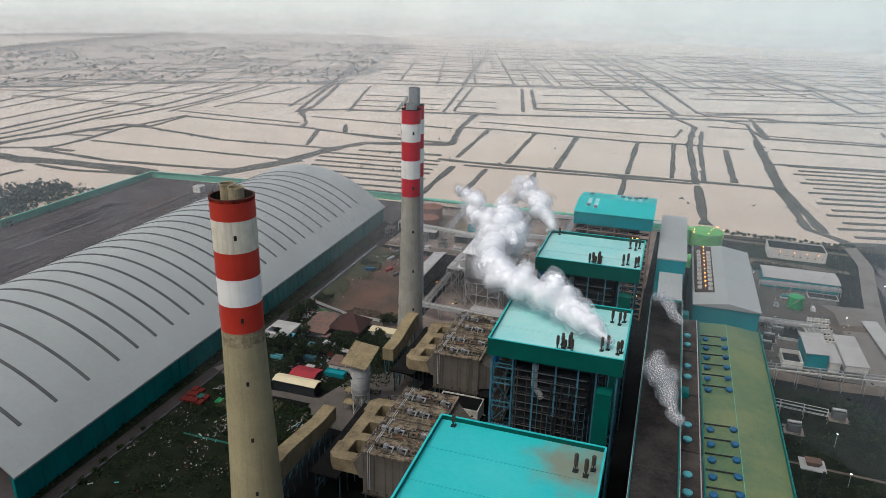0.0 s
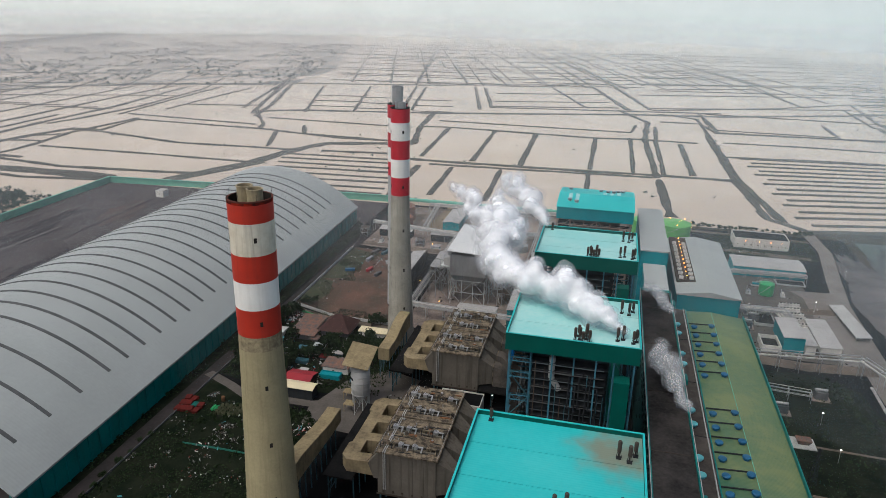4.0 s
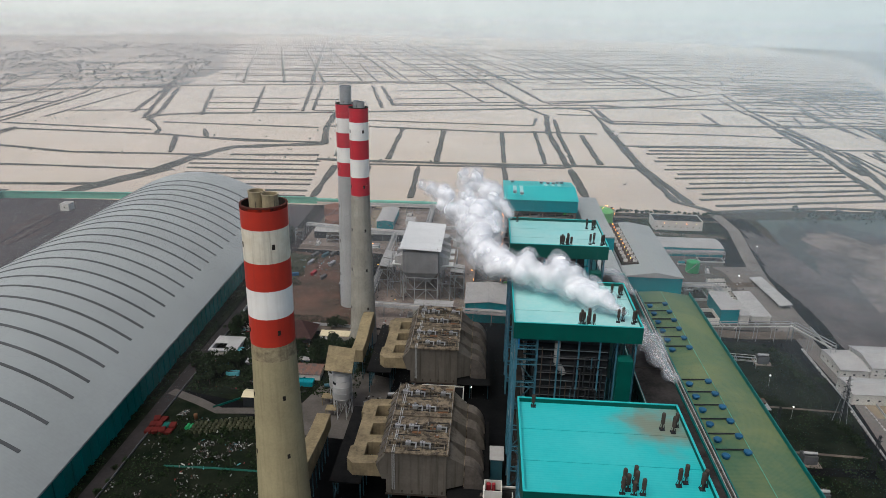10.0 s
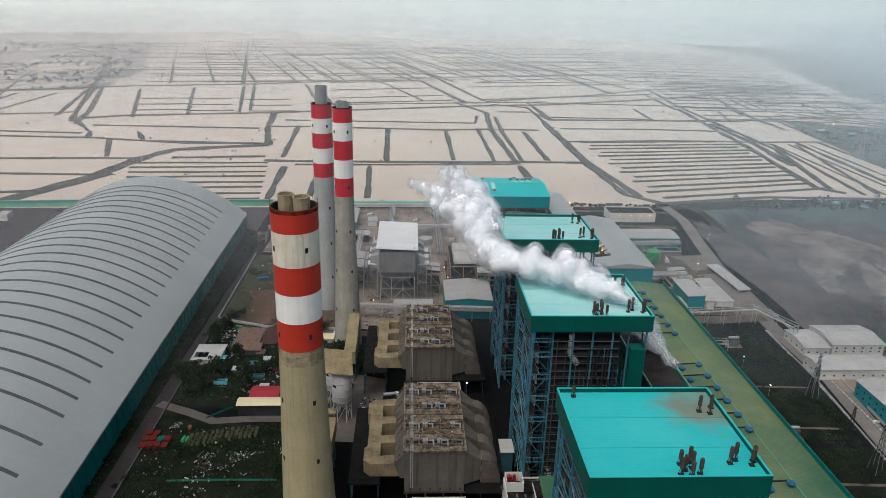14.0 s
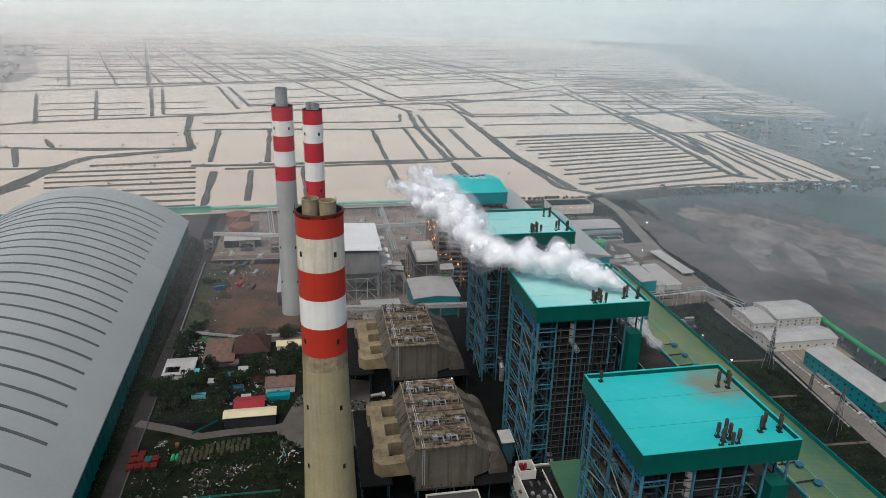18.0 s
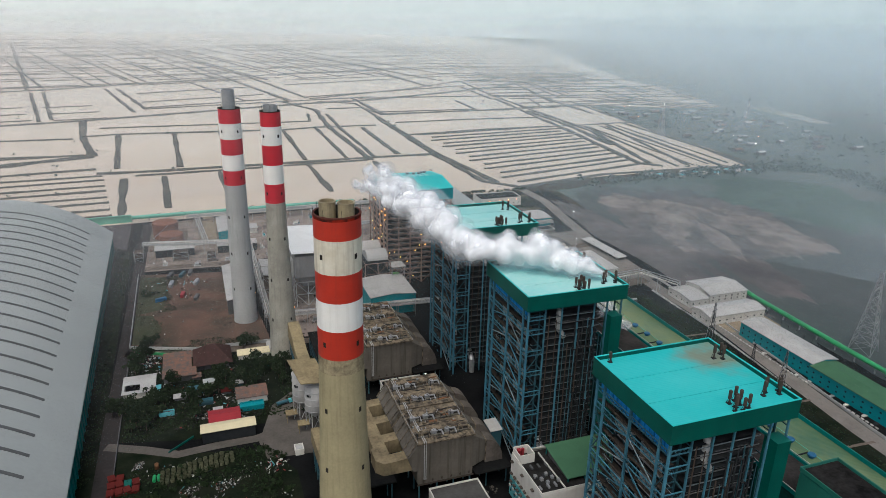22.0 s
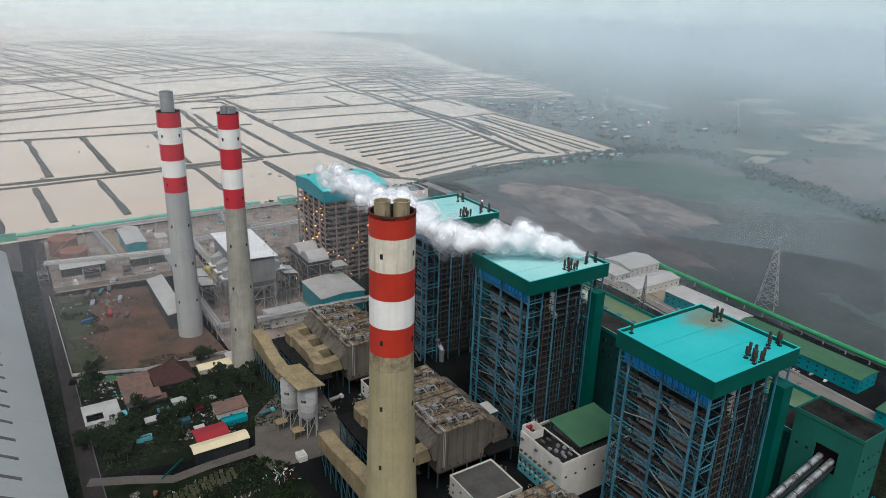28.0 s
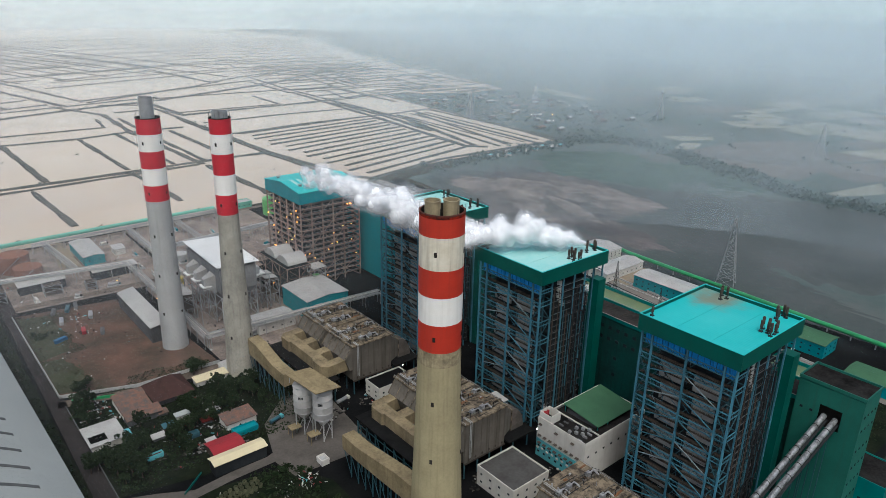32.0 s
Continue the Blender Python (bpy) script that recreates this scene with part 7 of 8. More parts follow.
            part("brace", g, material, t)


def bag_filter():
    t = thing("bag_filter", -138, 572, 0, "grey bag filter house with white segmented roof on steel lattice", "filter house")
    lattice(t, -15, -32, 15, 34, 0, 22, 3, 5, 2, CONCGREY, 0.6)
    g = geo()
    v = [(-8, -26, 16), (8, -26, 16), (8, 28, 16), (-8, 28, 16), (-15.5, -33, 27), (15.5, -33, 27), (15.5, 35, 27), (-15.5, 35, 27)]
    add(g, v, BOX)
    part("hopper", g, FILTERGREY, t)
    block(t, -15.5, -33, 27, 15.5, 35, 46, FILTERGREY, "casing")
    for k in range(4):
        y = -35 + 17.8 * k
        z = 49.6 + 0.5 * k
        g = geo()
        add(g, [(-18, y, z), (18, y, z - 1.6), (18, y + 17.4, z - 1.0), (-18, y + 17.4, z + 0.6), (-18, y, z + 0.4), (18, y, z - 1.2), (18, y + 17.4, z - 0.6), (-18, y + 17.4, z + 1.0)], BOX)
        part("roof_segment", g, ROOFBRIGHT, t)
    for x in (-15.5, 15):
        for y in (-32, -10, 12, 33):
            g = geo()
            beam(g, (x, y, 46), (x, y, 50.5), 0.5)
            part("post", g, CONCGREY, t)
    for sx in (-1, 1):
        for k in range(3):
            y = -24 + 17 * k
            g = geo()
            v = [(sx * 15.5, y, 24), (sx * 15.5, y + 11, 24), (sx * 15.5, y + 11, 40), (sx * 15.5, y, 40), (sx * 24, y + 3, 30), (sx * 24, y + 8, 30), (sx * 24, y + 8, 37), (sx * 24, y + 3, 37)]
            add(g, v, BOX)
            part("gas_nozzle", g, ROOFWHITE if sx < 0 else CONCGREY, t)
            g = geo()
            box(g, sx * 22 - 4, y + 1, 30, sx * 22 + 6, y + 10, 31)
            part("side_deck", g, ROOFBRIGHT, t)
        lattice(t, min(sx * 18, sx * 30), -26, max(sx * 18, sx * 30), 24, 0, 30, 1, 3, 2, GALV, 0.5)
    return t


bag_filter()


def side_frame(x, y, w, d, h, label, roof):
    t = thing("steel_frame", x, y, 0, label, "steel frame", "open steel frames")
    lattice(t, -w / 2, -d / 2, w / 2, d / 2, 0, h, 1, 2, 2, GALV, 0.5)
    for z in (h * 0.5, h):
        block(t, -w / 2, -d / 2, z, w / 2, d / 2, z + 0.25, RUSTRAIL, "deck")
    if roof:
        for k in range(2):
            g = geo()
            y0 = -d / 2 + 1 + k * d / 2
            add(g, [(-w / 2, y0, h + 3.0), (w / 2, y0, h + 1.4), (w / 2, y0 + d / 2 - 2, h + 1.4), (-w / 2, y0 + d / 2 - 2, h + 3.0), (-w / 2, y0, h + 3.3), (w / 2, y0, h + 1.7), (w / 2, y0 + d / 2 - 2, h + 1.7), (-w / 2, y0 + d / 2 - 2, h + 3.3)], BOX)
            part("hood", g, ROOFWHITE, t)
            g = geo()
            for px, py in ((-w / 2 + 0.5, y0 + 0.5), (w / 2 - 0.5, y0 + 0.5), (w / 2 - 0.5, y0 + d / 2 - 2.5), (-w / 2 + 0.5, y0 + d / 2 - 2.5)):
                beam(g, (px, py, h), (px, py, h + 2), 0.3)
            part("post", g, GALV, t)
    for up in (1.1,):
        g = geo()
        for p, q in (((-w / 2, -d / 2), (-w / 2, d / 2)), ((-w / 2, -d / 2), (w / 2, -d / 2))):
            beam(g, (*p, h + up), (*q, h + up), 0.12)
        part("handrail", g, GALV, t)
    return t


side_frame(-172, 584, 12, 44, 20, "open steel frame with pale hoods beside the filter house", True)
side_frame(-106, 556, 12, 22, 24, "open steel frame with pale hoods beside the filter house", True)
side_frame(-247, 686, 14, 9, 9, "low open steel frame under the pipe rack", False)
side_frame(-218, 676, 8, 8, 8, "low open steel frame under the pipe rack", False)
side_frame(-286, 692, 8, 10, 10, "low open steel frame under the pipe rack", False)


def skid(x, y, turn, seed):
    """A small process skid: vessel, pump and bent pipes on a plinth."""
    r = random.Random(seed)
    t = thing("process_skid", x, y, 0.3, "small process skid with vessel and pale pipes on a plinth", "process skid", "process skids", turn)
    w = r.uniform(3, 6)
    block(t, -w, -2.2, 0, w, 2.2, 0.5, CONCGREY, "plinth")
    g = geo()
    tube(g, (-w + 1, 0, 1.9), (w - 2, 0, 1.9), r.uniform(0.8, 1.4), n=12)
    part("vessel", g, r.choice((GALV, OFFWHITE, CYANWALL)), t)
    g = geo()
    for k in range(3):
        px = -w + 1.5 + k * w * 0.7
        tube(g, (px, 1.6, 0.5), (px, 1.6, 3.4 + k * 0.7), 0.2, n=7)
        tube(g, (px, 1.6, 3.4 + k * 0.7), (w, 1.6, 3.4 + k * 0.7), 0.2, n=7)
    part("pipework", g, GALV, t)
    g = geo()
    box(g, w - 1.6, -1, 0.5, w - 0.2, 0.8, 2.0)
    part("pump", g, r.choice((STEELBLUE, DARKSTEEL)), t)
    return t


spots = random.Random(15)
for k, (x, y) in enumerate(((-262, 676), (-232, 664), (-200, 672), (-162, 676), (-166, 700), (-190, 716), (-228, 726), (-160, 738), (-130, 690), (-120, 710), (-112, 740), (-80, 700), (-60, 720), (-40, 690), (-30, 750), (-70, 760), (-120, 770), (-176, 790), (-200, 800), (-100, 790), (-50, 780), (-160, 640), (-120, 656), (-140, 508), (90, 560), (100, 590), (110, 640), (140, 640), (96, 720), (120, 660))):
    skid(x, y, spots.choice((0, 90, 8, 80)), k)


def coal_hopper_house():
    t = thing("hopper_house", -78, 572, 0, "open steel hopper house with two grey barrel roofs and lamps", "hopper house")
    lattice(t, -13, -26, 10, 30, 0, 30, 2, 4, 3, REDSTEEL, 0.5)
    for z in (10, 20, 29):
        block(t, -13, -26, z, 10, 30, z + 0.2, DARKSTEEL, "floor")
    for y0 in (-22, 2):
        g = geo()
        pts = [(y0 + 10 - 10 * math.cos(math.pi * k / 10), 31 + 7 * math.sin(math.pi * k / 10)) for k in range(11)]
        extrude(g, pts, "x", -10, 9)
        part("barrel_roof", g, ROOFWHITE, t)
    return t


coal_hopper_house()


def headframe():
    t = thing("ash_cooler_frame", -62, 548, 0, "small steel frame with pale roof beside the boiler", "steel frame")
    lattice(t, -5, -6, 6, 6, 0, 26, 1, 1, 4, GALV, 0.4)
    block(t, -6, -7, 26, 7, 7, 26.6, ROOFWHITE, "roof")
    g = geo()
    lathe(g, [(0.6, 6), (3, 10), (3, 18), (0.01, 18)], 16)
    part("vessel", g, TANKGREEN, t)
    return t


headframe()


# ---- pipe racks ----
def pipe_rack(label, z, pipes, *pts):
    t = thing("pipe_rack", 0, 0, 0, label, "pipe rack", "pipe racks")
    for (x0, y0), (x1, y1) in zip(pts, pts[1:]):
        L = math.hypot(x1 - x0, y1 - y0)
        d = Vector((x1 - x0, y1 - y0)).normalized()
        n = max(1, int(L / 14))
        for k in range(n + 1):
            px, py = x0 + d.x * L * k / n, y0 + d.y * L * k / n
            for s in (-2.6, 2.6):
                g = geo()
                beam(g, (px - d.y * s, py + d.x * s, 0), (px - d.y * s, py + d.x * s, z + 2), 0.32)
                part("post", g, GALV, t)
            for zz in (z - 0.5, z + 1.8):
                g = geo()
                beam(g, (px - d.y * 3, py + d.x * 3, zz), (px + d.y * 3, py - d.x * 3, zz), 0.3, 0.4)
                part("cross_beam", g, GALV, t)
        for s in (-2.8, 2.8):
            g = geo()
            beam(g, (x0 - d.y * s, y0 + d.x * s, z), (x1 - d.y * s, y1 + d.x * s, z), 0.25, 0.4)
            part("rail", g, CONCGREY, t)
        for k in range(pipes):
            s = -2.1 + 4.2 * k / max(1, pipes - 1)
            for zz in (z + 0.4, z + 2.6):
                g = geo()
                r = 0.2 + 0.12 * ((k * 7 + int(zz)) % 3)
                tube(g, (x0 - d.y * s, y0 + d.x * s, zz), (x1 - d.y * s, y1 + d.x * s, zz), r, n=8)
                part("pipe", g, (GALV, OFFWHITE, CONCGREY, GALV)[(k + int(zz)) % 4], t)
    return t


pipe_rack("steel pipe rack with silver pipes along the tank farm", 10, 4, (-283, 712), (-180, 694), (-180, 506), (-30, 496))
pipe_rack("steel pipe rack with silver pipes in the north plant", 9, 3, (-230, 806), (-222, 712))
pipe_rack("steel pipe rack with silver pipes in the north plant", 9, 4, (-148, 800), (-148, 640))
pipe_rack("steel pipe rack with silver pipes in the north plant", 9, 3, (-240, 800), (-20, 806))
pipe_rack("steel pipe rack with silver pipes in the north plant", 8, 4, (-145, 720), (-10, 730))
pipe_rack("steel pipe rack with silver pipes in the north plant", 8, 3, (-96, 640), (-96, 800))
pipe_rack("tall steel pipe bridge over the east road", 13, 2, (78, 487), (164, 496), (180, 460))
pipe_rack("pipe rack with pale pipes beside the turbine hall", 7, 4, (78, 584), (130, 586), (132, 565))
pipe_rack("pipe rack with pale pipes in the switchyard", 6, 2, (78, 452), (120, 448))

pipe_rack("pipe rack with pale pipes before the workshop", 6, 3, (98, 676), (168, 680))

# ---- cooling water plant beside the newer hall ----


def water_mains():
    t = thing("water_main", 0, 0, 0, "thick white water main on concrete saddles beside the hall", "pipe")
    g = geo()
    tube(g, (77, 590, 6), (130, 588, 6), 1.7, n=16)
    part("main", g, OFFWHITE, t)
    for k, x in enumerate((124.5, 127.5, 130.5)):
        g = geo()
        tube(g, (x, 588, 4.6), (x + 4, 569, 3.2), 1.0, n=12)
        tube(g, (x, 588, 6.4), (x, 588, 3.6), 1.2, n=12)
        part("branch", g, OFFWHITE, t)
    for x in (84, 95, 106, 117):
        block(t, x, 587, 0.2, x + 1.5, 592, 4.8, CONCGREY, "saddle")
    return t


water_mains()


def basin(x0, y0, x1, y1, h, wall, label):
    t = thing("basin", (x0 + x1) / 2, (y0 + y1) / 2, 0, label, "basin", "open basins")
    a, b = (x1 - x0) / 2, (y1 - y0) / 2
    for p in ((-a, -b, a, -b + 0.7), (-a, b - 0.7, a, b), (-a, -b + 0.7, -a + 0.7, b - 0.7), (a - 0.7, -b + 0.7, a, b - 0.7)):
        block(t, p[0], p[1], 0, p[2], p[3], h, wall)
    block(t, -a + 0.7, -b + 0.7, 0.2, a - 0.7, b - 0.7, h * 0.5, SOOTROOF, "dark_water")
    return t


basin(101, 518, 115, 538, 6, OFFWHITE, "white walled open water basin")
basin(104, 567, 121, 591, 2.4, CONCGREY, "shallow concrete pit with dark floor")
basin(140, 668, 166, 681, 1.4, CONCGREY, "low kerbed bed before the workshop")


def cooler_bank(x, y):
    t = thing("cooler_bank", x, y, 0, "row of small white cooler boxes on a grey plinth", "cooler", "cooler banks", 8)
    block(t, -9, -2.6, 0.2, 9, 2.6, 0.9, CONCGREY, "plinth")
    for k in range(6):
        block(t, -8.4 + 2.9 * k, -1.8, 0.9, -6.4 + 2.9 * k, 1.8, 4.0, OFFWHITE, "cooler_box")
        g = geo()
        tube(g, (-7.4 + 2.9 * k, 0, 4.0), (-7.4 + 2.9 * k, 0, 4.7), 0.8, n=10)
        part("fan_ring", g, DARKSTEEL, t)
    g = geo()
    tube(g, (-9, -2.9, 2.2), (9, -2.9, 2.2), 0.35, n=8)
    part("header_pipe", g, OFFWHITE, t)
    return t


for x, y in ((140, 614), (138, 603), (139, 592), (141, 581), (143, 571)):
    cooler_bank(x, y)
building("lean_to", 133, 521, 140, 552, 8, OFFWHITE, ROOFWHITE, "narrow link building with pale roof", "building", shape="shed", rise=0.8, ridge="y")

# ---- transformers, poles, skips, vehicles ----


def transformer(x, y, label="grey oil transformer with radiators and bushings"):
    t = thing("transformer", x, y, 0, label, "transformer", "transformers")
    block(t, -4, -2.5, 0.6, 4, 2.5, 6, CASING, "tank")
    for k in range(6):
        block(t, -3.8 + 1.3 * k, 2.6, 1, -3.2 + 1.3 * k, 4.4, 5.5, CASING, "radiator")
    g = geo()
    tube(g, (-4.5, -1, 7.6), (3.5, -1, 7.6), 0.9, n=12)
    part("conservator", g, CONCGREY, t)
    for k in range(3):
        g = geo()
        lathe(g, [(0.3, 6), (0.45, 6.3), (0.25, 7), (0.4, 7.4), (0.2, 8.4), (0.01, 8.8)], 8, -2.5 + 2.5 * k, 1)
        part("bushing", g, RUSTDARK, t)
    block(t, -6, -5, 0, 6, 6, 0.6, PINKCONC, "plinth")
    return t


for x, y in ((112, 334), (128, 455), (104, 300), (112, 262), (98, 430), (96, 560), (104, 575), (92, 545)):
    transformer(x, y)


def lattice_tower(x, y, h, w, label, turn=0):
    t = thing("transmission_tower", x, y, 0, label, "pylon", "pylons", turn)
    n = 9

    s = 1.0 if h > 40 else 0.45

    def half(z):
        return w / 2 * (1 - z / h) ** 1.15 + 0.9 * s

    zs = [h * (1 - (1 - i / n) ** 1.25) for i in range(n + 1)]
    for sx, sy in ((-1, -1), (1, -1), (1, 1), (-1, 1)):
        g = geo()
        for a, b in zip(zs, zs[1:]):
            beam(g, (sx * half(a), sy * half(a), a), (sx * half(b), sy * half(b), b), 0.35 * s)
        part("leg", g, GALV if h > 30 else DARKSTEEL, t)
    for a, b in zip(zs, zs[1:]):
        ca, cb = half(a), half(b)
        ring_a, ring_b = [(-ca, -ca), (ca, -ca), (ca, ca), (-ca, ca)], [(-cb, -cb), (cb, -cb), (cb, cb), (-cb, cb)]
        g = geo()
        for k in range(4):
            beam(g, (*ring_a[k], a), (*ring_b[(k + 1) % 4], b), 0.2 * s)
            beam(g, (*ring_a[(k + 1) % 4], a), (*ring_b[k], b), 0.2 * s)
            beam(g, (*ring_b[k], b), (*ring_b[(k + 1) % 4], b), 0.2 * s)
        tagged(part("bracing", g, GALV if s == 1.0 else DARKSTEEL, t), kind="stuff")
    for z, reach in ((h * 0.68, 9 * s), (h * 0.80, 8 * s), (h * 0.92, 7 * s)):
        for e in (-1, 1):
            g = geo()
            beam(g, (0, 0, z + 1.4 * s), (e * reach, 0, z), 0.22 * s)
            beam(g, (0, 0.8 * s, z), (e * reach, 0, z), 0.22 * s)
            beam(g, (0, -0.8 * s, z), (e * reach, 0, z), 0.22 * s)
            part("cross_arm", g, GALV if s == 1.0 else DARKSTEEL, t)
    return t


lattice_tower(150, 379, 34, 5, "slim lattice line tower on the east lawn", 20)
lattice_tower(143, 299, 34, 5, "slim lattice line tower on the east lawn", 25)
lattice_tower(257, 330, 66, 15, "grey lattice transmission tower beside the waste field", 20)
lattice_tower(640, 1120, 60, 13, "distant lattice transmission tower", 10)
lattice_tower(900, 1180, 60, 13, "distant lattice transmission tower", 10)
lattice_tower(905, 520, 60, 13, "distant lattice transmission tower", 40)
lattice_tower(1000, 900, 60, 13, "distant lattice transmission tower", 40)
for x, y in ((153, 382), (130, 288), (146, 330), (100, 355)):
    lattice_tower(x, y, 24, 2.6, "slender lattice gantry pole in the switchyard", 30)


def skip():
    t = thing("waste_skip", 104, 395, 0, "orange skip in a pale concrete bund", "skip")
    block(t, -7, -6, 0.2, 7, 6, 0.9, CONCGREY, "bund")
    g = geo()
    add(g, [(-3, -2, 1), (3, -2, 1), (3, 2, 1), (-3, 2, 1), (-4.5, -3, 4), (4.5, -3, 4), (4.5, 3, 4), (-4.5, 3, 4)], BOX)
    part("body", g, ORANGE, t)
    return t


skip()
CONTAINER_COLOURS = [CASING, GALV, CASING, GALV, STEELBLUE, REDSHEET, CASING, VENTBLUE]
for k, (x, y, turn) in enumerate(((-256.6, 641, 70), (-255.6, 619, 78), (-239, 644, 80), (-234, 618, 75), (-246, 641, 70), (-246, 591, 80), (-234.6, 582, 75), (-264, 585, 20))):
    t = thing("shipping_container", x, y, 0, "weathered steel container on the soil yard", "container", "yard containers", turn)
    t.scale = (1.5, 1.1, 1.05)
    block(t, -3.6 if k < 5 else -3, -1.3, 0.2, 3.6 if k < 5 else 3, 1.3, 2.9, CONTAINER_COLOURS[k], "box")
    for i in range(9):
        block(t, -3.4 + 0.8 * i, -1.36, 0.4, -3.2 + 0.8 * i, -1.31, 2.8, CONTAINER_COLOURS[k], "rib")
    block(t, -3.7 if k < 5 else -3.1, -1.4, 2.92, 3.7 if k < 5 else 3.1, 1.4, 3.0, CONTAINER_COLOURS[k], "roof_sheet")


def tanker(x, y, turn, material, label):
    t = thing("tank_truck", x, y, 0, label, "truck", "parked trucks", turn)
    g = geo()
    tube(g, (-5, 0, 2.3), (2.4, 0, 2.3), 1.2, n=14)
    part("tank", g, material, t)
    block(t, -5.2, -1.1, 0.8, 5, 1.1, 1.1, DARKSTEEL, "chassis")
    g = geo()
    extrude(g, [(3, 1.0), (5.2, 1.0), (5.2, 2.2), (4.8, 3.2), (3, 3.2)], "y", -1.2, 1.2)
    part("cab", g, OFFWHITE if material is GALV else VENTCYAN, t)
    for wx in (-4.2, -3, 4):
        for s in (-1.2, 1.2):
            g = geo()
            tube(g, (wx, s - 0.15, 0.55), (wx, s + 0.15, 0.55), 0.55, n=12)
            part("wheel", g, NEARBLACK, t)
    return t


tanker(-139, 382, 10, GALV, "pale tank truck parked under the silos")
tanker(-184, 389, 15, STEELBLUE, "teal tank truck parked on the lane")


def car(x, y, turn, material):
    t = thing("car", x, y, 0, "small parked car beside the east road", "car", "parked cars", turn)
    g = geo()
    extrude(g, [(-2.1, 0.4), (2.1, 0.4), (2.1, 0.85), (1.1, 0.95), (0.6, 1.45), (-1.2, 1.45), (-1.9, 0.95), (-2.1, 0.9)], "y", -0.85, 0.85)
    part("body", g, material, t)
    for wx in (-1.3, 1.3):
        for s in (-0.85, 0.85):
            g = geo()
            tube(g, (wx, s - 0.1, 0.33), (wx, s + 0.1, 0.33), 0.33, n=10)
            part("wheel", g, NEARBLACK, t)
    return t


rnd = random.Random(11)
for k in range(12):
    car(176.5 + rnd.uniform(-0.5, 0.5), 228 + 11 * k + rnd.uniform(-2, 2), 0 + rnd.uniform(-5, 5), (OFFWHITE, GALV, DARKSTEEL, OFFWHITE)[k % 4])
for k in range(5):
    car(182, 562 + 11 * k, 5, (OFFWHITE, DARKSTEEL)[k % 2])


def car_shelter():
    t = thing("car_shelter", 182, 589, 0, "long open car shelter with pale sheet roof", "shelter", turn=4)
    g = geo()
    add(g, [(-6, -33, 3.6), (6, -33, 4.4), (6, 33, 4.4), (-6, 33, 3.6), (-6, -33, 3.8), (6, -33, 4.6), (6, 33, 4.6), (-6, 33, 3.8)], BOX)
    part("roof", g, ROOFWHITE, t)
    for k in range(9):
        for x in (-5, 5):
            g = geo()
            beam(g, (x, -31 + 7.7 * k, 0), (x, -31 + 7.7 * k, 3.8), 0.25)
            part("post", g, GALV, t)
    return t


car_shelter()

# ---- kerb stones, verges and fence of the east road ----
KB = mesh_of("kerb_stone", box(geo(), -0.5, -1.1, 0, 0.5, 1.1, 0.7), KERB)


def kerb_line(label, step, *pts):
    t = thing("kerb", 0, 0, 0.3, label, "kerb", "road kerbs", kind="structure")
    for (xa, ya), (xb, yb) in zip(pts, pts[1:]):
        L = math.hypot(xb - xa, yb - ya)
        for k in range(int(L / step)):
            u = k * step / L
            share("kerb_stone", KB, t, xa + (xb - xa) * u, ya + (yb - ya) * u, 0, math.degrees(math.atan2(yb - ya, xb - xa)) - 90)
    return t


kerb_line("row of pale kerb stones along the east road", 3.6, (164, 392), (160, 339), (156, 297))
kerb_line("row of pale kerb stones along the east road", 3.6, (167, 479), (166, 441), (168, 411))
kerb_line("row of pale kerb stones before the teal office block", 3.6, (176, 398), (174, 340), (172, 240))
sheet("apron", [(175, 424), (230, 424), (228, 384), (206, 382), (178, 386)], 0.44, SANDYARD, "sandy yellow forecourt of the warehouses", "pavement")


def post_fence(label, *pts):
    t = thing("fence", 0, 0, 0.3, label, "fence", "plant fences")
    for (xa, ya), (xb, yb) in zip(pts, pts[1:]):
        n = max(1, int(math.hypot(xb - xa, yb - ya) / 8))
        for k in range(n):
            g = geo()
            x, y = xa + (xb - xa) * k / n, ya + (yb - ya) * k / n
            beam(g, (x, y, 0), (x, y, 3.4), 0.32)
            part("post", g, DARKSTEEL, t)
        for z in (1.2, 2.2, 3.2):
            g = geo()
            beam(g, (xa, ya, z), (xb, yb, z), 0.1)
            part("wire", g, DARKSTEEL, t)
    return t


post_fence("dark post and wire fence inside the green gallery", (236, 424), (230, 395), (226, 334), (222, 240))
post_fence("dark post and wire fence along the east lawn", (152, 482), (155, 430), (155, 330))

# ---- roof machinery of the new hall ----
for k in range(10):
    for j in range(2):
        t = thing("roof_fan", 37 + 8 * j, 540 + 9.5 * k, 45.6, "small pale fan unit on the brown roof strip", "fan", "roof fans")
        block(t, -1.6, -1.4, 0, 1.6, 1.4, 1.8, OFFWHITE, "housing")
        g = geo()
        tube(g, (0, 0, 1.8), (0, 0, 2.5), 0.9, n=12)
        part("cowl", g, GALV, t)

# ---- yard lamps ----
LB = geo()
lathe(LB, [(0.01, -0.35), (0.35, 0), (0.01, 0.35)], 8)
BULB, BULBW = mesh_of("bulb", LB, LAMP), mesh_of("bulb", LB, LAMPWHITE)


def yard_lamp(x, y, z, white, h):
    t = thing("yard_lamp", x, y, z, "lit lamp on a slim steel pole", "lamp", "yard lamps")
    g = geo()
    tube(g, (0, 0, 0), (0, 0, h), 0.09, n=6)
    part("pole", g, GALV, t)
    share("bulb", BULBW if white else BULB, t, 0, 0, h + 0.3, 0, 1.6)


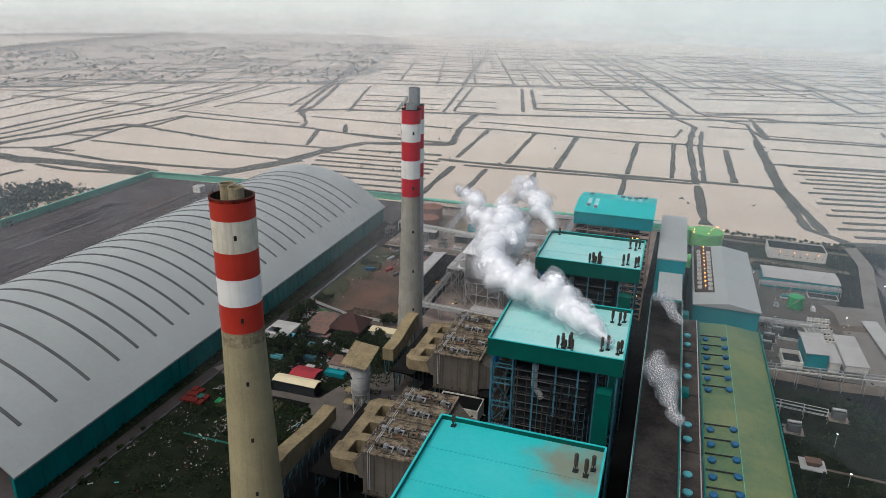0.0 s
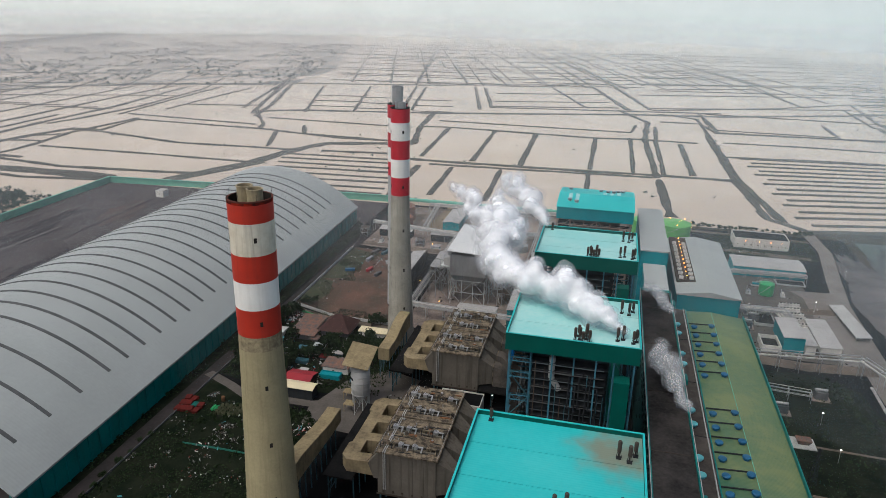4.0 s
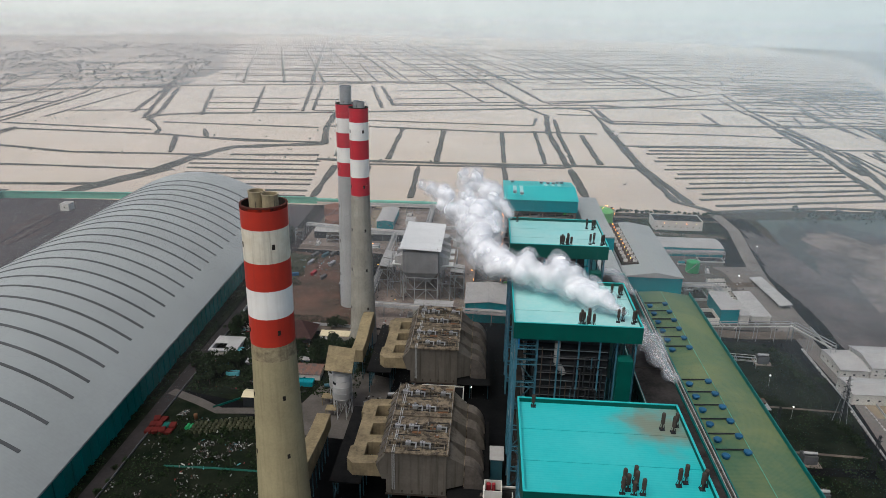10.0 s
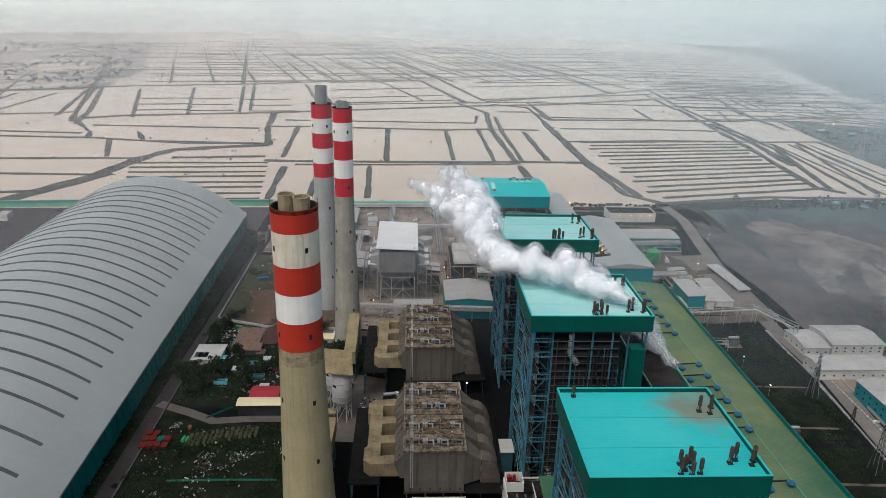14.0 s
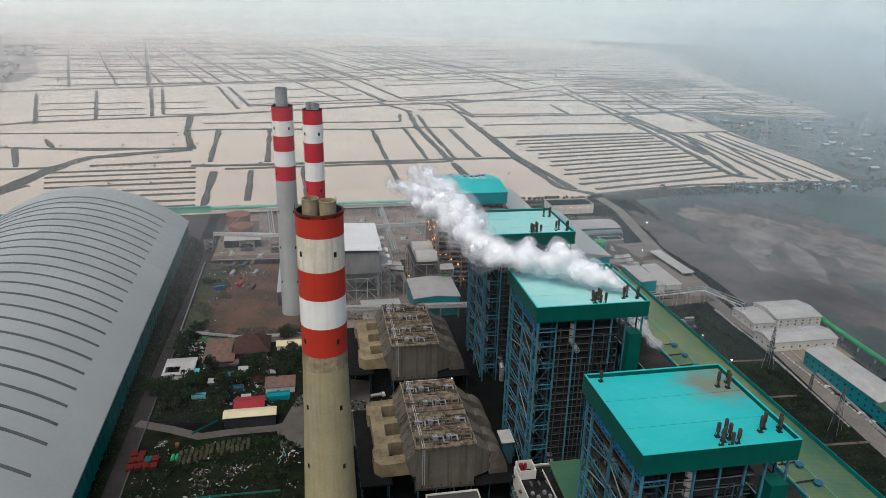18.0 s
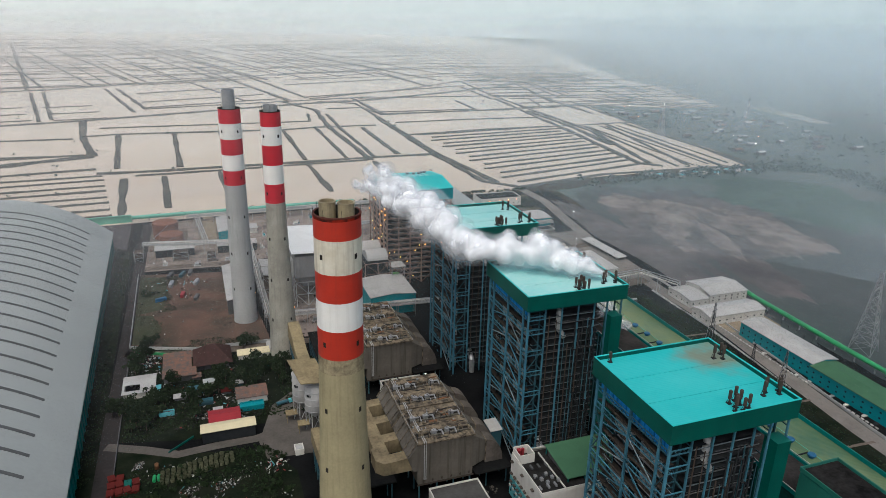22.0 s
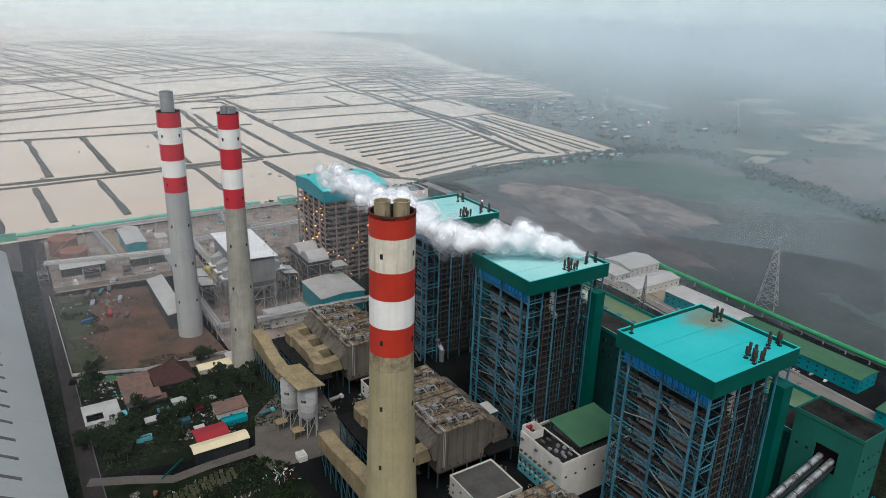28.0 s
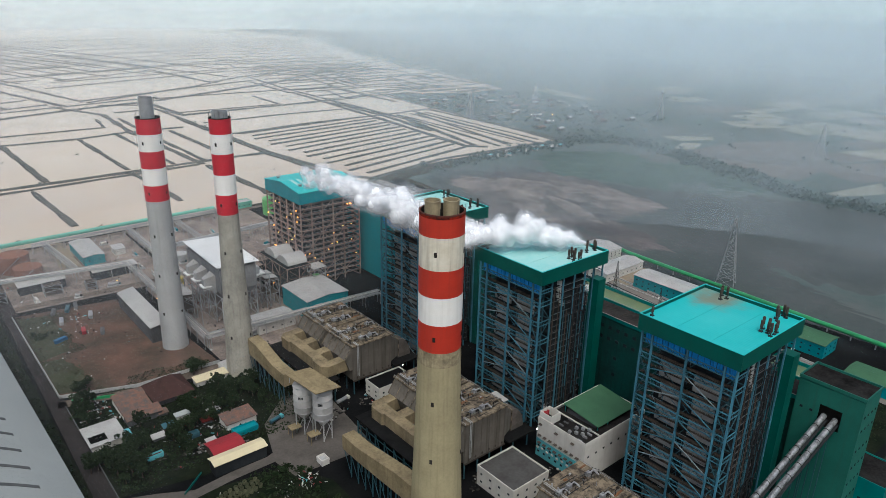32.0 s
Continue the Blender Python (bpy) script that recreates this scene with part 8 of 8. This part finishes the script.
rnd = random.Random(5)
for k in range(11):
    yard_lamp(41.0, 540 + 9.5 * k, 45.6, False, 2.5)
for k in range(10):
    yard_lamp(38 + 34 * rnd.random(), 770 + 40 * rnd.random(), 0, False, 17)
for x, y, w in ((126, 770, 0), (140, 770, 0), (152, 770, 0), (163, 770, 0), (-150, 300, 1), (-152, 410, 1), (-60, 240, 1), (84, 700, 0), (208, 700, 1), (160, 610, 1), (-70, 272, 1), (-88, 384, 1), (-100, 455, 0), (120, 420, 1), (-186, 560, 0), (-185, 600, 0), (-158, 520, 0),
                (-90, 548, 0), (-92, 572, 0), (-94, 596, 0), (-70, 548, 0), (-120, 640, 0), (-60, 640, 1), (-200, 660, 0), (-152, 700, 1), (184, 330, 1), (186, 260, 1), (120, 380, 1)):
    yard_lamp(x, y, 0, w, 9)
for k in range(16):
    yard_lamp(rnd.uniform(720, 980), rnd.uniform(960, 1480), 0, k % 3 < 2, 10)
# ---- trees and scrub ----


def leaf_cluster(seed, n, spread, size):
    """Many small leaf faces gathered in lumps with gaps between them."""
    r = random.Random(seed)
    g = geo()
    lumps = [(r.gauss(0, spread[0] * 0.42), r.gauss(0, spread[1] * 0.42), spread[2] * (0.15 + 0.85 * r.random()), r.uniform(0.28, 0.5)) for _ in range(11)]
    for _ in range(n):
        lx, ly, lz, lr = r.choice(lumps)
        d = Vector((r.gauss(0, 1), r.gauss(0, 1), r.gauss(0, 0.8))).normalized() * lr * (0.6 + 0.5 * r.random()) * spread[0]
        c = Vector((lx, ly, lz)) + d
        a = Vector((r.gauss(0, 1), r.gauss(0, 1), r.gauss(0, 0.6))).normalized() * size * r.uniform(0.6, 1.3)
        b = a.cross(Vector((r.gauss(0, 1), r.gauss(0, 1), r.gauss(0, 1)))).normalized() * size * r.uniform(0.4, 0.9)
        add(g, [tuple(c - a), tuple(c + b), tuple(c + a), tuple(c - b)], [(0, 1, 2, 3)])
    return g


CROWNS = [mesh_of("crown", leaf_cluster(s, 420, (3.2, 3.0, 4.2), 0.55), LEAF) for s in range(4)]
BUSHES = [mesh_of("foliage", leaf_cluster(20 + s, 240, (2.2, 2.2, 1.7), 0.45), LEAF) for s in range(3)]
TRUNK = geo()
tube(TRUNK, (0, 0, 0), (0.1, 0, 2.6), 0.28, 0.2, 8)
tube(TRUNK, (0.1, 0, 2.4), (1.2, 0.6, 5), 0.17, 0.06, 6)
tube(TRUNK, (0.1, 0, 2.4), (-1.0, 0.5, 5.2), 0.16, 0.06, 6)
tube(TRUNK, (0.1, 0, 2.5), (0.2, -1.1, 5.4), 0.15, 0.05, 6)
TRUNKS = mesh_of("trunk", TRUNK, BARK)


def tree(x, y, size, rnd):
    t = thing("tree", x, y, 0.3, "dark leafy tree with a ragged crown", "tree", "trees", rnd.uniform(0, 360))
    share("trunk", TRUNKS, t, 0, 0, 0, 0, size)
    share("crown", rnd.choice(CROWNS), t, 0, 0, 2.2 * size, rnd.uniform(0, 360), size)


def bush(x, y, size, rnd):
    t = thing("bush", x, y, 0.3, "low dark green bush", "bush", "bushes", rnd.uniform(0, 360))
    share("foliage", rnd.choice(BUSHES), t, 0, 0, 0, 0, size)


rnd = random.Random(3)
for x, y, r, n in ((-280, 408, 10, 9), (-266, 400, 8, 6), (-246, 412, 10, 3), (-220, 434, 12, 5), (-184, 432, 12, 8), (-172, 418, 10, 6), (-232, 416, 10, 2), (-270, 500, 7, 4), (-196, 478, 9, 5), (-276, 480, 7, 5), (-206, 420, 9, 5), (-160, 424, 6, 4), (-272, 392, 8, 9), (-262, 414, 7, 6), (-240, 392, 9, 3), (-208, 438, 9, 3), (-198, 446, 9, 5), (-279, 462, 5, 4), (-250, 428, 6, 1)):
    for _ in range(n):
        tree(x + rnd.gauss(0, r * 0.55), y + rnd.gauss(0, r * 0.55), rnd.uniform(0.9, 1.7), rnd)
for x, y, r, n in ((-240, 320, 30, 40), (-205, 340, 10, 10), (-225, 395, 24, 18), (-262, 440, 14, 6), (-200, 440, 20, 10), (-196, 305, 10, 10), (-275, 600, 8, 10), (160, 430, 3, 6), (157, 380, 4, 8), (152, 345, 5, 8), (148, 300, 4, 6)):
    for _ in range(n):
        bush(x + rnd.gauss(0, r * 0.6), y + rnd.gauss(0, r * 0.5), rnd.uniform(0.5, 1.2), rnd)
for (xa, ya), (xb, yb), n in (((149, 376), (151, 337), 11), ((151, 337), (144, 290), 13), ((143, 482), (149, 417), 15), ((-284, 300), (-284, 200), 10)):
    for k in range(n):
        bush(xa + (xb - xa) * k / n + rnd.gauss(0, 1.2), ya + (yb - ya) * k / n + rnd.gauss(0, 1.2), rnd.uniform(0.8, 1.5), rnd)
for k in range(42):
    bush(-330 + 8.4 * k + rnd.uniform(-2, 2), 842 + rnd.uniform(-3, 3), rnd.uniform(0.9, 1.9), rnd)
for k in range(26):
    bush(60 + 6 * k, 842 + rnd.uniform(-4, 4), rnd.uniform(0.9, 1.8), rnd)
for k in range(24):
    bush(-301 + rnd.uniform(-3, 3), 140 + 25 * k, rnd.uniform(0.6, 1.3), rnd)


def far_scrub(name, label, places, size, seed):
    """Distant scrub: many small leafy clumps joined."""
    r = random.Random(seed)
    g = geo()
    for x, y in places:
        s = size * r.uniform(0.6, 1.5)
        for _ in range(14):
            c = Vector((x + r.gauss(0, s * 0.5), y + r.gauss(0, s * 0.5), 0.5 + abs(r.gauss(0.55, 0.35)) * s))
            a = Vector((r.gauss(0, 1), r.gauss(0, 1), r.gauss(0, 0.5))).normalized() * s * 0.42
            b = a.cross(Vector((r.gauss(0, 1), r.gauss(0, 1), r.gauss(0, 1)))).normalized() * s * 0.34
            add(g, [tuple(c - a), tuple(c + b), tuple(c + a), tuple(c - b)], [(0, 1, 2, 3)])
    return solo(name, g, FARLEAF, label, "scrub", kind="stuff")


rnd = random.Random(8)
far_scrub("mangrove_scrub", "scattered small mangrove trees on the far banks", [(x, y) for x, y in ((rnd.uniform(-2700, -900), rnd.uniform(1450, 3600)) for _ in range(3400)) if y > 1975 + 0.72 * (x + 958) and x < -960 - 0.24 * (y - 1930) and noise.noise((x * 0.004, y * 0.004, 3)) > -0.12], 4.6, 1)
far_scrub("coast_trees", "dark tree line along the distant shore", [(-2760 - 0.15 * (y - 2200) + rnd.gauss(0, 22), y) for y in (2150 + 5 * k for k in range(400))], 8.0, 11)
far_scrub("yard_thicket", "dark thicket beside a pond west of the coal yard", [(-770 + rnd.gauss(0, 26) - 0.1 * k, 560 + 0.8 * k + rnd.gauss(0, 14)) for k in range(0, 190) for _ in range(3)], 3.4, 12)
far_scrub("bank_scrub", "low shrubs dotted along the pond banks", [(rnd.choice([-1000, -560, -415, 45, 165, 480]) + rnd.gauss(0, 6), rnd.uniform(900, 1800)) for _ in range(40)] + [(rnd.uniform(-1000, 160), rnd.choice([1085, 1378, 1245, 980]) + rnd.gauss(0, 3)) for _ in range(50)], 2.0, 2)
HEDGE = ((655, 873), (763, 799), (727, 680), (695, 597), (684, 534), (640, 445), (656, 327), (700, 240))
hedge = []
for (xa, ya), (xb, yb) in zip(HEDGE, HEDGE[1:]):
    hedge += [(xa + (xb - xa) * k / 90 + rnd.gauss(0, 15), ya + (yb - ya) * k / 90 + rnd.gauss(0, 15)) for k in range(90)]
far_scrub("field_hedge", "dark hedge band along the waste fields", hedge + [(320 + 2.6 * k + rnd.gauss(0, 12), 845 + 0.1 * k + rnd.gauss(0, 11)) for k in range(150)], 4.4, 3)
strip("verge", 46, 0.3, GRASSDARK, "dark green belt of reeds along the waste fields", "grass", *HEDGE)
far_scrub("village_trees", "dark trees among the village houses", [(rnd.uniform(690, 1060), rnd.uniform(880, 1440)) for _ in range(520)], 3.0, 13)
far_scrub("plot_hedges", "low hedges between the farm plots", [(760 + 135 * i + 0.42 * w + rnd.gauss(0, 6), 180 + 37 * i + 1.02 * w) for i in range(16) for w in range(0, 1100, 16) if noise.noise((i * 1.7, w * 0.006, 2)) > 0.02], 2.6, 14)
far_scrub("roadside_scrub", "dark scrub beside the western coal yard", [(-735 + rnd.gauss(0, 12) - 0.5 * abs(rnd.gauss(0, 60)), 470 + 1.6 * k + rnd.gauss(0, 8)) for k in range(150)], 3.2, 4)
far_scrub("plain_scrub", "scattered trees over the eastern plain", [(rnd.uniform(650, 2600), rnd.uniform(200, 2200)) for _ in range(320)], 3.4, 5)

# ---- fields of the eastern plain ----
rnd = random.Random(21)
for k, pts in enumerate((((1300, 874), (1479, 833), (1460, 803), (1285, 816)), ((1210, 818), (1280, 770), (1206, 719), (1148, 741)), ((1160, 709), (1303, 688), (1281, 553), (1144, 609)),
                         ((991, 525), (1097, 481), (1080, 440), (992, 444)), ((671, 415), (813, 388), (748, 360), (673, 396)), ((1840, 901), (2087, 824), (1990, 770), (1873, 749)), ((760, 712), (830, 735), (850, 706), (790, 688)), ((850, 800), (930, 730), (900, 715), (840, 745)))):
    sheet("paddy", pts, 0.62 + 0.01 * k, PADDY, "pale flooded paddy field on the plain", "field")
strip("path", 9, 0.5, ROAD, "pale dirt track over the dark field", "path", (687, 531), (660, 498), (638, 474))
strip("path", 7, 0.5, ROAD, "pale dirt track along the dark hedge", "path", (777, 790), (748, 716), (724, 645))
strip("path", 7, 0.5, ROAD, "pale dirt track along the dark hedge", "path", (713, 613), (715, 579))
strip("path", 12, 0.7, DIKE, "broad bank between the long ponds and the village", "path", (720, 1620), (690, 1300), (668, 1061), (640, 856))
for k in range(40):
    x, y = rnd.uniform(690, 1010), rnd.uniform(930, 1420)
    building("village_house", x, y, x + rnd.uniform(9, 22), y + rnd.uniform(7, 12), rnd.uniform(3.5, 6), CASING, (ORANGE, ROOFGREY, BRICKROOF, ROOFGREY)[k % 4], "small distant village house", "house", shape="gable", rise=2, group="village houses")
for k in range(12):
    building("field_hut", 430 + 16 * k, 862 - 6 * (k % 4), 438 + 16 * k, 868 - 6 * (k % 4), 3.5, OFFWHITE, (ROOFWHITE, VENTCYAN)[k % 2], "small hut at the edge of the ponds", "hut", shape="gable", rise=1.2, group="field huts")

# ---- scrap and concrete rings ----


def scrap_heap(name, label, x0, y0, x1, y1, n, seed, size):
    r = random.Random(seed)
    t = thing(name, (x0 + x1) / 2, (y0 + y1) / 2, 0.3, label, "scrap", "scrap heaps")
    mats = (RUBBLE, OFFWHITE, GALV, DARKSTEEL, RUBBLE, REDSHEET, VENTCYAN, SOOTROOF, OFFWHITE)
    for k in range(n):
        g = geo()
        x, y = r.triangular(x0, x1) - (x0 + x1) / 2, r.triangular(y0, y1) - (y0 + y1) / 2
        a, w, l = r.uniform(0, 3.14), size * r.uniform(0.2, 0.9), size * r.uniform(0.5, 2.0)
        z = r.uniform(0.1, 0.8)
        beam(g, (x - l * math.cos(a), y - l * math.sin(a), z), (x + l * math.cos(a), y + l * math.sin(a), z + r.uniform(-0.1, 0.9)), w, r.uniform(0.1, 0.7))
        part("scrap_piece", g, r.choice(mats), t)


scrap_heap("scrap_heap", "heap of mixed pale scrap on bare ground", -278, 456, -260, 484, 52, 1, 0.6)
scrap_heap("scrap_heap", "scattered scrap beside the lane", -206, 318, -188, 336, 52, 2, 0.5)
scrap_heap("scrap_heap", "strewn scrap and sheets among weeds", -280, 270, -210, 352, 50, 3, 0.6)
scrap_heap("scrap_heap", "scrap metal among trees", -262, 378, -200, 440, 48, 4, 0.6)
scrap_heap("scrap_heap", "strewn scrap on the dark plot", -280, 150, -190, 270, 36, 5, 0.7)
scrap_heap("scrap_heap", "building debris in the soil yard", -270, 576, -228, 650, 36, 6, 0.6)


def litter(label, places, n, seed, size):
    """Small rubbish and rubble strewn over ground, far too much to count."""
    r = random.Random(seed)
    g = geo()
    for _ in range(n):
        x0, y0, x1, y1 = r.choice(places)
        x, y, a = r.uniform(x0, x1), r.uniform(y0, y1), r.uniform(0, 3.14)
        if noise.noise((x * 0.06, y * 0.06, seed)) < 0.10:
            continue
        w, l, h = size * r.uniform(0.2, 0.8), size * r.uniform(0.3, 1.6), r.uniform(0.1, 0.6)
        c, s = math.cos(a), math.sin(a)
        v = [(x + u * l * c - q * w * s, y + u * l * s + q * w * c, z) for z in (0.3, 0.45 + h) for u, q in ((-1, -1), (1, -1), (1, 1), (-1, 1))]
        add(g, v, BOX)
    return solo("litter", g, LITTER, label, "litter", "strewn litter", "stuff")


litter("small pale rubbish strewn over the dark plot", [(-281, 140, -190, 318), (-281, 250, -205, 345), (-252, 305, -200, 322), (-282, 270, -262, 300), (-283, 346, -262, 356)], 4200, 1, 0.36)
litter("rubbish and scrap round the small houses", [(-281, 380, -190, 470), (-281, 452, -250, 486), (-262, 380, -200, 420)], 2000, 2, 0.7)
litter("rubble and parts on the soil yard", [(-280, 575, -215, 652), (-282, 500, -200, 640)], 500, 3, 0.55)
litter("small parts and debris on the plant ground", [(-160, 340, -80, 380), (-180, 480, -95, 640), (-280, 655, -10, 815), (-160, 230, -80, 272), (80, 510, 165, 760)], 2600, 4, 0.75)


def tufts(label, places, n, seed, size, material):
    r = random.Random(seed)
    g = geo()
    for _ in range(n):
        x0, y0, x1, y1 = r.choice(places)
        x, y = r.uniform(x0, x1), r.uniform(y0, y1)
        k = noise.noise((x * 0.05, y * 0.05, seed))
        if k < -0.1:
            continue
        c = Vector((x, y, 0.4 + abs(r.gauss(0, 0.4)) * (1 + 2 * max(0, k))))
        a = Vector((r.gauss(0, 1), r.gauss(0, 1), r.gauss(0, 0.7))).normalized() * size * r.uniform(0.5, 1.4)
        b = a.cross(Vector((r.gauss(0, 1), r.gauss(0, 1), r.gauss(0, 1)))).normalized() * size * r.uniform(0.4, 0.9)
        add(g, [tuple(c - a), tuple(c + b), tuple(c + a), tuple(c - b)], [(0, 1, 2, 3)])
    return solo("weeds", g, material, label, "weeds", "weeds", "stuff")


tufts("rank dark weeds over the plot", [(-281, 140, -190, 350), (-281, 376, -165, 470)], 15000, 1, 0.8, LEAF)
tufts("dark weeds of the switchyard and roadside", [(82, 140, 150, 480), (-308, 140, -295, 700), (86, 740, 198, 815)], 12000, 2, 0.8, LEAF)
tufts("weeds on the soil yard", [(-283, 500, -262, 648), (-262, 484, -185, 500), (-262, 560, -250, 640)], 5000, 3, 0.6, WEEDS)
solo("tarpaulin_roll", tube(tube(geo(), (-1.2, -2.4, 1.0), (-1.0, 2.2, 1.0), 1.0, n=10), (1.1, -2.2, 0.9), (1.2, 2.4, 0.9), 0.9, n=10), GREENPIPE, "bright green plastic rolls lying in weeds", "roll", x=-261, y=334, z=0.3)
solo("oil_drum", lathe(geo(), [(0.01, 0), (1.2, 0), (1.2, 3.4), (1.1, 3.5), (0.01, 3.5)], 14), RUSTSHEET, "rusty orange drum standing beside green rolls", "drum", x=-261, y=344, z=0.3)
solo("mesh_fence", beam(beam(geo(), (-260, 296, 0.9), (-232, 296.5, 0.9), 0.3, 1.2), (-232, 296.5, 0.9), (-200, 296, 0.9), 0.3, 1.2), MINTDARK, "low green mesh fence across the scrap plot", "fence")
g = geo()
lathe(g, [(1.0, 0), (1.15, 0), (1.15, 1.9), (1.0, 1.9), (1.0, 0.1)], 14, smooth=False)
RING = mesh_of("concrete_ring", g, MOSSCONC)
rnd = random.Random(9)
for k in range(54):
    ob = new("concrete_ring", RING)
    ob.location = (-258 + 2.9 * (k % 14) + rnd.uniform(-0.4, 0.4), 328 + 3.2 * (k // 14) + 0.75 * (k % 14) + rnd.uniform(-0.4, 0.4), 0.35)
    tagged(ob, "weathered concrete pipe ring standing in weeds", "concrete ring", "concrete rings")
# stacks of sheet panels, each built as one plain box
for k in range(10):
    ob = solo("crate", box(geo(), -1.9, -2.6, 0, 1.9, 2.6, 1.6 + 0.3 * (k % 3)), DULLRED if k != 6 else FASCIA, "weathered stack of red sheet panels in weeds", "crate", "red crates", x=-284 + 4.2 * (k % 4), y=328 + 6 * (k // 4), z=0.35, turn=8 * (k % 3))

# ---- steam ----


def steam_material():
    m = bpy.data.materials.new("dense_steam")
    m.use_nodes = True
    b = m.node_tree.nodes["Principled BSDF"]
    b.inputs["Base Color"].default_value = (0.94, 0.943, 0.95, 1)
    b.inputs["Roughness"].default_value, b.inputs["Specular IOR Level"].default_value = 1.0, 0.0
    b.inputs["Subsurface Weight"].default_value, b.inputs["Subsurface Scale"].default_value = 1.0, 4.0
    b.inputs["Subsurface Radius"].default_value = (1.0, 1.0, 1.0)
    return m


STEAM = steam_material()
VEILS = [mist_material("thin_steam", a, (0.94, 0.943, 0.95)) for a in (0.45, 0.36, 0.27, 0.20, 0.14, 0.09, 0.06)]


def puff(g, c, r, seed):
    bm = bmesh.new()
    bmesh.ops.create_icosphere(bm, subdivisions=2 if r < 2.6 else 3, radius=1.0)
    v = []
    for p in bm.verts:
        q = p.co
        s = r * (1 + 0.30 * noise.noise(q * 1.3 + Vector((seed, 0, 0))) + 0.20 * noise.noise(q * 3.1 + Vector((0, seed, 0))) + 0.09 * noise.noise(q * 7 + Vector((0, 0, seed))))
        v.append(tuple(Vector(c) + q * s))
    f = [tuple(x.index for x in face.verts) for face in bm.faces]
    bm.free()
    add(g, v, f, True)


def plume(label, seed, n, dense, *path):
    """Billowing steam along a way of (x, y, z, radius): a lumpy dense core inside ever thinner skins of vapour."""
    r = random.Random(seed)
    core, skins = geo(), [geo() for _ in VEILS]
    for k in range(n):
        u = k / (n - 1) * (len(path) - 1)
        i = min(int(u), len(path) - 2)
        p = [a + (b - a) * (u - i) for a, b in zip(path[i], path[i + 1])]
        rad, age = p[3], k / n
        d = Vector((r.gauss(0, 1), r.gauss(0, 1), r.gauss(0, 1))).normalized()
        sway = Vector((noise.noise((u * 2.3, seed, 0)), noise.noise((u * 2.3, seed, 5)), noise.noise((u * 2.9, seed, 9)))) * rad * 0.9 * min(1.0, age * 4)
        c = Vector(p[:3]) + sway + d * rad * 0.85 * r.random() ** 0.5
        size = rad * r.choice((0.34, 0.42, 0.52, 0.64)) * r.uniform(0.85, 1.15)
        if dense and r.random() > max(0.0, age - dense) * 3.0:
            puff(core, c, size * 0.90, seed * 50 + k)
            for _ in range(5):
                e = Vector((r.gauss(0, 1), r.gauss(0, 1), r.gauss(0, 1))).normalized()
                puff(core, c + e * size * 0.72, size * r.uniform(0.26, 0.44), seed * 50 + k + 7.3 * e.x)
        for j in range(len(VEILS)):
            if (dense or j > 2) and r.random() > age * (0.8 - 0.12 * j):
                puff(skins[j], c + Vector((r.gauss(0, 1), r.gauss(0, 1), r.gauss(0, 1))) * size * (0.05 + 0.05 * j), size * (0.92 + 0.10 * j) * r.uniform(0.94, 1.1) + 0.2 * j, seed * 50 + k + 11.7 * (j + 1))
    t = thing("steam_plume", 0, 0, 0, label, "steam", "steam plumes", kind="stuff")
    for name, g, material, voxel in [("steam_core", core, STEAM, 0.7)] + [("steam_veil", s, v, 1.2) for s, v in zip(skins, VEILS)]:
        if g[0]:
            ob = tagged(part(name, g, material, t), kind="stuff")
            m = ob.modifiers.new("merge", "REMESH")
            m.mode, m.voxel_size, m.use_smooth_shade = "VOXEL", voxel, True
            soft = ob.modifiers.new("soften", "SMOOTH")
            soft.factor, soft.iterations = 0.5, 5


plume("thick white steam blowing from the boiler roof vents", 1, 170, 0.74, (-14, 290, 111.5, 1.3), (-22, 296, 114.5, 3.2), (-33, 305, 118, 5.8), (-46, 314, 120, 7.0), (-58, 321, 120, 6.4), (-70, 328, 119, 5.8), (-80, 337, 119, 7.0), (-85, 352, 120.5, 7.6), (-86, 370, 122.5, 8.8), (-87, 390, 125, 9.2), (-92, 410, 128, 7.5), (-99, 428, 130, 4.5))
plume("white steam lifting off the main plume", 5, 36, 0.5, (-86, 366, 124, 5.0), (-94, 382, 129, 6.5), (-104, 398, 133, 6.5), (-116, 412, 136, 5.0), (-128, 424, 138, 3.5))
plume("white steam blowing past the third boiler house", 2, 48, 0.5, (-66, 441, 112, 1.6), (-72, 450, 116, 4.4), (-80, 462, 121, 6.2), (-90, 476, 125, 6.2), (-102, 490, 128, 4.5))
plume("thin steam rising from the sooty bunker roof", 3, 26, 0, (22, 312, 62, 1.5), (17, 322, 68, 3.6), (12, 334, 74, 5.0), (6, 346, 78, 5.0))
plume("thin steam rising from the sooty bunker roof", 4, 18, 0, (22, 432, 62, 1.2), (16, 440, 67, 3.2), (8, 450, 70, 3.6))
